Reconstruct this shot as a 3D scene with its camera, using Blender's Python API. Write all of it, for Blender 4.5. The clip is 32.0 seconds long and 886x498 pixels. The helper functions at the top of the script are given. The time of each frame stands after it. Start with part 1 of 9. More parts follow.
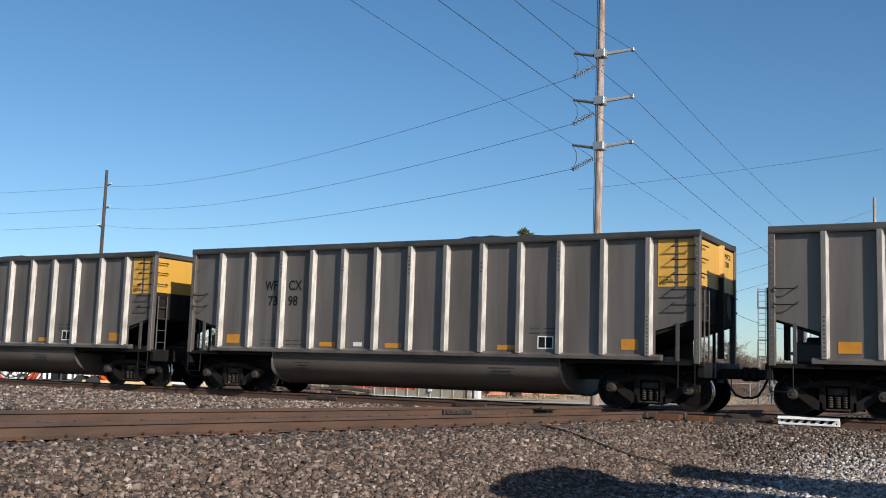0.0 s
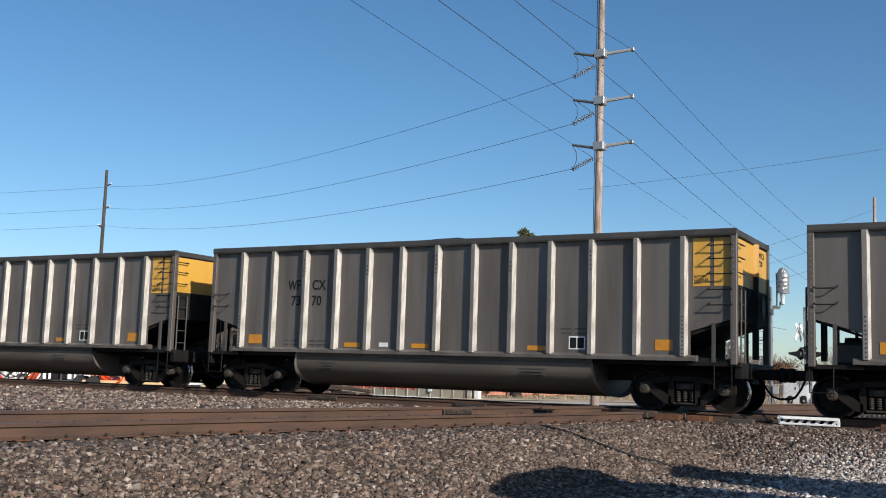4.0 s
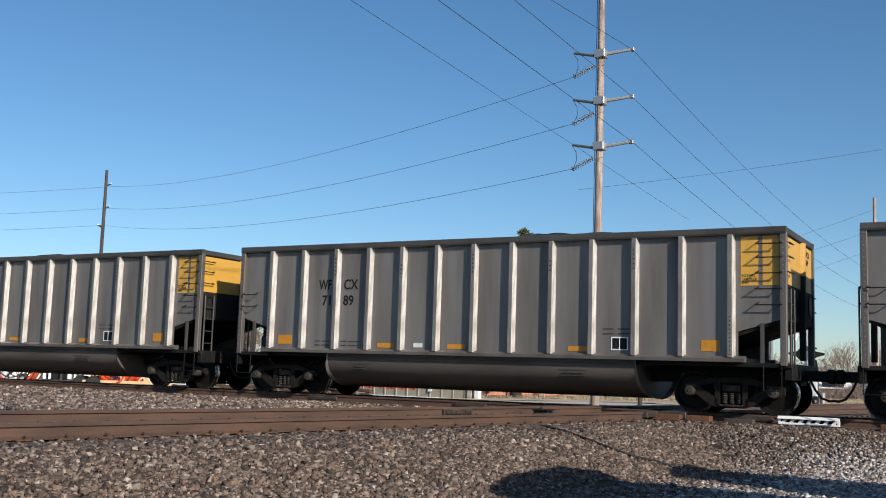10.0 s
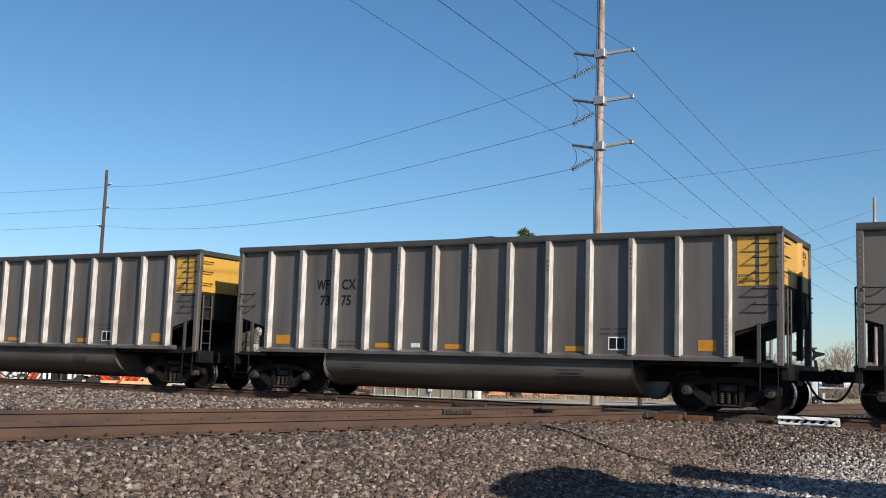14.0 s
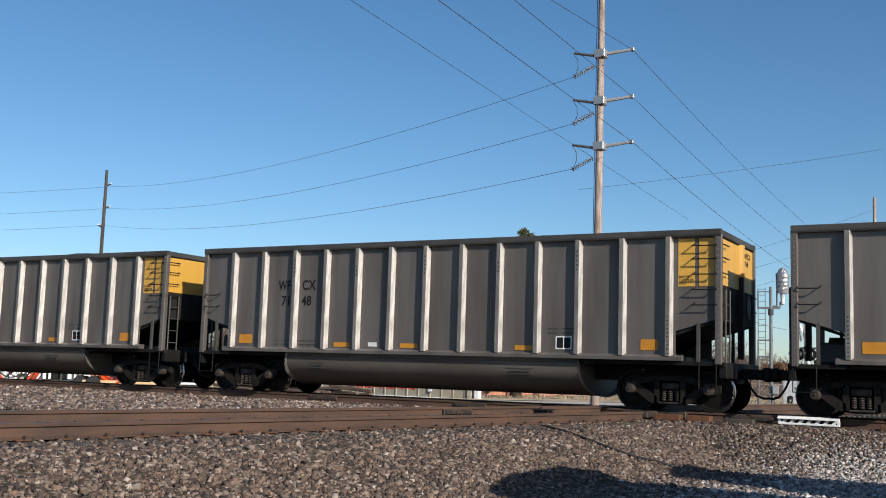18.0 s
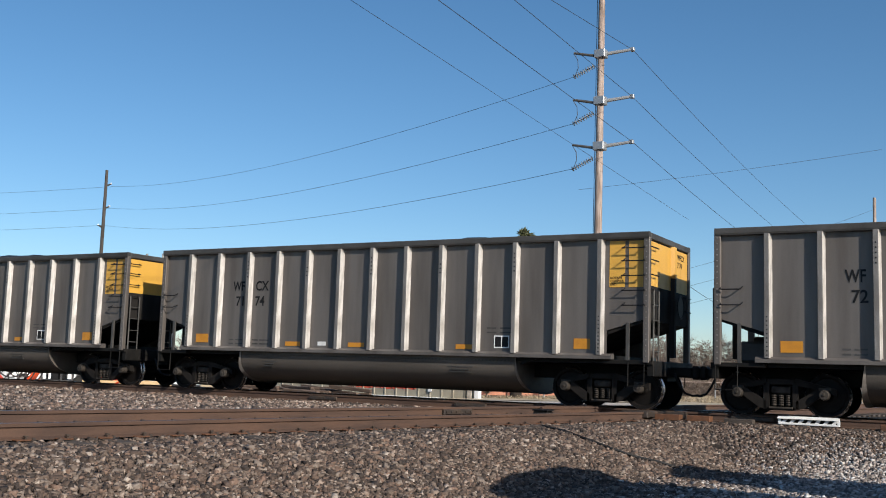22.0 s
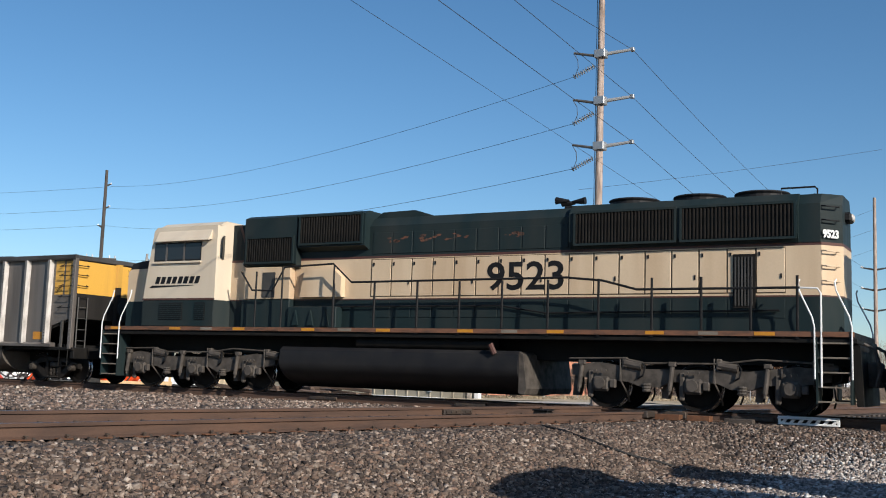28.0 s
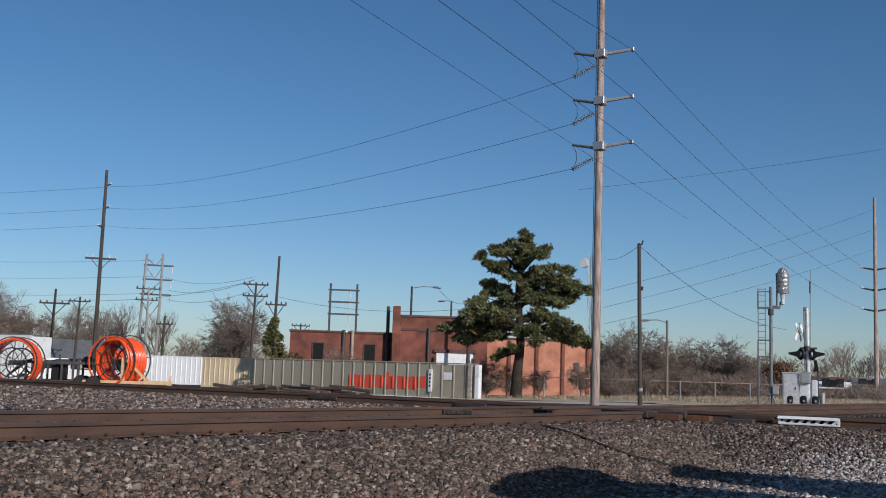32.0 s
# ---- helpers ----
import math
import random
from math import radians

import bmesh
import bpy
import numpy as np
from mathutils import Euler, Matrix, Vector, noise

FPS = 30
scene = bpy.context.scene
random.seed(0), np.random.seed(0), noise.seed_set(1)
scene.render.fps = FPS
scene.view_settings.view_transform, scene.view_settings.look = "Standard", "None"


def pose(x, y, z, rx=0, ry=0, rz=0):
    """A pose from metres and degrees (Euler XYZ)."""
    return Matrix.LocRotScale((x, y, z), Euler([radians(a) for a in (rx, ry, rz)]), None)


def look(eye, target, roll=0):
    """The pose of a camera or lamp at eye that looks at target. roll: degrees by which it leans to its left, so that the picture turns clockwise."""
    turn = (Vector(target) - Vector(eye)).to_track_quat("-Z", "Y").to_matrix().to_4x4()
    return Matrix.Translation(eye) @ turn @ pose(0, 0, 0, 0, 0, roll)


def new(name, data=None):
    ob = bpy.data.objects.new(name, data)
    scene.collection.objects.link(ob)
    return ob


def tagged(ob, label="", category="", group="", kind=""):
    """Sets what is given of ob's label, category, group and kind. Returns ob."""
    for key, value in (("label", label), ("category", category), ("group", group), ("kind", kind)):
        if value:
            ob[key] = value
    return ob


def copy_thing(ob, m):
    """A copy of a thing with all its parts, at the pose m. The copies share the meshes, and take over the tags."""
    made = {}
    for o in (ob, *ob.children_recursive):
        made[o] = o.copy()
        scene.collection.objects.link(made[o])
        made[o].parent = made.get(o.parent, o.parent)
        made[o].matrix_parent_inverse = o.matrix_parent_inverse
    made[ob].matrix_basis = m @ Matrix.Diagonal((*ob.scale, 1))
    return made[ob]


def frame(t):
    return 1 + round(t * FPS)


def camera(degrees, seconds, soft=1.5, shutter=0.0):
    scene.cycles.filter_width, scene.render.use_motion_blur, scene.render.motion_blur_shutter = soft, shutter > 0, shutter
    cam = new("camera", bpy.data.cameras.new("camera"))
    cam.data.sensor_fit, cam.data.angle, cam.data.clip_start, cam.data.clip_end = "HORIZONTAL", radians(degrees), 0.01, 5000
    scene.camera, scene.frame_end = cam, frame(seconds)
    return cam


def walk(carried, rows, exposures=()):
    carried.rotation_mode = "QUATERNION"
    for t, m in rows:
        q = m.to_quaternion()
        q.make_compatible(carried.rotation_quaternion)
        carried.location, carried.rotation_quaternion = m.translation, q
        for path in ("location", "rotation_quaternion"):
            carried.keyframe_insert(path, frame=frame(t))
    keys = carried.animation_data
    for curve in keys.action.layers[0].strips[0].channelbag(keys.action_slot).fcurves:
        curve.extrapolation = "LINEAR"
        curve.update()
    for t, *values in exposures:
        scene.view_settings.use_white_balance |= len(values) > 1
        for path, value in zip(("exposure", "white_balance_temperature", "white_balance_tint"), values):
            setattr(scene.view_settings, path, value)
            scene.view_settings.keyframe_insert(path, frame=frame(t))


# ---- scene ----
# World: x along the coal train's track, y away from the camera, z up from the rail heads.
CAR = 16.18          # coupled length of a coal car
D_CAM, H_CAM = 22.28, 0.64
cam = camera(46.1, 32.0, soft=1.02)
EYE = Vector((0.0, -D_CAM, H_CAM))
AIM = EYE + Vector((-math.sin(radians(32.67)) * math.cos(radians(6.79)), math.cos(radians(32.67)) * math.cos(radians(6.79)), math.sin(radians(6.79))))
walk(cam, [(0.0, look(EYE, AIM, 1.85)), (32.0, look(EYE, AIM, 1.85))], exposures=[(0.0, 0.30, 6450, 10), (28.0, 0.30, 6450, 10), (28.5, 0.36, 6450, 10), (29.0, 0.37, 6450, 10), (29.5, 0.52, 6400, 10), (30.0, 0.31, 6350, 11), (30.5, -0.01, 6250, 12), (31.0, -0.26, 6150, 13), (32.0, -0.30, 6050, 13)])

# ---- light: a low winter sun over the camera's right shoulder, clear sky ----
TO_SUN = Vector((1.28, -0.55, 0.70)).normalized()
world = bpy.data.worlds.new("sky")
scene.world = world
world.use_nodes = True
wn = world.node_tree.nodes
sky = wn.new("ShaderNodeTexSky")
sky.sky_type = "NISHITA"
sky.sun_disc = False
sky.sun_elevation = math.asin(TO_SUN.z)
sky.sun_rotation = math.atan2(TO_SUN.x, TO_SUN.y)
sky.air_density, sky.dust_density, sky.ozone_density = 0.85, 0.5, 3.0
deep = wn.new("ShaderNodeHueSaturation")
deep.inputs["Saturation"].default_value = 1.16
deep.inputs["Hue"].default_value = 0.495
world.node_tree.links.new(sky.outputs["Color"], deep.inputs["Color"])
world.node_tree.links.new(deep.outputs["Color"], wn["Background"].inputs["Color"])
wn["Background"].inputs["Strength"].default_value = 0.097
sun = new("sun", bpy.data.lights.new("sun", "SUN"))
sun.data.energy, sun.data.angle, sun.data.color = 4.6, radians(0.53), (1.0, 0.93, 0.82)
sun.matrix_world = look(TO_SUN * 80, (0, 0, 0))


# ---- materials ----
def ramp_mix(nt, fac, a, b):
    m = nt.nodes.new("ShaderNodeMix")
    m.data_type = "RGBA"
    m.inputs["A"].default_value, m.inputs["B"].default_value = (*a, 1), (*b, 1)
    if fac is not None:
        nt.links.new(fac, m.inputs["Factor"])
    return m


def noise_fac(nt, vec, scale, lo, hi, detail=6.0, stretch=None):
    if stretch is not None:
        mp = nt.nodes.new("ShaderNodeMapping")
        mp.inputs["Scale"].default_value = stretch
        nt.links.new(vec, mp.inputs["Vector"])
        vec = mp.outputs["Vector"]
    n = nt.nodes.new("ShaderNodeTexNoise")
    n.inputs["Scale"].default_value, n.inputs["Detail"].default_value = scale, detail
    nt.links.new(vec, n.inputs["Vector"])
    r = nt.nodes.new("ShaderNodeMapRange")
    r.inputs["From Min"].default_value, r.inputs["From Max"].default_value = lo, hi
    nt.links.new(n.outputs["Fac"], r.inputs["Value"])
    return r.outputs["Result"]


def surface(name, base, dirt=None, rough=0.7, metal=0.0, scale=1.5, amount=(0.45, 0.75), grain=40.0, bump=0.15, stretch=None, jitter=0.0, island=False, worldly=False):
    """A painted, rusty, wooden or mineral surface: base colour, dirt in soft patches, fine grain and relief."""
    m = bpy.data.materials.new(name)
    m.use_nodes = True
    nt = m.node_tree
    b = nt.nodes["Principled BSDF"]
    if worldly:
        vec = nt.nodes.new("ShaderNodeNewGeometry").outputs["Position"]
    else:
        vec = nt.nodes.new("ShaderNodeTexCoord").outputs["Object"]
    dirt = dirt or tuple(c * 0.6 for c in base)
    f = noise_fac(nt, vec, scale, *amount, stretch=stretch)
    mix = ramp_mix(nt, f, base, dirt)
    g = noise_fac(nt, vec, grain, 0.3, 0.7, 3.0)
    fine = nt.nodes.new("ShaderNodeMix")
    fine.data_type, fine.blend_type = "RGBA", "MULTIPLY"
    fine.inputs["Factor"].default_value = 1.0
    lo, hi = (0.97, 1.025) if bump < 0.03 else (0.90, 1.07)
    shade = ramp_mix(nt, g, (lo, lo, lo), (hi, hi, hi))
    nt.links.new(mix.outputs["Result"], fine.inputs["A"])
    nt.links.new(shade.outputs["Result"], fine.inputs["B"])
    out = fine.outputs["Result"]
    if jitter:
        if island:
            rnd = nt.nodes.new("ShaderNodeNewGeometry").outputs["Random Per Island"]
        else:
            rnd = nt.nodes.new("ShaderNodeObjectInfo").outputs["Random"]
        hsv = nt.nodes.new("ShaderNodeHueSaturation")
        mr = nt.nodes.new("ShaderNodeMapRange")
        mr.inputs["To Min"].default_value, mr.inputs["To Max"].default_value = 1 - jitter, 1 + jitter
        nt.links.new(rnd, mr.inputs["Value"])
        nt.links.new(mr.outputs["Result"], hsv.inputs["Value"])
        nt.links.new(out, hsv.inputs["Color"])
        out = hsv.outputs["Color"]
    nt.links.new(out, b.inputs["Base Color"])
    b.inputs["Metallic"].default_value = metal
    b.inputs["Specular IOR Level"].default_value = 0.5 if max(base) > 0.05 or rough < 0.3 else 0.2
    rr = nt.nodes.new("ShaderNodeMapRange")
    rr.inputs["To Min"].default_value, rr.inputs["To Max"].default_value = max(0.05, rough - 0.1), min(1.0, rough + 0.12)
    nt.links.new(f, rr.inputs["Value"])
    nt.links.new(rr.outputs["Result"], b.inputs["Roughness"])
    if bump:
        bp = nt.nodes.new("ShaderNodeBump")
        bp.inputs["Strength"].default_value, bp.inputs["Distance"].default_value = bump, 0.01
        nt.links.new(g, bp.inputs["Height"])
        nt.links.new(bp.outputs["Normal"], b.inputs["Normal"])
    return m


def glow(name, colour, strength):
    m = bpy.data.materials.new(name)
    m.use_nodes = True
    b = m.node_tree.nodes["Principled BSDF"]
    b.inputs["Base Color"].default_value = (*colour, 1)
    b.inputs["Emission Color"].default_value, b.inputs["Emission Strength"].default_value = (*colour, 1), strength
    return m


def mixed_stone(name="ballast_stone", gain=1.0, grey=0.0):
    """Crushed rock of many shades, one shade a stone."""
    m = surface(name, (1.0, 1.0, 1.0), (0.62, 0.58, 0.55), 0.85, 0.0, 30.0, (0.35, 0.7), 120, 0.3)
    nt = m.node_tree
    b = nt.nodes["Principled BSDF"]
    patch = b.inputs["Base Color"].links[0].from_socket
    rnd = nt.nodes.new("ShaderNodeNewGeometry").outputs["Random Per Island"]
    cr = nt.nodes.new("ShaderNodeValToRGB")
    cr.color_ramp.interpolation = "CONSTANT"
    shades = [(0.0, (0.050, 0.036, 0.029)), (0.20, (0.092, 0.064, 0.050)), (0.40, (0.142, 0.098, 0.075)), (0.58, (0.170, 0.128, 0.102)), (0.72, (0.215, 0.140, 0.104)), (0.82, (0.25, 0.200, 0.165)), (0.92, (0.34, 0.262, 0.212)), (0.98, (0.45, 0.38, 0.325))]
    e = cr.color_ramp.elements
    e[0].position, e[0].color = shades[0][0], (*shades[0][1], 1)
    e[1].position, e[1].color = shades[1][0], (*shades[1][1], 1)
    for pos, c in shades[2:]:
        e.new(pos).color = (*c, 1)
    for k in e:
        mean = sum(k.color[:3]) / 3
        k.color = (*(min(0.62, (v * (1 - grey) + mean * grey) * gain) for v in k.color[:3]), 1)
    nt.links.new(rnd, cr.inputs["Fac"])
    mul = nt.nodes.new("ShaderNodeMix")
    mul.data_type, mul.blend_type = "RGBA", "MULTIPLY"
    mul.inputs["Factor"].default_value = 1.0
    nt.links.new(cr.outputs["Color"], mul.inputs["A"])
    nt.links.new(patch, mul.inputs["B"])
    nt.links.new(mul.outputs["Result"], b.inputs["Base Color"])
    return m


STREAK = (1.0, 1.0, 0.12)
ALU = surface("weathered_aluminium", (0.152, 0.134, 0.122), (0.086, 0.074, 0.066), 0.5, 0.3, 2.2, (0.36, 0.74), 30, 0.02, STREAK, 0.06)
ALU_CLEAN = surface("cleaner_aluminium", (0.195, 0.180, 0.168), (0.112, 0.101, 0.093), 0.5, 0.3, 2.2, (0.36, 0.74), 30, 0.02, STREAK, 0.05)
# one metal in two tones: sunlight on the rib sides is put into the colours
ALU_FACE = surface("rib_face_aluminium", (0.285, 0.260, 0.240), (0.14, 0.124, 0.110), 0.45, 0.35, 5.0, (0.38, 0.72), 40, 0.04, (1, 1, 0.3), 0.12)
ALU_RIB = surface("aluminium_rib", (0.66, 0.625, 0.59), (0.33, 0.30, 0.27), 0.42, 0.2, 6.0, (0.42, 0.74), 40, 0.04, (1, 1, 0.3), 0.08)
ALU_DARK = surface("sooty_aluminium", (0.085, 0.080, 0.075), (0.042, 0.040, 0.038), 0.6, 0.3, 1.2, (0.35, 0.7), 30, 0.1, None, 0.08)
TUB = surface("dusty_tub_paint", (0.140, 0.121, 0.104), (0.080, 0.068, 0.058), 0.65, 0.2, 1.2, (0.35, 0.75), 30, 0.1, (0.3, 1, 1.5), 0.08)
YELLOW = surface("yellow_paint", (0.60, 0.33, 0.055), (0.42, 0.23, 0.05), 0.55, 0.0, 2.5, (0.5, 0.85), 40, 0.05, STREAK, 0.08)
AMBER = surface("amber_reflector", (0.52, 0.22, 0.02), (0.36, 0.15, 0.02), 0.4, 0.0, 5, (0.5, 0.9), 60, 0.03)
GRIME = surface("oily_black_steel", (0.010, 0.0095, 0.009), (0.024, 0.020, 0.017), 0.7, 0.2, 3.0, (0.45, 0.8), 50, 0.2)
TRUCK = surface("dusty_cast_steel", (0.020, 0.017, 0.015), (0.009, 0.008, 0.0075), 0.75, 0.2, 4.0, (0.4, 0.75), 50, 0.2)
WHEEL = surface("brown_wheel_steel", (0.012, 0.010, 0.009), (0.007, 0.006, 0.006), 0.65, 0.3, 6.0, (0.4, 0.75), 60, 0.1)
TREAD = surface("polished_tread", (0.45, 0.43, 0.42), (0.3, 0.28, 0.27), 0.28, 0.9, 6.0, (0.4, 0.8), 60, 0.03)
COAL = surface("coal", (0.012, 0.012, 0.013), (0.03, 0.03, 0.032), 0.45, 0.0, 9.0, (0.4, 0.7), 60, 0.9)
INK = surface("black_lettering", (0.010, 0.010, 0.011), (0.028, 0.027, 0.027), 0.65, 0.0, 6, (0.55, 0.85), 60, 0.0)
WHITE = surface("white_paint", (0.78, 0.78, 0.77), (0.55, 0.54, 0.52), 0.55, 0.0, 3.0, (0.5, 0.85), 40, 0.04)
BALLAST = mixed_stone(gain=0.95)
BALLAST_PALE = mixed_stone("dusty_ballast_stone", 1.45, 0.1)
# base colour darkened to paint the shadows in the gaps between stones
GROUND = surface("gravelly_ground", (0.046, 0.035, 0.029), (0.022, 0.018, 0.015), 0.95, 0.0, 22.0, (0.35, 0.65), 70, 0.8, worldly=True)
RAIL = surface("rusty_rail_steel", (0.104, 0.057, 0.037), (0.056, 0.034, 0.026), 0.8, 0.1, 2.0, (0.35, 0.7), 60, 0.15, (0.4, 0.4, 3))
RAIL_HEAD = surface("worn_rail_head", (0.15, 0.12, 0.11), (0.09, 0.07, 0.065), 0.45, 0.7, 3.0, (0.35, 0.7), 60, 0.05)
TIE = surface("creosoted_timber", (0.075, 0.058, 0.047), (0.04, 0.033, 0.03), 0.9, 0.0, 5.0, (0.35, 0.7), 60, 0.4, (0.3, 3, 3), 0.25)


# ---- mesh building ----
class Shape:
    """Collects vertices and faces of one mesh."""

    def __init__(self):
        self.v, self.f = [], []

    def add(self, verts, faces):
        n = len(self.v)
        self.v.extend(tuple(p) for p in verts)
        self.f.extend(tuple(i + n for i in q) for q in faces)
        return self

    def box(self, x0, x1, y0, y1, z0, z1, c=0.0):
        if c <= 0:
            vs = [(x, y, z) for x in (x0, x1) for y in (y0, y1) for z in (z0, z1)]
            return self.add(vs, [(0, 1, 3, 2), (4, 6, 7, 5), (0, 4, 5, 1), (2, 3, 7, 6), (0, 2, 6, 4), (1, 5, 7, 3)])
        vs, fs = [], []
        idx = {}
        lo, hi = (x0, y0, z0), (x1, y1, z1)
        for sx in (0, 1):
            for sy in (0, 1):
                for sz in (0, 1):
                    s = (sx, sy, sz)
                    for ax in range(3):
                        p = []
                        for k in range(3):
                            e = hi[k] if s[k] else lo[k]
                            p.append(e if k == ax else e + (-c if s[k] else c))
                        idx[(s, ax)] = len(vs)
                        vs.append(p)
        for ax in range(3):
            a, b = [k for k in range(3) if k != ax]
            for side in (0, 1):
                loop = []
                for sa, sb in ((0, 0), (1, 0), (1, 1), (0, 1)):
                    s = [0, 0, 0]
                    s[ax], s[a], s[b] = side, sa, sb
                    loop.append(idx[(tuple(s), ax)])
                fs.append(loop)
            for sa in (0, 1):
                for sb in (0, 1):
                    s0, s1 = [0, 0, 0], [0, 0, 0]
                    s0[a] = s1[a] = sa
                    s0[b] = s1[b] = sb
                    s0[ax], s1[ax] = 0, 1
                    s0, s1 = tuple(s0), tuple(s1)
                    fs.append((idx[(s0, a)], idx[(s1, a)], idx[(s1, b)], idx[(s0, b)]))
        for sx in (0, 1):
            for sy in (0, 1):
                for sz in (0, 1):
                    fs.append(tuple(idx[((sx, sy, sz), k)] for k in range(3)))
        return self.add(vs, fs)

    def prism(self, profile, a, b, axis="x"):
        """Extrudes a closed outline from a to b; the outline's two coordinates are the other axes in order."""
        n = len(profile)
        vs = []
        for t in (a, b):
            for u, w in profile:
                vs.append({"x": (t, u, w), "y": (u, t, w), "z": (u, w, t)}[axis])
        fs = [tuple(range(n)), tuple(range(2 * n - 1, n - 1, -1))]
        fs += [(i, (i + 1) % n, n + (i + 1) % n, n + i) for i in range(n)]
        return self.add(vs, fs)

    def cyl(self, p, q, r, seg=10, r2=None, caps=True):
        p, q = Vector(p), Vector(q)
        r2 = r if r2 is None else r2
        d = (q - p).normalized()
        u = d.orthogonal().normalized()
        w = d.cross(u)
        vs = []
        for c, rad in ((p, r), (q, r2)):
            for i in range(seg):
                a = 2 * math.pi * i / seg
                vs.append(c + (u * math.cos(a) + w * math.sin(a)) * rad)
        fs = [(i, (i + 1) % seg, seg + (i + 1) % seg, seg + i) for i in range(seg)]
        if caps:
            fs += [tuple(range(seg)), tuple(range(2 * seg - 1, seg - 1, -1))]
        return self.add(vs, fs)

    def pipe(self, pts, r, seg=7):
        """A round bar through the points, with mitred bends."""
        pts = [Vector(p) for p in pts]
        n = len(pts)
        vs = []
        up = None
        for i, c in enumerate(pts):
            d = (pts[min(i + 1, n - 1)] - pts[max(i - 1, 0)]).normalized()
            u = d.orthogonal().normalized() if up is None else (up - d * up.dot(d)).normalized()
            up = u
            w = d.cross(u)
            for k in range(seg):
                a = 2 * math.pi * k / seg
                vs.append(c + (u * math.cos(a) + w * math.sin(a)) * r)
        fs = [(j * seg + k, j * seg + (k + 1) % seg, (j + 1) * seg + (k + 1) % seg, (j + 1) * seg + k) for j in range(n - 1) for k in range(seg)]
        fs += [tuple(range(seg)), tuple(range(n * seg - 1, (n - 1) * seg - 1, -1))]
        return self.add(vs, fs)

    def lathe(self, profile, centre, axis="y", seg=20, caps=True):
        """Turns (radius, offset along the axis) pairs round the axis."""
        vs, n = [], len(profile)
        for r, t in profile:
            for k in range(seg):
                a = 2 * math.pi * k / seg
                c, s = r * math.cos(a), r * math.sin(a)
                o = {"x": (t, c, s), "y": (c, t, s), "z": (c, s, t)}[axis]
                vs.append((centre[0] + o[0], centre[1] + o[1], centre[2] + o[2]))
        fs = [(j * seg + k, j * seg + (k + 1) % seg, (j + 1) * seg + (k + 1) % seg, (j + 1) * seg + k) for j in range(n - 1) for k in range(seg)]
        if caps:
            fs += [tuple(range(seg)), tuple(range(n * seg - 1, (n - 1) * seg - 1, -1))]
        return self.add(vs, fs)

    def mesh(self, name, material, smooth=False):
        me = bpy.data.meshes.new(name)
        me.from_pydata(self.v, [], self.f)
        bm = bmesh.new()
        bm.from_mesh(me)
        bmesh.ops.recalc_face_normals(bm, faces=bm.faces)
        bm.to_mesh(me)
        bm.free()
        me.materials.append(material)
        if smooth:
            me.shade_smooth()
            me.set_sharp_from_angle(angle=radians(35))
        return me


def part(name, shape, material, parent, label="", smooth=False):
    """Links a shape as one mesh object under its thing or part."""
    me = shape if isinstance(shape, bpy.types.Mesh) else shape.mesh(name, material, smooth)
    ob = new(name, me)
    ob.parent = parent
    if label:
        tagged(ob, label)
    return ob


def thing(name, label, category, m=None, group="", kind=""):
    ob = new(name)
    ob.empty_display_size = 0.2
    if m is not None:
        ob.matrix_basis = m
    return tagged(ob, label, category, group, kind)


def solid(name, shape, material, label, category, m=None, group="", kind="", smooth=False):
    """A thing of one mesh."""
    ob = new(name, shape.mesh(name, material, smooth))
    if m is not None:
        ob.matrix_basis = m
    return tagged(ob, label, category, group, kind)


def words(text, size, material, align="LEFT", bold=0.0, shear=0.0, stretch=1.0):
    """A mesh of flat lettering in the xz plane that faces -y."""
    cu = bpy.data.curves.new("lettering", "FONT")
    cu.body, cu.size, cu.align_x, cu.extrude, cu.offset, cu.shear = text, size, align, 0.002, bold, shear
    cu.resolution_u = 3
    ob = bpy.data.objects.new("lettering", cu)
    scene.collection.objects.link(ob)
    dg = bpy.context.evaluated_depsgraph_get()
    me = bpy.data.meshes.new_from_object(ob.evaluated_get(dg))
    bpy.data.objects.remove(ob)
    me.transform(Matrix.Rotation(radians(90), 4, "X") @ Matrix.Diagonal((stretch, 1, 1, 1)))
    me.materials.clear()
    me.materials.append(material)
    return me


# ---- ground, ballast and the two tracks that cross ----
B_X0, B_SLOPE = -9.44, 0.108      # centre line of the crossing track: x = B_X0 + B_SLOPE * y
B_COS = 1 / math.sqrt(1 + B_SLOPE ** 2)
# the main line: rail coordinates (along, across, up) to the world
A_TURN, A_Y, A_Z, A_X0 = radians(2.97), 1.265, -0.039, -8.0
MAIN = Matrix.Translation((A_X0, A_Y, A_Z)) @ Matrix.Rotation(A_TURN, 4, "Z") @ Matrix.Translation((-A_X0, 0, 0))


def across(x, y):
    """Distance of a plan point from the main line's centre, positive on its far side."""
    return -math.sin(A_TURN) * (x - A_X0) + math.cos(A_TURN) * (y - A_Y)


def ramp(d, half, drop, run):
    t = np.clip((d - half) / run, 0, 1)
    return drop * t * t * (3 - 2 * t)


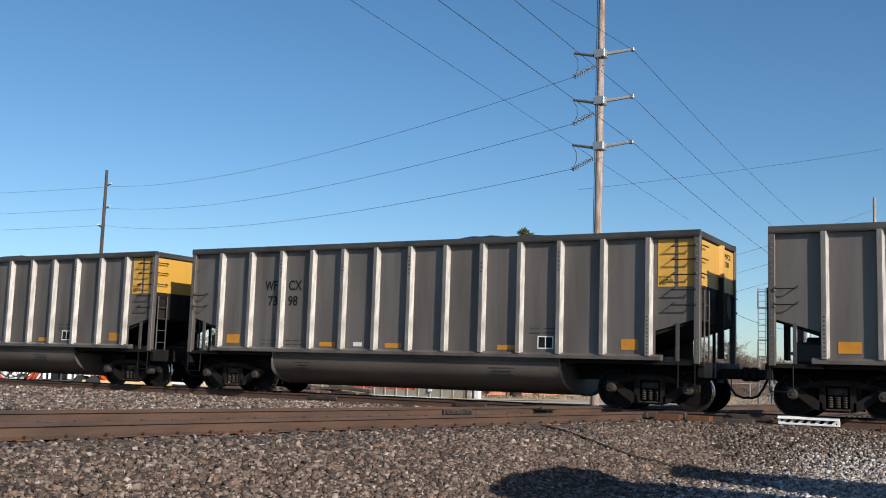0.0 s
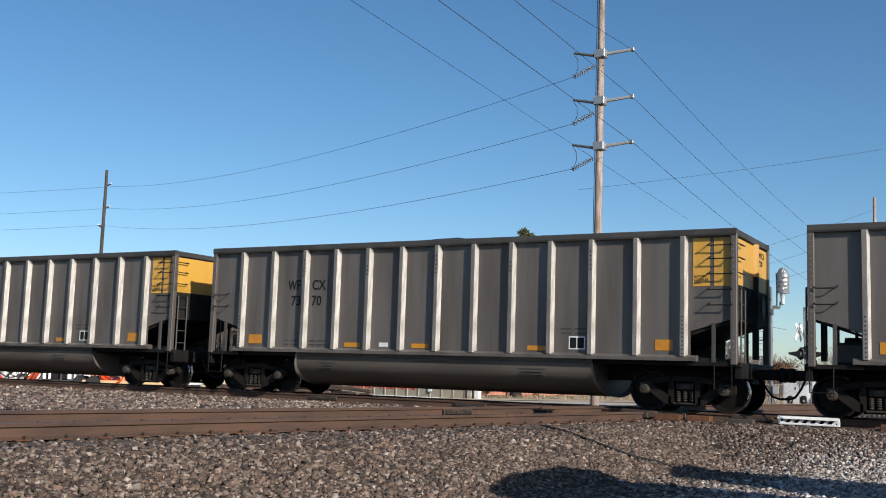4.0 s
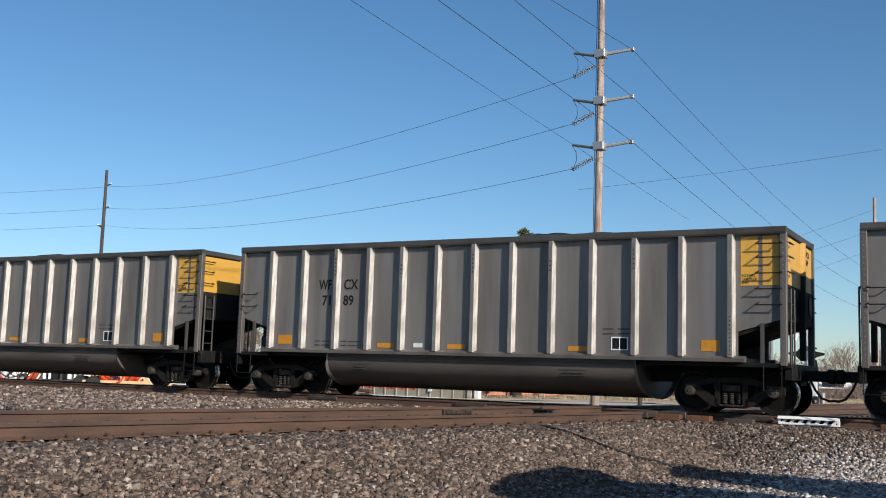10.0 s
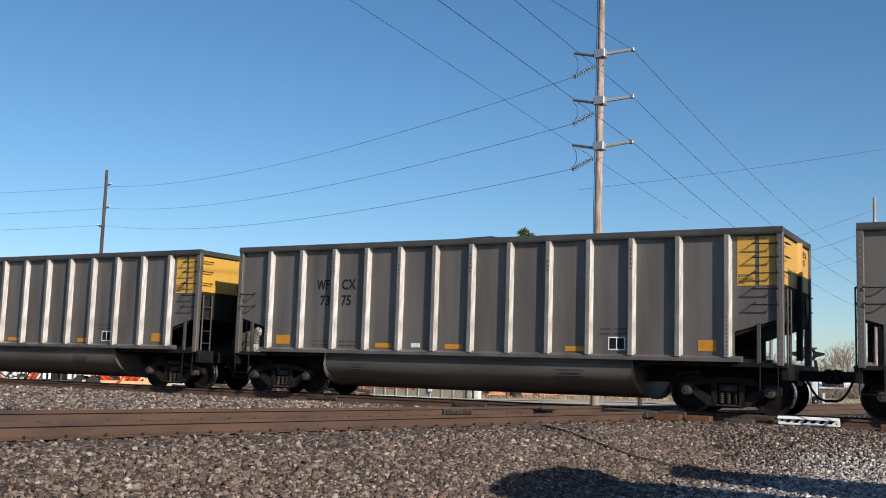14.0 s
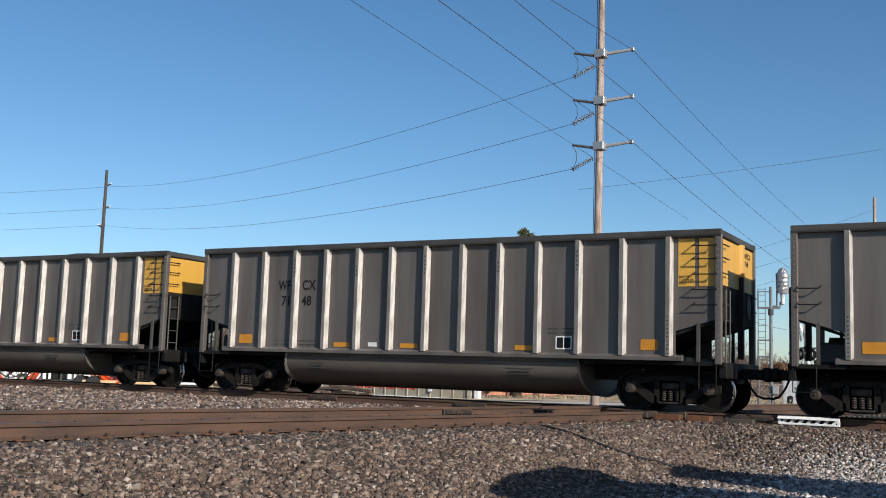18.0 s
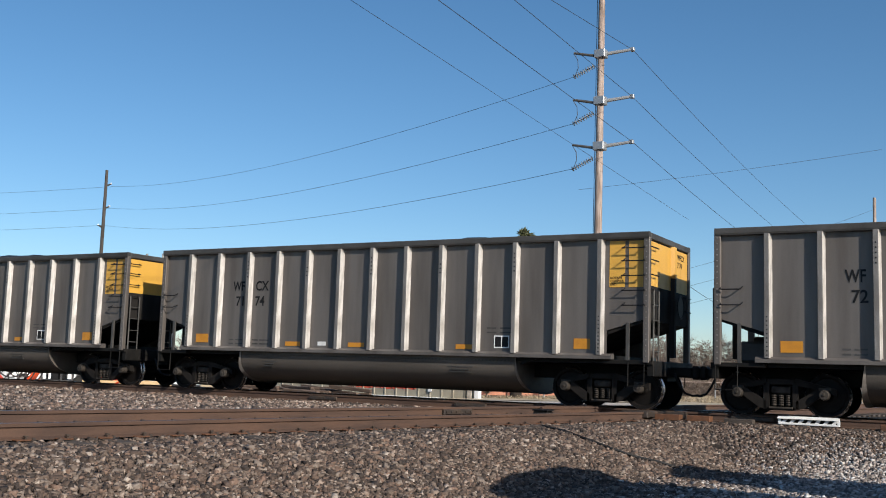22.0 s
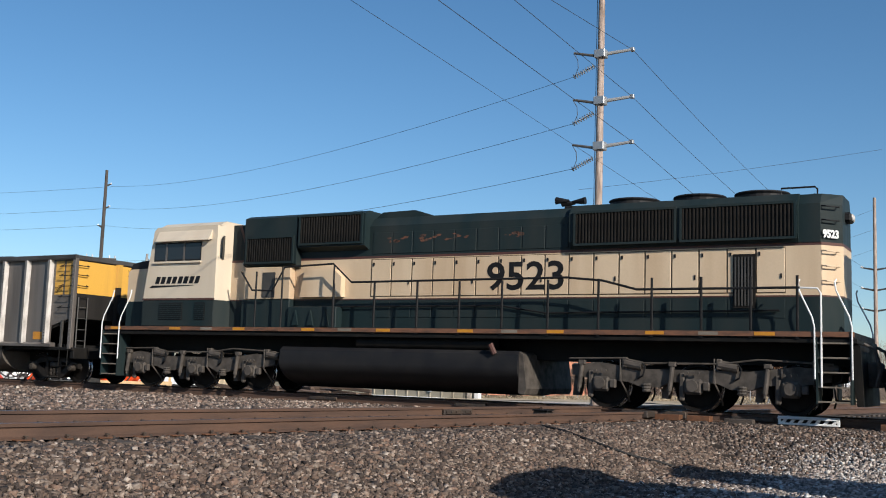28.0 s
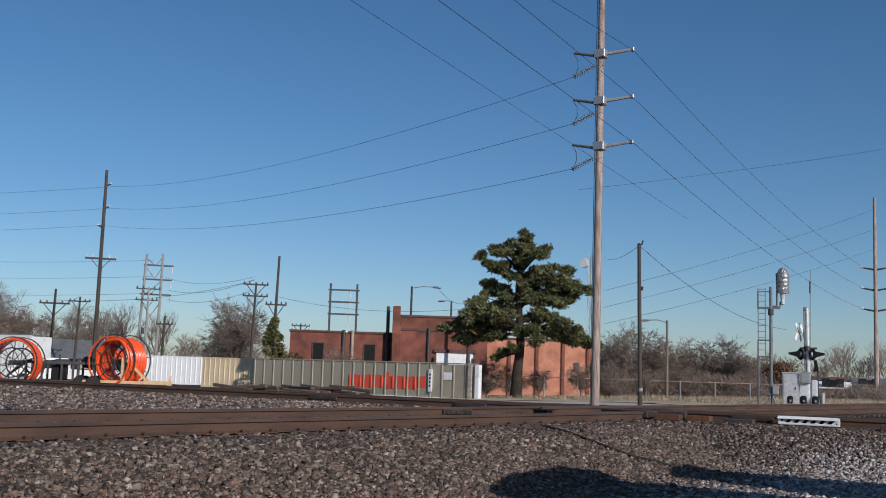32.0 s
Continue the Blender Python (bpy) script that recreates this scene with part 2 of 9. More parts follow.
def ground_z(x, y):
    """Height of the ground: two ballast beds over lower land."""
    x, y = np.asarray(x, float), np.asarray(y, float)
    yard = 0.55 * np.clip((-x - 18) / 22, 0, 1) + 0.25 * np.clip((-x - 42) / 20, 0, 1)
    land = np.where(y < 0, -0.95, -0.42 - yard * np.clip((y - 4) / 8, 0, 1))
    da = np.abs(across(x, y))
    db = np.abs(x - B_X0 - B_SLOPE * y) * B_COS
    a = -0.235 + A_Z - ramp(da, 1.75, 0.75, 3.0)
    b = -0.255 - ramp(db, 1.75, 0.75, 2.9) - 0.075 * np.clip(((x - B_X0 - B_SLOPE * y) * B_COS + 0.5) / 1.2, 0, 1)
    left = (x - B_X0 - B_SLOPE * y < 0) & (y < 0)
    inner = np.where(left, -0.30, -2.0)
    return np.maximum(np.maximum(a, b), np.maximum(land, inner))


def sheet(name, xs, ys, material, label, kind, category):
    gx, gy = np.meshgrid(xs, ys)
    gz = ground_z(gx, gy) + 0.012 * np.sin(gx * 3.1 + gy * 1.7) * np.sin(gy * 2.3)
    verts = np.stack([gx, gy, gz], -1).reshape(-1, 3)
    nx, ny = len(xs), len(ys)
    i = (np.arange(ny - 1)[:, None] * nx + np.arange(nx - 1)[None]).reshape(-1)
    faces = np.stack([i, i + 1, i + nx + 1, i + nx], -1)
    me = bpy.data.meshes.new(name)
    me.from_pydata(verts.tolist(), [], faces.tolist())
    me.materials.append(material)
    me.shade_smooth()
    return tagged(new(name, me), label, category, kind=kind)


def steps(*marks):
    out = []
    for a, b, d in marks:
        out += list(np.arange(a, b, d))
    return np.array(out + [marks[-1][1]])


sheet("ground", steps((-1800, -200, 100), (-200, -40, 8), (-40, 12, 0.4), (12, 60, 4), (60, 200, 20), (200, 1800, 100)),
      steps((-200, -40, 20), (-40, -20, 2), (-20, 8, 0.35), (8, 60, 2), (60, 200, 10), (200, 3000, 200)), GROUND,
      "grey-brown gravelly ground with low ballast beds", "structure", "ground")


def rail_profile():
    half = [(0.076, -0.185), (0.076, -0.174), (0.012, -0.152), (0.009, -0.05), (0.036, -0.042), (0.037, -0.008), (0.028, 0.0)]
    return half + [(-u, w) for u, w in reversed(half)]


def rail(name, p, q, parent, dz=0.0):
    """One rail from p to q along the ground plan."""
    p, q = Vector((*p, 0)), Vector((*q, 0))
    s = Shape().prism(rail_profile(), 0, (q - p).length, "y")
    ob = part(name, s, RAIL, parent)
    ob.data.materials.append(RAIL_HEAD)
    for f in ob.data.polygons:
        if f.normal.z > 0.9 and f.center.z > -0.01:
            f.material_index = 1
    d = (q - p).normalized()
    ob.matrix_local = Matrix.Translation((p.x, p.y, dz)) @ Matrix.Rotation(math.atan2(-d.x, d.y), 4, "Z")
    return ob


def b_point(s, off):
    """Plan point on the crossing track: s metres along it from the crossing, off metres to its right."""
    d, r = Vector((B_SLOPE * B_COS, B_COS)), Vector((B_COS, -B_SLOPE * B_COS))
    c = Vector((B_X0, 0)) + d * s + r * off
    return (c.x, c.y)


track_a = thing("main_track", "rusty railway track on creosoted timber ties", "railway track", kind="structure")
track_b = thing("crossing_track", "rusty brown railway track crossing the main line", "railway track", kind="structure")
G = 0.755
for off in (-G, G):
    rail("rail", (-260, off), (260, off), track_a)
    rail("rail", b_point(-26, off), b_point(160, off), track_b, -0.003)
# guard rails through the crossing
for off in (-G + 0.13, G - 0.13):
    rail("guard_rail", (B_X0 - 3.6, off), (B_X0 + 3.6, off), track_a, -0.006)
    rail("guard_rail", b_point(-2.2, off), b_point(4.6, off), track_b, -0.009)
tie_mesh = Shape().box(-0.115, 0.115, -1.3, 1.3, -0.36, -0.187, 0.012).mesh("tie", TIE)
k = 0
x = -58.0
while x < 14:
    if abs(x - B_X0) > 1.25:
        t = part("tie", tie_mesh, TIE, track_a)
        t.matrix_local = pose(x, random.uniform(-0.05, 0.05), random.uniform(-0.006, 0.004), 0, 0, random.uniform(-1, 1))
    x += 0.52
s = -19.0
while s < 40:
    if abs(s - 1.2) > 1.6:
        px, py = b_point(s, 0)
        t = part("tie", tie_mesh, TIE, track_b)
        t.matrix_local = pose(px, py, random.uniform(-0.02, 0.0), 0, 0, 90 - math.degrees(math.atan(B_SLOPE)) + random.uniform(-1, 1))
    s += 0.52


# the crossing track leans a little, its outer rail the lower one
LEAN_AXIS = Vector((B_SLOPE * B_COS, B_COS, 0))
LEAN_AT = Vector((*b_point(0, -G), 0))
track_a.matrix_basis = MAIN
track_b.matrix_basis = Matrix.Translation(LEAN_AT) @ Matrix.Rotation(radians(2.35), 4, LEAN_AXIS) @ Matrix.Translation(-LEAN_AT)


# ---- details of the crossing ----
CAST = surface("dark_cast_steel", (0.06, 0.048, 0.042), (0.10, 0.07, 0.05), 0.6, 0.4, 4.0, (0.4, 0.75), 50, 0.15)
RUSTY = surface("orange_rust_plate", (0.144, 0.060, 0.027), (0.072, 0.036, 0.021), 0.8, 0.1, 5.0, (0.4, 0.75), 50, 0.2)
PALE = surface("pale_worn_timber", (0.42, 0.37, 0.31), (0.25, 0.21, 0.17), 0.85, 0.0, 5.0, (0.4, 0.75), 50, 0.2)
SILVER = surface("bare_silver_metal", (0.58, 0.59, 0.61), (0.36, 0.37, 0.39), 0.55, 0.4, 6.0, (0.45, 0.8), 40, 0.05)
GRAVEL = surface("pale_gravel", (0.58, 0.51, 0.44), (0.40, 0.34, 0.285), 0.95, 0.0, 18.0, (0.35, 0.65), 60, 0.6, worldly=True)
GRAVEL_STONE = mixed_stone("pale_gravel_stone", 2.9, 0.6)
SAND = surface("bare_sandy_earth", (0.50, 0.40, 0.28), (0.30, 0.24, 0.15), 0.95, 0.0, 0.6, (0.38, 0.66), 9, 0.5, worldly=True)
DRY = surface("dry_grass_ground", (0.36, 0.28, 0.16), (0.20, 0.17, 0.09), 0.95, 0.0, 0.8, (0.35, 0.65), 14, 0.6, worldly=True)

for off_a in (-G, G):
    for off_b in (-G, G):
        cx, cy = b_point(off_a, off_b)
        f = part("frog", Shape().box(-0.75, 0.75, -0.09, 0.09, -0.16, -0.012, 0.015).box(-0.09, 0.09, -0.75, 0.75, -0.16, -0.014, 0.015), CAST, track_a, "cast steel crossing frog")
        f.matrix_local = pose(cx, cy, 0)
# joint bars, plates and spikes on the crossing track's near rails
tie_plate = Shape().box(-0.17, 0.17, -0.09, 0.09, -0.192, -0.178, 0.004).mesh("tie_plate", RUSTY)
spike = Shape().box(-0.012, 0.012, -0.012, 0.012, -0.19, -0.150).box(-0.02, 0.02, -0.02, 0.028, -0.152, -0.135).mesh("spike", CAST)
anchor = Shape().box(-0.09, 0.09, -0.02, 0.02, -0.21, -0.165, 0.006).mesh("rail_anchor", CAST)
turn_b = -math.degrees(math.atan(B_SLOPE))
s = -17.5
while s < 8:
    if abs(s - 1.2) > 1.6:
        for off in (-G, G):
            px, py = b_point(s, off)
            part("tie_plate", tie_plate, RUSTY, track_b).matrix_local = pose(px, py, 0.004, 0, 0, turn_b)
            for k in (-0.1, 0.1):
                qx, qy = b_point(s + k * 0.5, off + k)
                part("spike", spike, CAST, track_b).matrix_local = pose(qx, qy, 0, 0, 0, turn_b)
            ax_, ay_ = b_point(s + 0.17, off)
            part("rail_anchor", anchor, CAST, track_b).matrix_local = pose(ax_, ay_, 0, 0, 0, turn_b)
    s += 0.52
bar = Shape().box(-0.028, 0.028, -0.45, 0.45, -0.14, -0.045, 0.012)
for q in range(6):
    bar.cyl((0.028, -0.38 + q * 0.15, -0.09), (0.045, -0.38 + q * 0.15, -0.09), 0.016, 6)
bar = bar.mesh("joint_bar", CAST)
for s, off in ((-5.0, -G + 0.04),):
    px, py = b_point(s, off)
    part("joint_bar", bar, CAST, track_b).matrix_local = pose(px, py, 0, 0, 0, turn_b)
for x in (-13.5, -6.6, -2.4, -18.0):
    part("joint_bar", bar, CAST, track_a).matrix_local = pose(x, -G - 0.04, 0, 0, 0, -90)
x = -40.0
while x < 6:
    if abs(x - B_X0) > 1.25:
        part("tie_plate", tie_plate, RUSTY, track_a).matrix_local = pose(x + 0.01, -G, 0.004, 0, 0, 90)
    x += 0.52
# timbers and plates laid along the main line beside the crossing
for x, w, y, m, nm in ((-8.55, 0.55, -1.35, RUSTY, "steel_plate"), (-7.85, 0.5, -1.30, RUSTY, "steel_plate"), (-7.05, 0.6, -1.28, TIE, "crossing_plank"), (-8.3, 0.34, 0.25, PALE, "crossing_plank"), (-7.4, 0.3, 0.2, PALE, "crossing_plank"), (-6.6, 0.36, 0.2, PALE, "crossing_plank"), (-5.9, 0.5, 1.35, PALE, "crossing_plank"), (-3.75, 0.3, 0.1, PALE, "crossing_plank"), (-3.95, 0.5, -1.3, RUSTY, "steel_plate")):
    part(nm, Shape().box(x, x + w, y - 0.13, y + 0.13, -0.19, -0.06 if m is not TIE else -0.09, 0.01), m, track_a)
# white slotted applicator bar on the near rail
ap = thing("rail_lubricator", "white slotted metal grease bar clamped beside the rail", "rail lubricator", MAIN @ pose(-5.40, -0.93, 0) @ Matrix.Diagonal((0.94, 1, 1, 1)))
part("face_plate", Shape().box(-0.66, 0.66, -0.03, 0.0, -0.17, -0.125, 0.008).box(-0.66, 0.66, -0.03, 0.0, -0.055, 0.0, 0.008).box(-0.66, -0.6, -0.03, 0.0, -0.125, -0.055).box(0.6, 0.66, -0.03, 0.0, -0.125, -0.055), WHITE, ap)
part("top_flange", Shape().prism([(-0.075, -0.045), (-0.07, -0.035), (0.02, 0.012), (0.02, 0.0)], -0.67, 0.62, "x"), WHITE, ap)
part("back_plate", Shape().box(-0.66, 0.66, 0.02, 0.03, -0.17, 0.0), GRIME, ap)
for q in range(7):
    part("web", Shape().prism([(-0.60 + q * 0.18, -0.125), (-0.52 + q * 0.18, -0.125), (-0.46 + q * 0.18, -0.055), (-0.54 + q * 0.18, -0.055)], -0.025, 0.018, "y"), WHITE, ap)
# black box and cable by the crossing
bx = thing("junction_box", "small black junction box at the foot of the rail", "junction box", pose(-9.35, -3.9, -0.19))
part("body", Shape().box(-0.16, 0.16, -0.12, 0.12, -0.1, 0.16, 0.02), GRIME, bx)
part("lid", Shape().box(-0.175, 0.175, -0.135, 0.135, 0.16, 0.19, 0.01), INK, bx)
way = [(-9.3, -4.3), (-8.9, -4.78), (-8.35, -5.4), (-8.0, -5.66), (-7.56, -5.76), (-7.17, -5.66), (-6.8, -5.46), (-6.52, -5.05), (-6.3, -4.9)]
pts = [(cx, cy, float(ground_z(cx, cy)) + 0.05) for cx, cy in way]
solid("cable", Shape().pipe(pts, 0.028, 6), INK, "black cable lying loose across the ballast", "cable")


def strip(name, x0, x1, y0, y1, material, label, category, nx=60, ny=8, lift=0.02, wob=0.6):
    """A wavering sheet laid on the ground."""
    vs, fs = [], []
    for i in range(nx + 1):
        for j in range(ny + 1):
            x = x0 + (x1 - x0) * i / nx
            e = (1 if j == ny else -1 if j == 0 else 0)
            y = y0 + (y1 - y0) * j / ny + e * wob * noise.noise((x * 0.35, e, 3.0))
            vs.append((x, y, float(ground_z(x, y)) + (lift if e == 0 else 0.004)))
    for i in range(nx):
        for j in range(ny):
            a = i * (ny + 1) + j
            fs.append((a, a + 1, a + ny + 2, a + ny + 1))
    sh = Shape()
    sh.add(vs, fs)
    me = sh.mesh(name, material)
    return tagged(new(name, me), label, category, kind="structure")


strip("gravel_road", -70, 40, 16.6, 21.5, GRAVEL, "pale gravel track beyond the main line", "road")
strip("sandy_verge", -30, 6, 23.0, 58.0, SAND, "bare sandy earth and straw beside the gravel track", "ground", 40, 16, 0.045, 2.2)
strip("grass_verge", -34, 30, 26, 74, DRY, "dry straw-coloured grass verge", "ground", 40, 30, 0.03, 1.5)
strip("gravel_patch", -5.3, 3.0, -14.0, -4.6, GRAVEL, "pale grey gravel beside the track", "ground", 30, 20, 0.015, 0.8)

# ---- loose stones ----
def stones(name, regions, label, material, pale=False):
    """Angular ballast stones strewn over plan regions (x0, x1, y0, y1, per square metre, size)."""
    rng = np.random.default_rng(5)
    ico = np.array([(x, y, z) for x in (-1, 1) for y in (-1, 1) for z in (-1, 1)], float) * 0.72
    tri = np.array([(0, 1, 3), (0, 3, 2), (4, 6, 7), (4, 7, 5), (0, 4, 5), (0, 5, 1), (2, 3, 7), (2, 7, 6), (0, 2, 6), (0, 6, 4), (1, 5, 7), (1, 7, 3)])
    V = []
    for x0, x1, y0, y1, per, size in regions:
        n = int((x1 - x0) * (y1 - y0) * per)
        x, y = rng.uniform(x0, x1, n), rng.uniform(y0, y1, n)
        ob = (x - B_X0 - B_SLOPE * y) * B_COS
        keep = (np.abs(np.abs(ob) - G) > 0.09) & (np.abs(np.abs(across(x, y)) - G) > 0.12)
        keep &= (y > -18.4 + np.clip(x + 8.6, 0, 99) * 1.9) & ((np.mod(np.sin(x * 127.1 + y * 311.7) * 43758.5, 1.0) < np.clip((x + 6.4) / 2.2, 0, 1) * np.clip((-0.30 - ground_z(x, y)) / 0.45, 0.12, 1)) == pale)
        x, y = x[keep], y[keep]
        n = len(x)
        z = ground_z(x, y)
        off = np.abs(np.abs((x - B_X0 - B_SLOPE * y) * B_COS) - G)
        z = z + np.where(y < -1.6, 0.028 * np.clip(1.25 - (off - 0.09) / 0.22, 0, 1), 0.0)
        sc = size * np.clip(rng.lognormal(0, 0.24, n), 0.5, 1.7)
        v = ico[None] + rng.uniform(-0.42, 0.42, (n, 8, 3))
        v = v * rng.uniform(0.5, 1.3, (n, 1, 3)) * np.array([1.25, 1.0, 0.8])
        a = rng.uniform(0, 6.28, n)
        b = rng.uniform(-1.4, 1.4, n)
        ca, sa, cb, sb = np.cos(a)[:, None], np.sin(a)[:, None], np.cos(b)[:, None], np.sin(b)[:, None]
        X, Y, Z = v[..., 0], v[..., 1], v[..., 2]
        Y, Z = Y * cb - Z * sb, Y * sb + Z * cb
        X, Y = X * ca - Y * sa, X * sa + Y * ca
        w = np.stack([X * sc[:, None] + x[:, None], Y * sc[:, None] + y[:, None], Z * sc[:, None] * 1.05 + (z + sc * rng.uniform(0.0, 0.7, n))[:, None]], -1)
        V.append(w)
    V = np.concatenate(V)
    n = len(V)
    F = (tri[None] + 8 * np.arange(n)[:, None, None]).reshape(-1, 3)
    me = bpy.data.meshes.new(name)
    me.vertices.add(n * 8)
    me.vertices.foreach_set("co", V.reshape(-1))
    me.loops.add(len(F) * 3)
    me.polygons.add(len(F))
    me.polygons.foreach_set("loop_start", np.arange(0, len(F) * 3, 3))
    me.loops.foreach_set("vertex_index", F.reshape(-1))
    me.update(calc_edges=True)
    me.materials.append(material)
    return tagged(new(name, me), label, "ballast", kind="stuff")


stones("ballast", [(-11.3, -1.2, -18.6, 0.5, 1150, 0.0262), (-12.0, -3.0, 1.0, 4.5, 140, 0.045)],
       "grey-brown angular ballast stones", BALLAST)
stones("dusty_ballast", [(-13.6, -11.3, -16.5, 0.2, 620, 0.030), (-22.0, -13.6, -10.0, -0.1, 420, 0.033), (-36.0, -22.0, -7.5, -0.5, 170, 0.043)],
       "pale dusty tan ballast stones between the tracks", BALLAST_PALE)
stones("loose_gravel", [(-8.6, -1.2, -18.6, 0.4, 1000, 0.024)], "pale grey angular gravel beside the track", GRAVEL_STONE, True)


# ---- coal cars ----
SPRING = surface("dusty_spring_steel", (0.052, 0.042, 0.034), (0.020, 0.017, 0.014), 0.75, 0.2, 6.0, (0.4, 0.75), 50, 0.15)
# near-black car ends: grime, and the next car's shadow put into the colour
END_SHADE = surface("sooty_end_sheet", (0.026, 0.023, 0.021), (0.013, 0.012, 0.011), 0.75, 0.2, 1.5, (0.35, 0.75), 30, 0.1, STREAK)
def wheel_shape(r, y):
    """One wheel seen from its outer side at y (sign gives the side)."""
    s = 1 if y > 0 else -1
    prof = [(0.07, y + s * 0.075), (0.10, y + s * 0.06), (0.12, y + s * 0.02), (r - 0.10, y + s * 0.0), (r - 0.075, y + s * 0.045), (r - 0.012, y + s * 0.055),
            (r - 0.003, y + s * 0.045), (r, y - s * 0.03), (r + 0.026, y - s * 0.045), (r + 0.026, y - s * 0.075), (r - 0.06, y - s * 0.07), (r - 0.1, y - s * 0.03), (0.12, y - s * 0.03), (0.07, y - s * 0.06)]
    return prof


def wheelset(r, x, parent, gauge=0.755, name="wheelset"):
    """Axle with two wheels, turning about its own centre line."""
    sh = Shape().cyl((0, -1.05, 0), (0, 1.05, 0), 0.075, 12)
    for y in (-gauge, gauge):
        sh.lathe(wheel_shape(r, y), (0, 0, 0), "y", 28)
    ob = part(name, sh, WHEEL, parent, smooth=True)
    ob.matrix_parent_inverse = Matrix.Translation((x, 0, r))
    ob.data.materials.append(TREAD)
    for f in ob.data.polygons:
        if math.hypot(f.center.x, f.center.z) > r - 0.014:
            f.material_index = 1
    return ob


def car_truck(parent, x):
    """A two-axle freight truck as part of the car."""
    tr = part("truck", Shape().box(-0.2, 0.2, -0.95, 0.95, 0.36, 0.62, 0.03).box(-0.3, 0.3, -0.3, 0.3, 0.6, 0.86, 0.04).box(-0.28, 0.28, -0.88, 0.88, 0.15, 0.64, 0.02), GRIME, parent, "black bolster of a two-axle freight truck")
    tr.matrix_local = pose(x, 0, 0)
    return tr


def car_truck_parts(tr):
    for sy in (-1, 1):
        y = sy * 1.0
        a, b = y - 0.07, y + 0.07
        fr = Shape()
        for m in (-1, 1):
            for piece in ([(1.12, 0.42), (1.12, 0.57), (0.3, 0.76), (0.3, 0.63), (0.96, 0.52)], [(0.98, 0.53), (0.80, 0.60), (0.30, 0.30), (0.30, 0.14), (0.46, 0.17)], [(0.24, 0.14), (0.36, 0.14), (0.36, 0.66), (0.24, 0.66)]):
                fr.prism([(m * u, w) for u, w in piece], a, b, "y")
        fr.box(-0.3, 0.3, a, b, 0.63, 0.76, 0.02).box(-0.3, 0.3, a, b, 0.12, 0.19, 0.01)
        part("side_frame", fr, TRUCK, tr)
        sp = Shape()
        for k in (-0.15, 0.0, 0.15):
            for j in range(5):
                sp.lathe([(0.045, -0.02), (0.062, 0), (0.045, 0.02)], (k, y, 0.23 + 0.045 * j), "z", 8)
        sp.box(-0.25, 0.25, y - 0.1, y + 0.1, 0.15, 0.19, 0.01).box(-0.2, 0.2, y - 0.06, y + 0.06, 0.46, 0.60, 0.02)
        part("spring_nest", sp, SPRING, tr)
        for ax in (-0.89, 0.89):
            bx = Shape().lathe([(0.02, 0.0), (0.03, 0.004), (0.035, 0.018), (0.085, 0.02), (0.10, 0.035), (0.105, 0.09), (0.115, 0.2)], (ax, 0, 0.457), "y", 14)
            bx.v = [(p[0], sy * (1.24 - p[1]), p[2]) for p in bx.v]
            bx.box(ax - 0.13, ax + 0.13, y - 0.08, y + 0.08, 0.53, 0.60, 0.015)
            part("bearing", bx, SPRING, tr)
    return [wheelset(0.457, ax, tr) for ax in (-0.89, 0.89)]


RIBS = [-6.225, -5.15, -4.08, -3.06, -2.05, -1.03, 0.0, 1.03, 2.05, 3.06, 4.08, 5.15, 6.225]
HALF = 7.30


def grab(y, x0, x1, z, out):
    """A bent grab iron on a side face."""
    return Shape().pipe([(x0, y, z), (x0 + 0.01, y + out * 0.9, z - 0.05), (x0 + 0.05, y + out, z - 0.06), (x1 - 0.05, y + out, z - 0.06), (x1 - 0.01, y + out * 0.9, z - 0.05), (x1, y, z)], 0.014, 5)


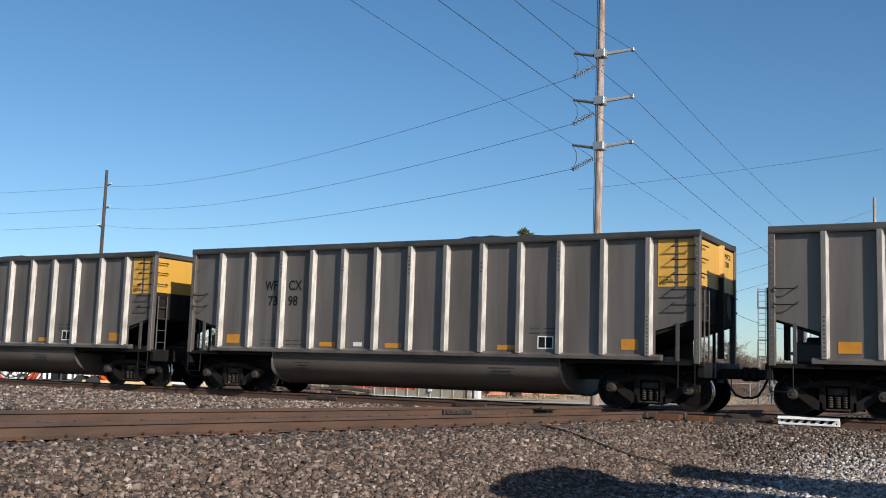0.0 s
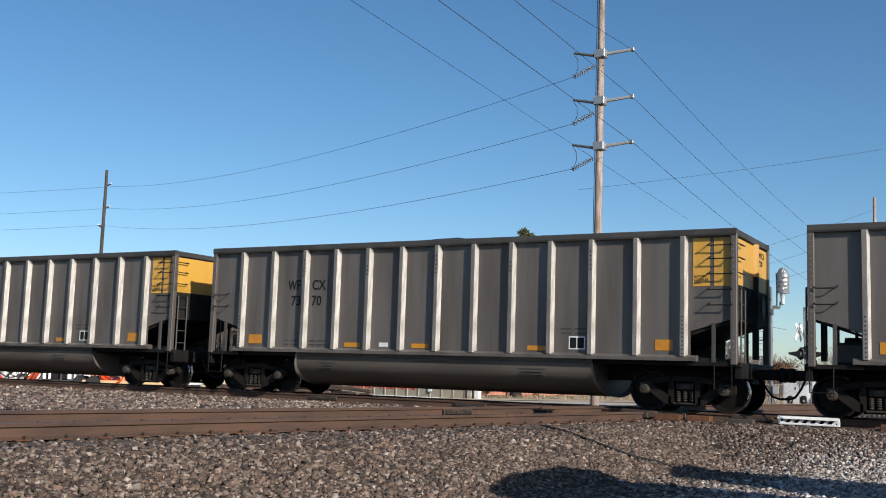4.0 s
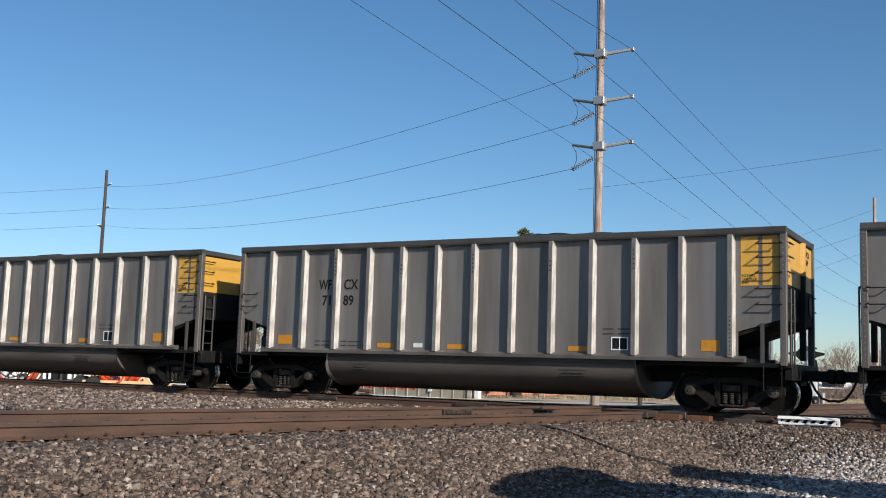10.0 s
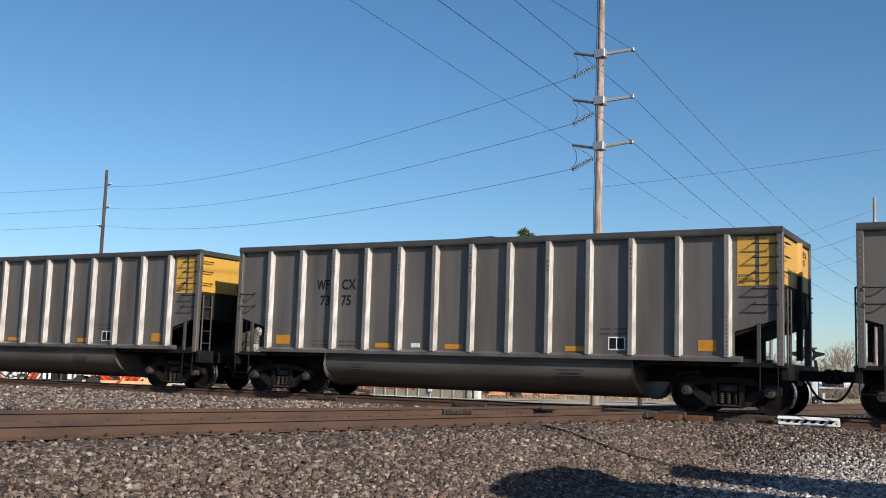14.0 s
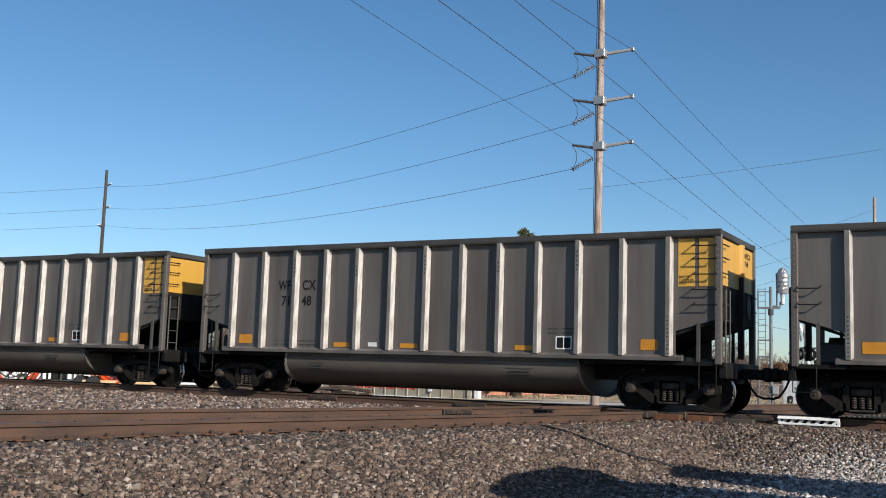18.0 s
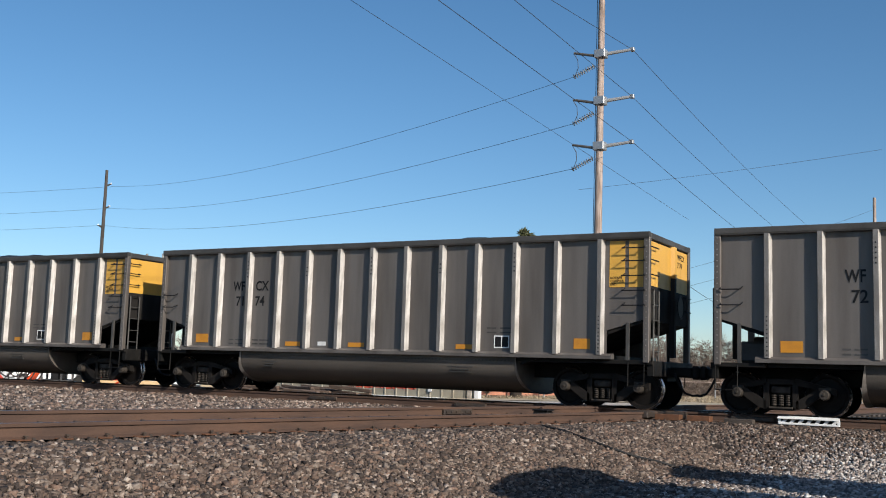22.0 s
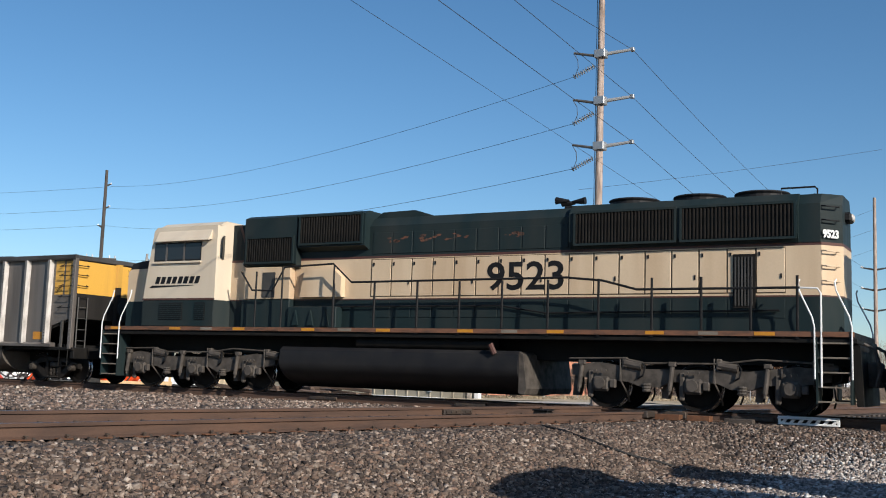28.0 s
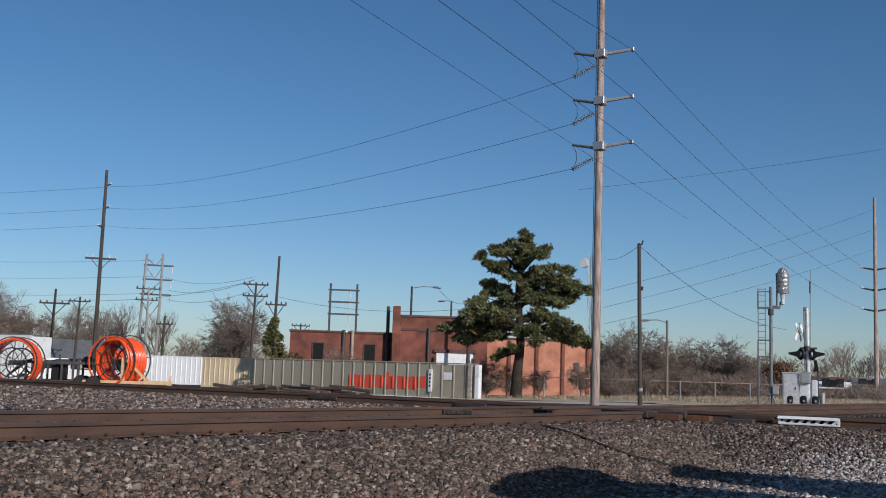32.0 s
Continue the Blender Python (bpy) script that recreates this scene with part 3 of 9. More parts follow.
def coal_car():
    """One high-sided aluminium coal gondola; the origin lies on the rail heads under its middle."""
    car = thing("coal_car", "weathered grey ribbed aluminium coal car with a yellow end", "railway wagon", group="coal cars of the train")
    rib = {}
    for sy in (-1, 1):
        y = sy * 1.48
        side = Shape()
        prof = [(-HALF, 1.95), (-6.34, 1.68), (-6.34, 1.17), (6.34, 1.17), (6.34, 1.68), (HALF, 1.95), (HALF, 3.68), (-HALF, 3.68)]
        side.prism(prof, y - 0.012, y + 0.012, "y")
        part("side_sheet", side, ALU, car)
        ch = Shape().prism([(sy * 1.47, 3.66), (sy * 1.60, 3.66), (sy * 1.615, 3.70), (sy * 1.615, 3.79), (sy * 1.59, 3.81), (sy * 1.47, 3.81)], -HALF - 0.06, HALF + 0.06, "x")
        part("top_chord", ch, ALU_DARK, car, "sooty dark top chord")
        sill = Shape().prism([(sy * 1.42, 1.06), (sy * 1.62, 1.06), (sy * 1.62, 1.13), (sy * 1.55, 1.18), (sy * 1.42, 1.18)], -6.5, 6.5, "x")
        part("side_sill", sill, ALU, car)
        # sides in the sunlit tone, outward face in the shaded one
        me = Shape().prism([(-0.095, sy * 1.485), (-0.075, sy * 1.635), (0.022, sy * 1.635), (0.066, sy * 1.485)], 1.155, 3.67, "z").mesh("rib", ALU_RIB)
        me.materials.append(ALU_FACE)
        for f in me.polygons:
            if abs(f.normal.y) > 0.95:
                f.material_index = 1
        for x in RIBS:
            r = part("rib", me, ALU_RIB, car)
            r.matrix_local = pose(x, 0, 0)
        # rivets low on some ribs and high on others
        rv = Shape()
        for j, x in enumerate(RIBS):
            if j in (0, 12):
                for i in range(10):
                    rv.box(x - 0.025 - 0.014, x - 0.025 + 0.014, sy * 1.638 - 0.006, sy * 1.638 + 0.006, 1.2 + 0.085 * i, 1.224 + 0.085 * i)
            elif j in (2, 4, 6, 8, 10):
                for i in range(5 if j % 4 else 3):
                    rv.box(x - 0.025 - 0.014, x - 0.025 + 0.014, sy * 1.638 - 0.006, sy * 1.638 + 0.006, 3.0 + 0.1 * i, 3.03 + 0.1 * i)
        if sy < 0:
            tagged(part("bolt_row", rv, INK, car), kind="stuff")
    for sx in (-1, 1):
        x = sx * HALF
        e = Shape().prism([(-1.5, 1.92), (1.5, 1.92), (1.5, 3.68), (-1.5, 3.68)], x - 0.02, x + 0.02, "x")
        part("end_sheet", e, END_SHADE, car)
        part("end_chord", Shape().box(x - 0.07, x + 0.07, -1.47, 1.47, 3.66, 3.80, 0.015), ALU_DARK, car)
        part("end_post", Shape().prism([(x, 0.10), (x + sx * 0.11, 0.16), (x + sx * 0.11, 0.30), (x, 0.36)], 1.15, 3.66, "z"), END_SHADE, car)
        if sx > 0:
            part("end_post_paint", Shape().prism([(x + 0.005, 0.09), (x + 0.115, 0.155), (x + 0.115, 0.305), (x + 0.005, 0.37)], 2.95, 3.665, "z"), YELLOW, car)
        part("slope_sheet", Shape().prism([(x, 1.90), (x, 1.96), (sx * 4.2, 0.96), (sx * 4.2, 0.90)], -1.45, 1.45, "y"), GRIME, car, "dark sloping floor sheet")
        part("platform", Shape().box(min(sx * 6.3, sx * 7.45), max(sx * 6.3, sx * 7.45), -1.55, 1.55, 0.96, 1.05, 0.01), GRIME, car)
        for sy in (-1, 1):
            part("corner_post", Shape().box(x - 0.07, x + 0.07, sy * 1.52 - 0.07, sy * 1.52 + 0.07, 1.0, 3.70, 0.012), ALU, car)
            if sy < 0:
                knob = Shape()
                for i in range(22):
                    knob.box(x - 0.013, x + 0.013, -1.600, -1.588, 1.12 + 0.118 * i, 1.145 + 0.118 * i)
                tagged(part("bolt_row", knob, ALU_FACE, car), kind="stuff")
            part("stanchion", Shape().box(sx * 6.85 - 0.035, sx * 6.85 + 0.035, sy * 1.5 - 0.03, sy * 1.5 + 0.03, 1.03, 1.85), ALU_DARK, car)
            st = Shape().pipe([(x - 0.05, sy * 1.55, 1.0), (x - 0.05, sy * 1.56, 0.5), (x - sx * 0.42, sy * 1.56, 0.5), (x - sx * 0.42, sy * 1.55, 1.0)], 0.016, 5)
            part("sill_step", st, GRIME, car)
            for z in ((3.52, 3.24, 2.92, 2.60, 2.28) if (sx > 0) == (sy < 0) else (2.60, 2.28)):
                part("grab_iron", grab(sy * 1.51, x - sx * 0.06, x - sx * 0.52, z, sy * 0.13), INK, car)
                eg = Shape().pipe([(x, sy * 1.46, z), (x + sx * 0.12, sy * 1.46, z - 0.04), (x + sx * 0.12, sy * 1.08, z - 0.04), (x, sy * 1.08, z)], 0.014, 5)
                part("grab_iron", eg, INK, car)
        cp = Shape().box(min(sx * 7.3, sx * 8.06), max(sx * 7.3, sx * 8.06), -0.11, 0.11, 0.72, 0.94, 0.03).box(sx * 8.0 - 0.1, sx * 8.0 + 0.1, -0.17, 0.17, 0.68, 0.98, 0.05)
        part("coupler", cp, GRIME, car)
        hs = Shape().pipe([(sx * 7.6, -0.45, 0.80), (sx * 7.72, -0.45, 0.55), (sx * 7.85, -0.42, 0.38), (sx * 8.0, -0.36, 0.33), (sx * 8.09, -0.3, 0.34)], 0.028, 6)
        part("air_hose", hs, INK, car)
        lad = part("end_ladder", Shape().cyl((sx * 7.42, -1.42, 1.0), (sx * 7.42, -1.42, 2.55), 0.022, 6).cyl((sx * 7.42, -1.06, 1.0), (sx * 7.42, -1.06, 2.55), 0.022, 6), ALU_DARK, car)
        for z in (1.25, 1.58, 1.91, 2.24):
            part("rung", Shape().cyl((sx * 7.42, -1.42, z), (sx * 7.42, -1.06, z), 0.016, 5), ALU_DARK, lad)
        part("end_sill", Shape().box(min(sx * 7.3, sx * 7.46), max(sx * 7.3, sx * 7.46), -1.5, 1.5, 0.72, 1.04, 0.01), GRIME, car)
    part("brake_wheel", Shape().lathe([(0.25, -0.015), (0.28, 0), (0.25, 0.015), (0.23, 0.0)], (7.50, 0.35, 2.3), "x", 18), INK, car)
    part("brake_cylinder", Shape().cyl((-6.9, 0.2, 1.45), (-6.3, 0.2, 1.45), 0.2, 14), ALU_DARK, car)
    part("brake_reservoir", Shape().box(-6.95, -6.2, -1.1, -0.5, 1.06, 1.5, 0.05), ALU_DARK, car)
    part("floor_pan", Shape().box(-6.42, 6.42, -1.41, 1.41, 0.97, 1.15), GRIME, car)
    part("centre_sill", Shape().box(-7.4, 7.4, -0.33, 0.33, 0.62, 0.96, 0.01), GRIME, car)
    # rounded tub hung between the trucks
    tub = Shape()
    prof = [(-1.46, 1.07)] + [(1.46 * math.cos(a), 0.98 - 0.74 * abs(math.sin(a)) ** 0.75) for a in np.linspace(math.pi, 2 * math.pi, 19)] + [(1.46, 1.07)]
    tub.prism(prof, -4.35, 4.05, "x")
    heads, marks = Shape(), Shape()
    for i in range(84):
        a = -4.3 + 0.1 * i
        heads.box(a - 0.013, a + 0.013, -1.49, -1.43, 0.965, 0.988)
    for a, b, w in ((-3.6, -3.1, 0.80), (-3.5, -3.2, 0.74), (-3.55, -3.25, 0.68), (2.2, 2.9, 0.80), (2.3, 2.8, 0.74), (2.25, 2.85, 0.68)):
        marks.box(a, b, -1.452 + (0.80 - w) * 0.15, -1.40, w, w + 0.022)
    tagged(part("bolt_row", heads, ALU_DARK, car), kind="stuff")
    tagged(part("stencil_lines", marks, ALU_DARK, car), kind="stuff")
    part("tub", tub, TUB, car, "dusty rounded tub under the body", True)
    for sx, x in ((-1, -4.35), (1, 4.05)):
        cap = Shape()
        vs = []
        for u, w in prof:
            vs.append((x, u * 1.005, w))
        for u, w in prof:
            vs.append((x + sx * (0.03 + 0.16 * (1.0 - w)), u * 1.02, w - 0.02))
        n = len(prof)
        cap.add(vs, [(i, i + 1, n + i + 1, n + i) for i in range(n - 1)])
        part("tub_lip", cap, ALU_FACE, car, "", True)
    # yellow rotary end and markings, on both sides
    for sy in (-1, 1):
        y = sy * 1.497
        yl = Shape().box(6.40, 6.77, y - 0.004, y + 0.004, 2.62, 3.63).box(6.86, 7.20, y - 0.004, y + 0.004, 2.62, 3.63)
        part("yellow_panel", yl, YELLOW, car)
        for x0, x1 in ((-6.0, -5.55), (5.55, 5.95)):
            part("amber_panel", Shape().box(x0, x1, y - 0.004, y + 0.004, 1.27, 1.50), AMBER, car)
        for x0 in (-2.80, -0.75, 2.45):
            part("reflector", Shape().box(x0, x0 + 0.5, y - 0.004, y + 0.004, 1.22, 1.33), AMBER, car)
        part("data_plate", Shape().box(-1.72, -1.46, y - 0.004, y + 0.004, 1.24, 1.34), WHITE, car)
        if sy > 0:
            continue
        bx = Shape()
        for a0, a1, b0, b1 in ((3.5, 3.9, 1.26, 1.285), (3.5, 3.9, 1.52, 1.545), (3.5, 3.525, 1.285, 1.52), (3.875, 3.9, 1.285, 1.52), (3.69, 3.71, 1.285, 1.52)):
            bx.box(a0, a1, y - 0.006, y + 0.006, b0, b1)
        part("stencil_frame", bx, WHITE, car)
        part("stencil_panel", Shape().box(3.52, 3.88, y - 0.004, y + 0.004, 1.28, 1.53), INK, car)
        lines = Shape()
        for i in range(2):
            for a, b in ((-4.78, -4.62), (-4.55, -4.3), (-3.95, -3.75), (-3.7, -3.38), (3.3, 3.55), (3.65, 3.95)):
                z = 1.24 + 0.1 * i + (0.36 if a > 0 else 0)
                lines.box(a, b, y - 0.003, y + 0.003, z, z + 0.03)
        tagged(part("stencil_lines", lines, ALU_DARK, car), kind="stuff")
    part("yellow_panel", Shape().box(7.322, 7.328, -1.44, 1.44, 2.66, 3.63), YELLOW, car)
    return car


def car_text(car, digits):
    """Reporting mark and number on both sides, split by a rib."""
    for text, x, z, wide in (("WF", -4.71, 2.66, 0.72), ("CX", -3.92, 2.66, 0.86), (digits[:2], -4.60, 2.26, 0.90), (digits[2:], -3.92, 2.26, 0.90)):
        me = words(text, 0.37, INK, bold=0.006, stretch=wide)
        part("lettering", me, INK, car).matrix_local = pose(x, -1.498, z * TALL)
    both = words("WFCX\n" + digits, 0.19, INK, bold=0.002)
    part("lettering", both, INK, car).matrix_local = pose(7.331, 0.62, 3.42 * TALL, 0, 0, 90)


def raised(ob, k, longer=1.0):
    """Stretches a built thing upward by k and in length, but for its wheels."""
    done = set()
    for o in ob.children_recursive:
        if "wheelset" in o.name:
            continue
        o.location.z *= k
        o.location.x *= longer
        if o.data.name not in done:
            done.add(o.data.name)
            o.data.transform(Matrix.Diagonal((longer, 1, k, 1)))


TALL = 1.045
CAR0 = -14.92           # middle of the first full car at the start
LAST = 27
proto = coal_car()
for sx in (-1, 1):
    car_truck_parts(car_truck(proto, sx * 6.09))
for text, z in (("ROTARY", 2.80), ("COUPLER", 2.73), ("END", 2.66)):
    part("lettering", words(text, 0.075, INK), INK, proto).matrix_local = pose(6.42, -1.503, z)
raised(proto, TALL)
cars = {}
NUMBERS = "7281 7398 7310 7343 7405 7370 7227 7192 7061 7399 7250 7189 7150 7163 7096 7375 7042 7305 7323 7148 7423 7269 7147 7174 7204 7076 7266 7118 7271".split()


def load_mesh(seed):
    """Heaped coal that stands a little over the top chords."""
    r = random.Random(seed)
    ys, xs = np.linspace(-1.44, 1.44, 9), np.linspace(-7.2, 7.2, 60)
    ph = [r.uniform(0, 6) for _ in range(4)]
    vs = []
    for a in xs:
        hump = 0.26 + 0.13 * math.sin(a * 0.55 + ph[0]) + 0.08 * math.sin(a * 1.3 + ph[1]) + 0.04 * math.sin(a * 3.1 + ph[2])
        for b in ys:
            crown = max(0.0, 1 - (b / 1.44) ** 2) * max(0.1, hump) * min(1, (7.25 - abs(a)) / 2.2)
            vs.append((a, b, 3.62 * TALL + crown + r.uniform(-0.025, 0.025)))
    ld = Shape().add(vs, [(i * 9 + j, (i + 1) * 9 + j, (i + 1) * 9 + j + 1, i * 9 + j + 1) for i in range(59) for j in range(8)])
    return ld.mesh("coal_load", COAL)


loads = [load_mesh(q) for q in range(5)]
for k in range(-1, LAST + 1):
    c = proto if k == -1 else copy_thing(proto, pose(CAR0 + k * CAR, 0, 0))
    c.matrix_basis = pose(CAR0 + k * CAR, 0, 0)
    cars[k] = c
clean = {}
for k in (8, 9, 10, 11):
    for o in cars[k].children:
        if o.name.startswith("side_sheet"):
            if o.data.name not in clean:
                clean[o.data.name] = o.data.copy()
                clean[o.data.name].materials[0] = ALU_CLEAN
            o.data = clean[o.data.name]
    tagged(cars[k], "cleaner pale grey ribbed aluminium coal car with a yellow end")
for k, c in cars.items():
    car_text(c, NUMBERS[k + 1])
    part("coal_load", loads[(k * 3 + 1) % 5], COAL, c, "heaped black coal")
# odd marks: a white patch behind one number, a pale patch on one tub
part("white_patch", Shape().box(-3.97, -3.42, -1.497, -1.4945, 2.3, 3.15), WHITE, cars[19], "white painted patch behind the number")
part("pale_patch", Shape().box(0.1, 0.75, -1.47, -1.43, 0.62, 0.86), WHITE, cars[12], "pale scraped patch on the tub")


def scribble(car, seed, spots):
    """Faint unreadable spray scrawls: loops and slashes at (x, z, length, height)."""
    r = random.Random(seed)
    for x, z, ln, h in spots:
        sh = Shape()
        n = max(4, int(ln / 0.14))
        for i in range(n):
            a = x + ln * i / n + r.uniform(-0.05, 0.05)
            if r.random() < 0.2:
                continue
            pts = [(a + 0.05 * math.cos(q) * r.uniform(0.7, 1.3), -1.4955 if z > 1.1 else -1.462, z + h * (0.5 + 0.5 * math.sin(q * r.uniform(0.8, 1.1)))) for q in np.linspace(r.uniform(0, 3), r.uniform(4, 8), 7)]
            for p, q in zip(pts, pts[1:]):
                d = 0.010
                sh.add([(p[0] - d, p[1], p[2]), (p[0] + d, p[1], p[2]), (q[0] + d, q[1], q[2]), (q[0] - d, q[1], q[2])], [(0, 1, 2, 3)])
        tagged(part("scrawl", sh, SCRAWL, car, "faint dark spray-painted scrawl"), kind="stuff")


SCRAWL = surface("faded_spray_paint", (0.055, 0.050, 0.047), (0.085, 0.076, 0.068), 0.7, 0.0, 5.0, (0.4, 0.7), 40, 0.02)
scribble(cars[12], 9, [(-1.6, 0.72, 1.2, 0.16), (1.0, 0.70, 1.5, 0.18), (2.7, 0.74, 0.9, 0.14)])
scribble(cars[12], 4, [(-0.95, 1.42, 0.7, 0.18), (0.12, 1.55, 0.75, 0.2), (1.2, 1.35, 0.9, 0.18), (2.3, 1.3, 0.6, 0.2), (4.25, 1.3, 0.8, 0.26)])


# ---- the two locomotives at the end of the train ----
GREEN = surface("dark_green_paint", (0.0115, 0.0215, 0.0235), (0.026, 0.031, 0.030), 0.55, 0.0, 1.5, (0.4, 0.8), 30, 0.015, STREAK)
CREAM = surface("aged_cream_paint", (0.60, 0.46, 0.315), (0.43, 0.295, 0.18), 0.55, 0.0, 1.1, (0.42, 0.80), 30, 0.012, STREAK)
CAB_CREAM = surface("washed_cream_paint", (0.61, 0.52, 0.405), (0.48, 0.385, 0.285), 0.5, 0.0, 0.9, (0.45, 0.85), 30, 0.012, STREAK)
VENT = surface("brown_vent_mesh", (0.060, 0.030, 0.018), (0.030, 0.019, 0.014), 0.8, 0.0, 3.0, (0.4, 0.7), 60, 0.15)
MAROON = surface("maroon_stripe", (0.085, 0.032, 0.024), (0.045, 0.026, 0.022), 0.6, 0.0, 2.0, (0.4, 0.8), 40, 0.05)
SILL_RED = surface("rusty_red_sill", (0.17, 0.075, 0.040), (0.06, 0.038, 0.028), 0.7, 0.0, 3.0, (0.4, 0.75), 40, 0.1, (1, 1, 3))
ORANGE = surface("orange_engine_paint", (0.62, 0.102, 0.021), (0.30, 0.052, 0.018), 0.5, 0.0, 1.3, (0.44, 0.84), 30, 0.012, STREAK)
GOLD = surface("gold_stripe_paint", (0.48, 0.275, 0.06), (0.35, 0.20, 0.05), 0.55, 0.0, 1.6, (0.45, 0.8), 30, 0.05, STREAK)
BLACK = surface("black_engine_paint", (0.013, 0.013, 0.015), (0.024, 0.023, 0.023), 0.6, 0.0, 2.0, (0.4, 0.8), 40, 0.05)
TAN = surface("dust_tan_steel", (0.215, 0.182, 0.145), (0.13, 0.108, 0.085), 0.8, 0.05, 2.0, (0.4, 0.75), 40, 0.15)
TAN_TANK = surface("dusty_grey_tank_paint", (0.29, 0.255, 0.21), (0.18, 0.155, 0.125), 0.5, 0.2, 2.0, (0.4, 0.75), 40, 0.05)
FRAME = surface("brown_dusty_frame", (0.105, 0.080, 0.06), (0.05, 0.039, 0.032), 0.85, 0.05, 3.0, (0.4, 0.75), 40, 0.2)
TRUCK_DUST = surface("dusty_black_truck", (0.085, 0.071, 0.060), (0.028, 0.024, 0.021), 0.8, 0.1, 4.0, (0.4, 0.75), 50, 0.2)
RUST = surface("rust_bloom", (0.13, 0.050, 0.028), (0.05, 0.035, 0.03), 0.85, 0.0, 9.0, (0.4, 0.65), 60, 0.1)
# dark sheet behind the doors; the shade of their gaps is in the colour
SEAM = surface("dirty_door_gap", (0.15, 0.11, 0.07), (0.06, 0.045, 0.032), 0.9, 0.0, 4.0, (0.4, 0.7), 40, 0.05)
SMOKED = surface("dark_window_glass", (0.015, 0.018, 0.022), (0.02, 0.022, 0.025), 0.12, 0.0, 2.0, (0.4, 0.8), 10, 0.0)
LAMP = glow("headlight_glow", (1.0, 0.95, 0.85), 6.0)


chance = random.Random(21)


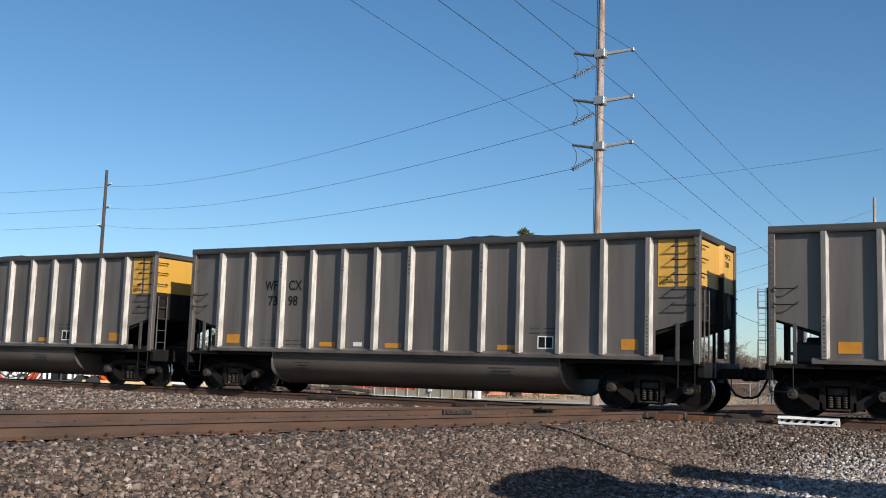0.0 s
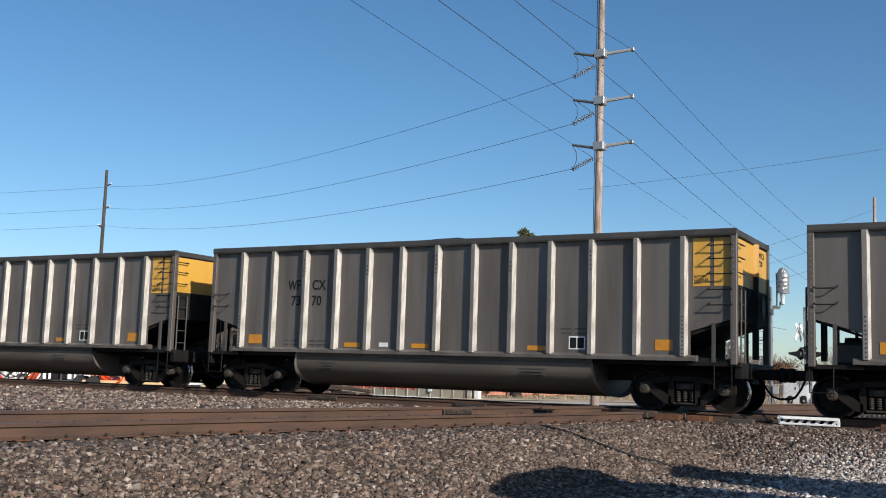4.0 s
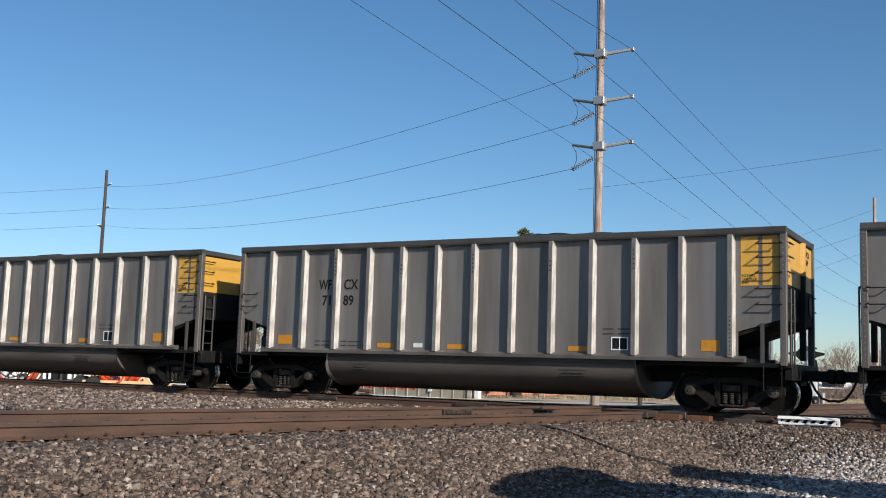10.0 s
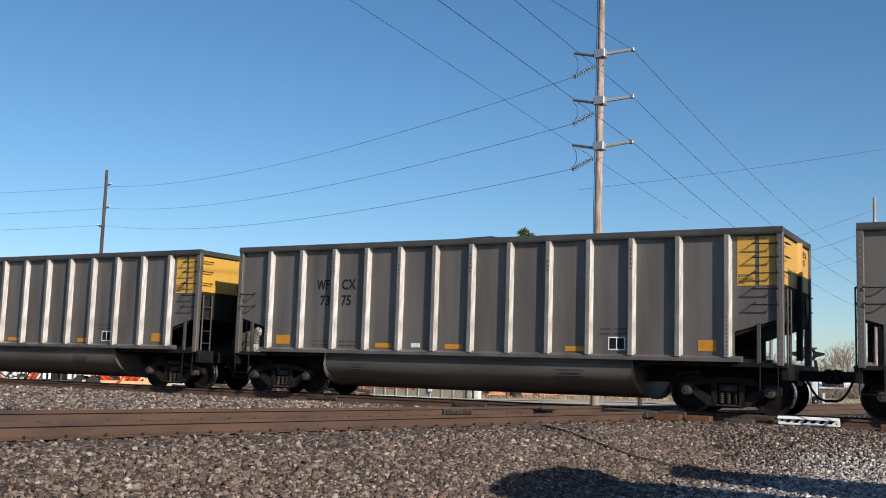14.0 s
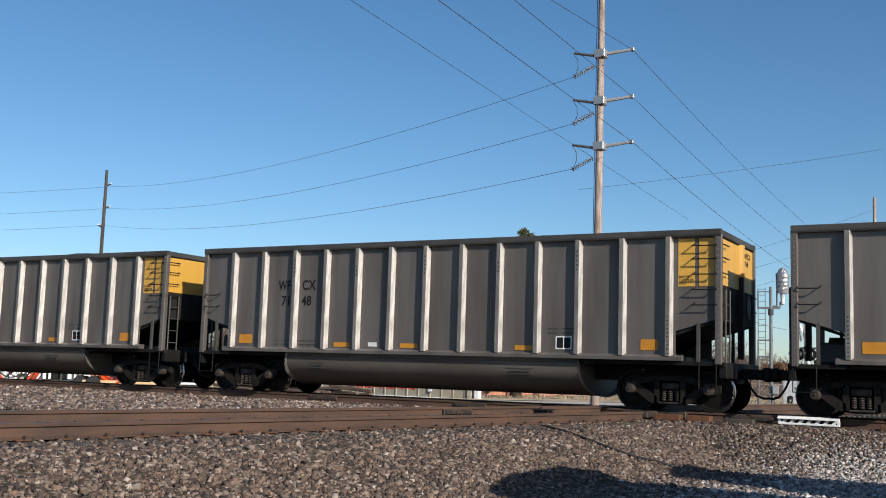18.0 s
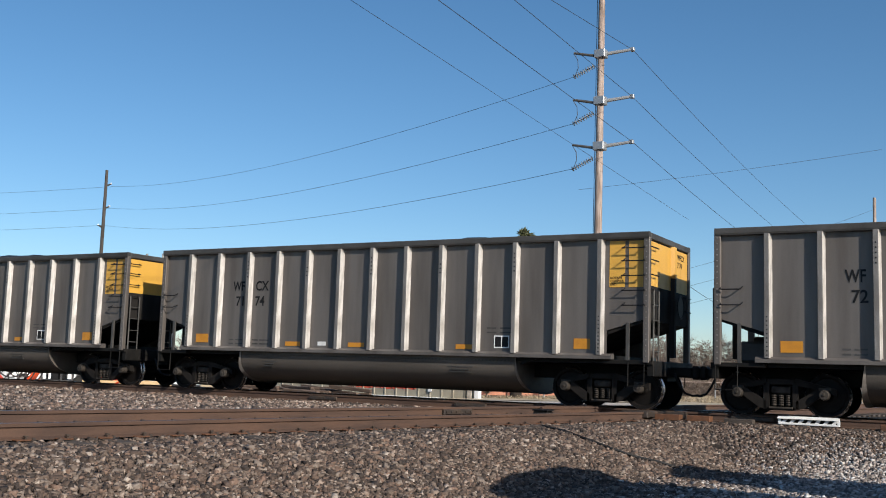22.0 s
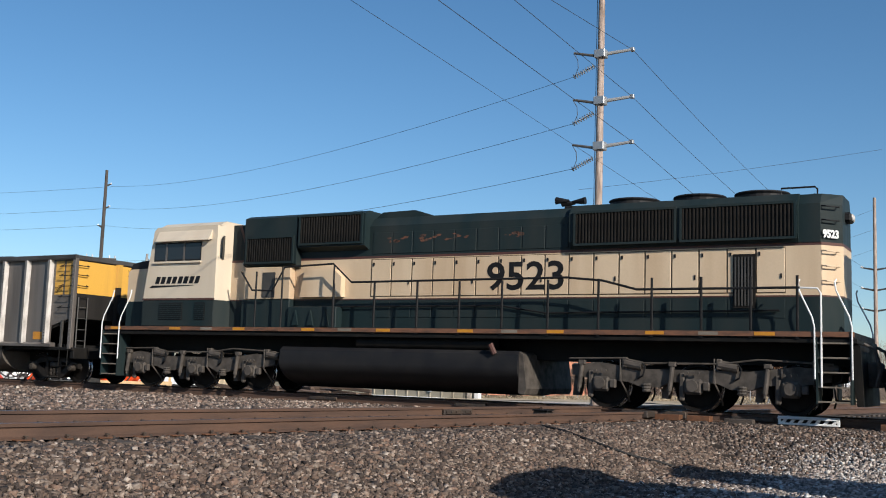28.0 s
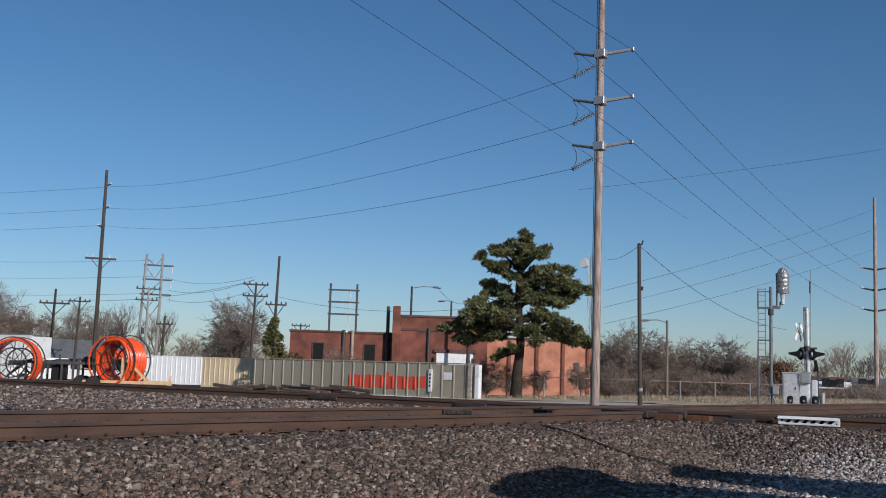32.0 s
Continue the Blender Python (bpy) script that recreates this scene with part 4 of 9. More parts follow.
def engine_truck(parent, x, axles, colour, style):
    """A three-axle locomotive truck."""
    tr = part("truck", Shape().box(-1.5, 1.5, -0.5, 0.5, 0.55, 0.95, 0.05), GRIME, parent, "dusty three-axle locomotive truck")
    tr.matrix_local = pose(x, 0, 0)
    for sy in (-1, 1):
        y = sy * 1.08
        if style == "arched":
            pr = [(-3.0, 0.98), (-2.5, 1.02), (-1.9, 0.86), (-0.5, 0.90), (0.4, 1.02), (1.6, 0.96), (2.2, 0.88), (2.9, 1.0), (3.0, 0.72), (2.5, 0.66), (1.4, 0.62), (1.0, 0.72), (0.7, 0.62), (-0.7, 0.62), (-1.0, 0.72), (-1.4, 0.62), (-2.5, 0.66), (-3.0, 0.72)]
        else:
            pr = [(-2.85, 0.92), (-2.2, 0.98), (-1.2, 0.86), (1.2, 0.86), (2.2, 0.98), (2.85, 0.92), (2.85, 0.70), (2.3, 0.62), (1.5, 0.58), (1.2, 0.48), (0.8, 0.48), (0.5, 0.60), (-0.5, 0.60), (-0.8, 0.48), (-1.2, 0.48), (-1.5, 0.58), (-2.3, 0.62), (-2.85, 0.70)]
        part("side_frame", Shape().prism(pr, y - 0.09, y + 0.09, "y"), colour, tr)
        for ax in axles:
            j = Shape()
            if style == "arched":
                j.prism([(ax - 0.42, 0.27), (ax - 0.34, 0.42), (ax - 0.26, 0.70), (ax - 0.2, 0.76), (ax + 0.2, 0.76), (ax + 0.26, 0.70), (ax + 0.34, 0.42), (ax + 0.62, 0.36), (ax + 0.66, 0.27)], sy * 1.14, sy * 1.24, "y")
                j.lathe([(0.03, 0), (0.10, 0.005), (0.145, 0.03), (0.15, 0.1)], (ax, 0, 0.535), "y", 16)
                n = 4 * 16
                j.v[-n:] = [(p[0], sy * (1.32 - p[1]), p[2]) for p in j.v[-n:]]
            else:
                j.box(ax - 0.2, ax + 0.2, min(sy * 1.1, sy * 1.26), max(sy * 1.1, sy * 1.26), 0.36, 0.68, 0.05)
                j.cyl((ax, sy * 1.2, 0.535), (ax, sy * 1.33, 0.535), 0.12, 14)
                j.box(ax - 0.32, ax - 0.2, min(sy * 1.12, sy * 1.22), max(sy * 1.12, sy * 1.22), 0.22, 0.8, 0.03)
            part("journal_box", j, colour, tr, smooth=True)
            cy = Shape().cyl((ax + 0.55, sy * 1.16, 0.98), (ax + 0.95, sy * 1.16, 0.92), 0.10, 10).box(ax + 0.5, ax + 0.62, min(sy * 1.1, sy * 1.24), max(sy * 1.1, sy * 1.24), 0.88, 1.1, 0.02)
            part("brake_cylinder", cy, colour, tr)
            part("brake_shoe", Shape().prism([(ax - 0.78, 0.25), (ax - 0.62, 0.25), (ax - 0.56, 0.55), (ax - 0.62, 0.8), (ax - 0.72, 0.8)], sy * 0.78, sy * 0.98, "y"), colour, tr)
        part("brake_pipe", Shape().pipe([(-2.9, sy * 1.2, 1.05), (-1.6, sy * 1.22, 1.08), (-1.2, sy * 1.22, 0.98), (0.6, sy * 1.22, 1.0), (1.4, sy * 1.22, 1.1), (2.9, sy * 1.2, 1.04)], 0.02, 6), colour, tr)
        for ax in axles:
            sh = Shape().cyl((ax - 0.52, sy * 1.24, 0.42), (ax - 0.46, sy * 1.22, 0.96), 0.055, 9).cyl((ax - 0.53, sy * 1.24, 0.34), (ax - 0.50, sy * 1.235, 0.5), 0.03, 7)
            sh.box(ax - 0.54, ax - 0.38, min(sy * 1.15, sy * 1.28), max(sy * 1.15, sy * 1.28), 0.92, 1.02, 0.015)
            part("damper", sh, colour, tr, smooth=True)
            part("sand_pipe", Shape().pipe([(ax + 0.45, sy * 1.2, 1.1), (ax + 0.47, sy * 1.22, 0.6), (ax + 0.56, sy * 0.95, 0.3), (ax + 0.54, sy * 0.80, 0.16)], 0.022, 6), colour, tr)
            bolts = Shape()
            for k in range(3):
                bolts.cyl((ax - 0.12 + 0.12 * k, sy * 1.24, 0.80), (ax - 0.12 + 0.12 * k, sy * 1.275, 0.80), 0.035, 6)
            part("pedestal_liner", Shape().box(ax + 0.22, ax + 0.36, min(sy * 1.16, sy * 1.27), max(sy * 1.16, sy * 1.27), 0.44, 0.62, 0.02), colour, tr)
            tagged(part("pedestal_bolts", bolts, colour, tr), kind="stuff")
            part("brake_hose", Shape().pipe([(ax + 0.95, sy * 1.2, 1.0), (ax + 1.05, sy * 1.26, 0.9), (ax + 1.0, sy * 1.25, 0.72), (ax + 0.86, sy * 1.2, 0.66)], 0.022, 6), INK, tr)
        for k in (-1.05, 1.05):
            part("spring", Shape().lathe([(0.09, 0), (0.11, 0.03), (0.09, 0.06), (0.11, 0.09), (0.09, 0.12), (0.11, 0.15), (0.09, 0.18)], (k, y + sy * 0.12, 0.38), "z", 10), colour, tr)
    for ax in axles:
        wheelset(0.535, ax, tr, name="drive_wheelset")
    return tr


def rail_run(parent, posts, z0, z1, y, ends, material=None):
    """Handrail along the walkway: a bar, its stanchions and the ends."""
    material = material or INK
    part("handrail", Shape().pipe(ends, 0.026, 6), material, parent)
    for x in posts:
        part("stanchion", Shape().cyl((x, y, z0), (x, y, z1), 0.03, 7).box(x - 0.035, x + 0.035, y - 0.03, y + 0.03, z0 - 0.14, z0 + 0.02), material, parent)


def step_well(parent, x, sx, colour, y0=1.05, y1=1.53, bars=True):
    """Steps at a corner of the locomotive, on both sides; sx is the way the end faces."""
    for sy in (-1, 1):
        a, b = min(sy * y0, sy * y1), max(sy * y0, sy * y1)
        part("step_side", Shape().box(x - 0.34, x - 0.31, a, b, 0.28, 1.55), colour, parent)
        part("step_side", Shape().box(x + 0.31, x + 0.34, a, b, 0.28, 1.55), colour, parent)
        for z in (0.32, 0.60, 0.88, 1.16, 1.44):
            part("step", Shape().box(x - 0.31, x + 0.31, a, b, z - 0.015, z + 0.015, 0.004), TAN, parent)
        if bars:
            for k in (-0.36, 0.36):
                xx = x + k
                part("grab_rail", Shape().pipe([(xx, sy * 1.55, 0.75), (xx, sy * 1.56, 1.75), (xx - sx * 0.05, sy * 1.55, 1.95), (xx - sx * 0.30, sy * 1.5, 2.45), (xx - sx * 0.33, sy * 1.48, 2.62), (xx - sx * 0.30, sy * 1.44, 2.68)], 0.018, 6), WHITE, parent)


def slatted(parent, name, x0, x1, z0, z1, y, n, colour, frame_colour, t=0.05):
    """A louvred opening with upright slats, proud of the side at y (both sides)."""
    for sy in (-1, 1):
        g = part(name, Shape().box(x0, x1, min(sy * y, sy * (y - 0.03)), max(sy * y, sy * (y - 0.03)), z0, z1), GRIME, parent)
        fr = Shape()
        a, b = min(sy * y, sy * (y + t)), max(sy * y, sy * (y + t))
        for q in ((x0 - 0.03, x1 + 0.03, z1 - 0.02, z1 + 0.03), (x0 - 0.03, x1 + 0.03, z0 - 0.03, z0 + 0.02), (x0 - 0.03, x0 + 0.02, z0 + 0.02, z1 - 0.02), (x1 - 0.02, x1 + 0.03, z0 + 0.02, z1 - 0.02)):
            fr.box(q[0], q[1], a, b, q[2], q[3])
        part("frame", fr, frame_colour, g)
        w = (x1 - x0) / n
        me = Shape().prism([(-w * 0.30, sy * y), (-w * 0.18, sy * (y + t * 0.8)), (w * 0.18, sy * (y + t * 0.8)), (w * 0.30, sy * y)], z0 + 0.03, z1 - 0.03, "z").mesh("slat", colour)
        for i in range(n):
            part("slat", me, colour, g).matrix_local = pose(x0 + (i + 0.5) * w, 0, 0)


def emblem(parent, x, y, z, w, h, colour, edge=None):
    """Road emblem as four slanted blocks over a swoosh."""
    cell = w / 4
    for i in range(4):
        a = x + i * cell
        sl = h * 0.35
        c = cell * 0.86
        block = Shape()
        for v0, v1, u0, u1 in ((0.0, 1.0, 0.0, 0.40), (0.0, 1.0, 0.56, 0.96)):
            block.prism([(a + c * u0 + sl * v0, z + h * v0), (a + c * u1 + sl * v0, z + h * v0), (a + c * u1 + sl * v1, z + h * v1), (a + c * u0 + sl * v1, z + h * v1)], y - 0.003, y + 0.003, "y")
        part("emblem_block", block, colour, parent)
    part("emblem_swoosh", Shape().prism([(x - w * 0.12, z - h * 0.58), (x + w * 0.84, z - h * 0.30), (x + w * 0.86, z - h * 0.25), (x - w * 0.06, z - h * 0.25)], y - 0.003, y + 0.003, "y"), colour, parent)


def green_engine():
    e = thing("diesel_locomotive", "dark green and cream diesel locomotive with faded, rust-streaked paint", "locomotive", group="locomotives of the train")
    H = 1.0
    part("underframe", Shape().box(-10.6, 10.6, -1.5, 1.5, 1.44, 1.54, 0.01).box(-10.4, 10.4, -0.6, 0.6, 1.0, 1.45), GRIME, e)
    for sy in (-1, 1):
        part("side_sill", Shape().box(-10.55, 10.55, min(sy * 1.5, sy * 1.545), max(sy * 1.5, sy * 1.545), 1.56, 1.66), SILL_RED, e, "rusty red walkway sill")
        for i in range(18):
            x = -10.3 + i * 1.18
            part("sill_reflector", Shape().box(x, x + 0.42, sy * 1.547 - 0.004, sy * 1.547 + 0.004, 1.575, 1.645), (AMBER, SILL_RED, AMBER, TAN)[i % 4], e)
    part("walkway", Shape().box(-10.55, 10.55, -1.498, 1.498, 1.545, 1.65), GRIME, e)
    # long hood in three colour bands, with cut rear corners
    def hood(z0, z1, x1=10.22, x0=-6.2, grow=0.0):
        h = H + grow
        return Shape().prism([(x0, -h), (x1 - 0.37, -h), (x1, -h + 0.45), (x1, h - 0.45), (x1 - 0.37, h), (x0, h)], z0, z1, "z")
    part("hood_lower", hood(1.65, 2.38), GREEN, e, "dark green lower hood")
    part("hood_stripe", hood(2.38, 2.41, 10.223, grow=0.003), MAROON, e)
    part("hood_middle", hood(2.41, 3.41), CREAM, e, "cream hood doors")
    part("hood_stripe", hood(3.41, 3.47, 10.223, grow=0.003), MAROON, e)
    up = Shape().prism([(-1.0, 3.47), (-1.0, 4.22), (-0.78, 4.45), (0.78, 4.45), (1.0, 4.22), (1.0, 3.47)], -5.9, 4.2, "x")
    part("hood_upper", up, GREEN, e)
    rad = Shape().prism([(-1.06, 3.47), (-1.14, 3.62), (-1.14, 4.26), (-0.95, 4.47), (0.95, 4.47), (1.14, 4.26), (1.14, 3.62), (1.06, 3.47)], 4.2, 9.40, "x")
    part("radiator_housing", rad, GREEN, e)
    part("rear_hood", Shape().add([(x, y, z) for z, k in ((3.47, 1.0), (4.25, 1.0), (4.47, 0.8)) for x, y in ((9.4, -1.02 * k), (9.84, -1.02 * k), (10.21, -0.55 * k), (10.21, 0.55 * k), (9.84, 1.02 * k), (9.4, 1.02 * k))],
         [(i + 6 * j, (i + 1) % 6 + 6 * j, (i + 1) % 6 + 6 * j + 6, i + 6 * j + 6) for j in (0, 1) for i in range(6)] + [(17, 16, 15, 14, 13, 12), (0, 1, 2, 3, 4, 5)]), GREEN, e)
    for a, b in ((4.36, 6.76), (6.9, 9.35)):
        slatted(e, "radiator_grille", a, b, 3.56, 4.27, 1.145, 30, GRIME, GREEN)
    for x in (5.42, 7.0, 8.42):
        part("radiator_fan", Shape().lathe([(0.50, 0.20), (0.60, 0.20), (0.62, 0.17), (0.58, 0.13), (0.58, 0.0)], (x, 0, 4.46), "z", 24, caps=False), BLACK, e)
        part("fan_guard", Shape().lathe([(0.02, 0.16), (0.12, 0.16), (0.5, 0.12), (0.52, 0.10), (0.02, 0.05)], (x, 0, 4.50), "z", 20), INK, e)
    # hood doors with hinges and latches
    for sy in (-1, 1):
        part("door_gap", Shape().box(-1.44, 9.12, sy * 1.0015 - 0.0005, sy * 1.0015 + 0.0005, 2.45, 3.39), SEAM, e)
        for i, x in enumerate(np.arange(-1.4, 9.0, 0.62)):
            part("hood_door", Shape().box(x, x + 0.585, min(sy * 1.003, sy * 1.018), max(sy * 1.003, sy * 1.018), 2.47, 3.37, 0.006), CREAM, e)
            if i % 3 == 1:
                part("latch", Shape().box(x + 0.5, x + 0.53, min(sy * 1.018, sy * 1.035), max(sy * 1.018, sy * 1.035), 2.75, 2.85), INK, e)
            part("hinge", Shape().box(x + 0.04, x + 0.08, min(sy * 1.018, sy * 1.035), max(sy * 1.018, sy * 1.035), 3.22, 3.30), INK, e)
            if x < 3.8:
                part("upper_door", Shape().box(x, x + 0.585, min(sy * 1.003, sy * 1.014), max(sy * 1.003, sy * 1.014), 3.52, 4.05, 0.006), GREEN, e)
            part("lower_door", Shape().box(x, x + 0.585, min(sy * 1.003, sy * 1.012), max(sy * 1.003, sy * 1.012), 1.95, 2.34, 0.006), GREEN, e)
        me = Shape().box(8.02, 8.50, min(sy * 1.02, sy * 1.05), max(sy * 1.02, sy * 1.05), 2.15, 3.26)
        part("filter_screen", me, GRIME, e, "dark slatted filter screen")
        for i in range(6):
            part("screen_bar", Shape().box(8.06 + i * 0.07, 8.09 + i * 0.07, min(sy * 1.05, sy * 1.07), max(sy * 1.05, sy * 1.07), 2.2, 3.2), ALU_DARK, e)
        for i in range(4):
            x = (-0.9, 0.1, 0.9, 2.4)[i]
            blot = Shape()
            for k in range(9):
                u, w, s = x + chance.uniform(-0.1, 0.5), 3.86 + chance.uniform(-0.05, 0.09), chance.uniform(0.02, 0.09)
                blot.prism([(u - s, w), (u - s * 0.3, w - s * 0.45), (u + s * 0.9, w - s * 0.3), (u + s * 1.2, w + s * 0.2), (u + s * 0.2, w + s * 0.4)], sy * 1.016, sy * 1.018, "y")
            tagged(part("rust_patch", blot, RUST, e), kind="stuff")
    # inverter and blower cabinets behind the cab
    for a, b, z in ((-5.57, -3.74, 3.30), (-3.70, -1.52, 3.73)):
        cab2 = Shape().prism([(-1.0, z - 0.1), (-1.25, z), (-1.25, 4.54), (-1.05, 4.62), (1.05, 4.62), (1.25, 4.54), (1.25, z), (1.0, z - 0.1)], a, b, "x")
        part("blower_cabinet", cab2, GREEN, e)
    slatted(e, "blower_louvre", -3.62, -1.60, 3.80, 4.52, 1.255, 24, GRIME, GREEN)
    slatted(e, "blower_louvre", -5.46, -3.84, 3.36, 4.02, 1.255, 20, GRIME, GREEN)
    part("exhaust_housing", Shape().prism([(-1.5, 4.45), (-1.3, 4.60), (-0.3, 4.62), (0.3, 4.45)], -0.75, 0.75, "y"), GREEN, e)
    part("roof_vent", Shape().box(-4.9, -2.2, -0.6, 0.6, 4.62, 4.66, 0.02), GREEN, e)
    for sy in (-1, 1):
        part("side_cabinet", Shape().box(-5.5, -3.92, min(sy * 1.0, sy * 1.24), max(sy * 1.0, sy * 1.24), 2.405, 3.24, 0.01), CREAM, e)
        part("electrical_cabinet", Shape().box(-5.6, -3.92, min(sy * 1.0, sy * 1.22), max(sy * 1.0, sy * 1.22), 1.66, 2.40, 0.02), GREEN, e)
        part("cabinet_screen", Shape().box(-4.85, -4.42, min(sy * 1.24, sy * 1.26), max(sy * 1.24, sy * 1.26), 2.45, 3.1), ALU_DARK, e)
        part("battery_box", Shape().box(-3.9, -2.3, min(sy * 1.0, sy * 1.30), max(sy * 1.0, sy * 1.30), 1.66, 2.20, 0.02), GREEN, e)
        for i in range(3):
            part("box_rib", Shape().prism([(-3.7 + i * 0.5, 1.72), (-3.5 + i * 0.5, 1.72), (-3.6 + i * 0.5, 2.1)], sy * 1.30, sy * 1.36, "y"), GREEN, e)
        part("brake_housing", Shape().prism([(-3.6, 2.45), (-2.25, 2.45), (-2.25, 2.95), (-2.5, 3.15), (-3.45, 3.2)], sy * 1.0, sy * 1.2, "y"), CREAM, e)
    # wide cab
    low = Shape().box(-9.12, -6.36, -1.5, 1.5, 1.66, 2.38, 0.02)
    part("cab_lower", low, GREEN, e, "dark green lower cab side")
    part("cab_stripe", Shape().box(-9.123, -6.357, -1.503, 1.503, 2.38, 2.43), MAROON, e)
    side = [(-9.10, 2.43), (-8.94, 3.45), (-8.80, 4.30), (-8.68, 4.40), (-6.36, 4.40), (-6.36, 2.43)]
    cabm = Shape()
    cabm.prism(side, -1.5, 1.5, "y")
    part("cab", cabm, CAB_CREAM, e, "cream cab with dark windows")
    part("cab_rear", Shape().prism([(-6.36, -1.5), (-6.2, -1.0), (-6.2, 1.0), (-6.36, 1.5)], 2.38, 4.40, "z"), CAB_CREAM, e)
    part("cab_rear_lower", Shape().prism([(-6.36, -1.5), (-6.2, -1.0), (-6.2, 1.0), (-6.36, 1.5)], 1.66, 2.38, "z"), GREEN, e)
    part("hood_edge", Shape().prism([(-6.2, 4.40), (-5.9, 4.40), (-5.5, 3.42), (-5.56, 3.42), (-5.98, 4.40)], -1.006, 1.006, "y"), MAROON, e)
    roof = Shape().prism([(-1.45, 4.40), (-1.2, 4.52), (1.2, 4.52), (1.45, 4.40)], -8.6, -6.3, "x")
    part("cab_roof", roof, CAB_CREAM, e)
    part("cab_back", Shape().box(-6.2, -5.6, -0.995, 0.995, 3.42, 4.43), GREEN, e)
    for sy in (-1, 1):
        part("cab_window_recess", Shape().box(-8.74, -6.93, min(sy * 1.502, sy * 1.508), max(sy * 1.502, sy * 1.508), 3.45, 3.96), INK, e)
        for a, b in ((-8.72, -8.3), (-8.22, -7.62), (-7.54, -6.96)):
            part("window_pane", Shape().box(a, b, min(sy * 1.508, sy * 1.514), max(sy * 1.508, sy * 1.514), 3.49, 3.92), SMOKED, e)
        for x in (-8.26, -7.58):
            part("window_post", Shape().box(x - 0.03, x + 0.03, min(sy * 1.508, sy * 1.525), max(sy * 1.508, sy * 1.525), 3.45, 3.96), ALU, e)
        part("sunshade", Shape().prism([(sy * 1.50, 4.02), (sy * 1.66, 3.98), (sy * 1.66, 4.0), (sy * 1.5, 4.28)], -8.6, -6.55, "x"), CAB_CREAM, e)
        pane = Shape().prism([(-6.12 + 0.15 * math.cos(a), (3.98 if math.sin(a) > 0 else 3.62) + 0.14 * math.sin(a)) for a in np.linspace(0, 2 * math.pi, 20, endpoint=False)], -0.006, 0.006, "y")
        part("door_window", pane, SMOKED, e).matrix_local = pose(-6.275, sy * 1.25, 0, 0, 0, -sy * 107.7) @ pose(6.12, 0, 0)
        part("armrest", Shape().box(-8.75, -6.9, min(sy * 1.5, sy * 1.56), max(sy * 1.5, sy * 1.56), 3.38, 3.44, 0.01), CAB_CREAM, e)
        for a, b in ((-8.43, -7.53), (-7.07, -6.68)):
            gr = part("grille", Shape().box(a, b, min(sy * 1.502, sy * 1.51), max(sy * 1.502, sy * 1.51), 1.84, 2.31), INK, e)
            for i in range(8):
                part("slat", Shape().box(a + 0.02, b - 0.02, min(sy * 1.51, sy * 1.53), max(sy * 1.51, sy * 1.53), 1.865 + i * 0.055, 1.89 + i * 0.055), GREEN, gr)
        emblem(e, -8.65, sy * 1.508, 2.83, 1.75, 0.19, INK)
    part("windshield", Shape().prism([(-8.82, 4.22), (-8.94, 3.50), (-8.96, 3.50), (-8.84, 4.22)], -1.2, 1.2, "y"), SMOKED, e)
    nose = Shape().prism([(-10.22, 1.66), (-10.22, 3.22), (-10.1, 3.30), (-8.95, 3.32), (-8.95, 1.66)], -1.05, 1.05, "y")
    part("nose", nose, CREAM, e)
    part("nose_lower", Shape().box(-10.223, -9.0, -1.053, 1.053, 1.66, 2.38), GREEN, e)
    part("nose_top", Shape().prism([(-10.2, 3.30), (-10.1, 3.46), (-9.7, 3.54), (-8.92, 3.56), (-8.92, 3.30)], -1.0, 1.0, "y"), BLACK, e)
    part("sand_hatch", Shape().box(-9.7, -9.4, -0.5, -0.2, 3.54, 3.64, 0.02), BLACK, e)
    # tank, reservoirs, ends
    tk = Shape().prism([(1.5 * math.cos(a) * (1 if abs(math.cos(a)) > 0.2 else 0.9), 0.80 + 0.62 * math.sin(a)) for a in np.linspace(math.pi, 2 * math.pi, 17)] + [(1.46, 1.1), (1.36, 1.18), (-1.36, 1.18), (-1.46, 1.1)], -3.95, 3.1, "x")
    part("fuel_tank", tk, BLACK, e, "large dark rounded fuel tank", True)
    part("tank_end", Shape().prism([(3.1, 1.16), (3.2, 1.1), (3.3, 0.35), (3.24, 0.22), (3.1, 0.25)], -1.40, 1.40, "y"), TRUCK_DUST, e)
    for sy in (-1, 1):
        part("air_reservoir", Shape().cyl((-1.6, sy * 1.2, 1.32), (2.4, sy * 1.2, 1.32), 0.15, 14), GRIME, e, smooth=True)
        part("filler", Shape().cyl((2.5, sy * 1.5, 1.1), (2.4, sy * 1.55, 1.32), 0.07, 8), MAROON, e)
        posts = [-8.9, -4.5, -2.25, -0.98, 0.3, 1.5, 2.66, 3.85, 5.1, 6.35, 7.45, 8.5, 9.45]
        rail_run(e, posts[2:], 1.66, 2.76, sy * 1.5, [(-5.4, sy * 1.5, 3.1), (-5.0, sy * 1.5, 2.62), (-4.3, sy * 1.5, 2.6), (-3.9, sy * 1.5, 3.2), (-2.3, sy * 1.5, 3.25), (-1.7, sy * 1.5, 2.78), (4.3, sy * 1.5, 2.80), (5.2, sy * 1.5, 2.72), (6.0, sy * 1.5, 2.52), (9.5, sy * 1.5, 2.52)])
        for x in (-4.85, -3.95, -2.25):
            part("stanchion", Shape().cyl((x, sy * 1.52, 1.55), (x, sy * 1.52, 3.2 if x > -4.5 else 3.1), 0.026, 7), INK, e)
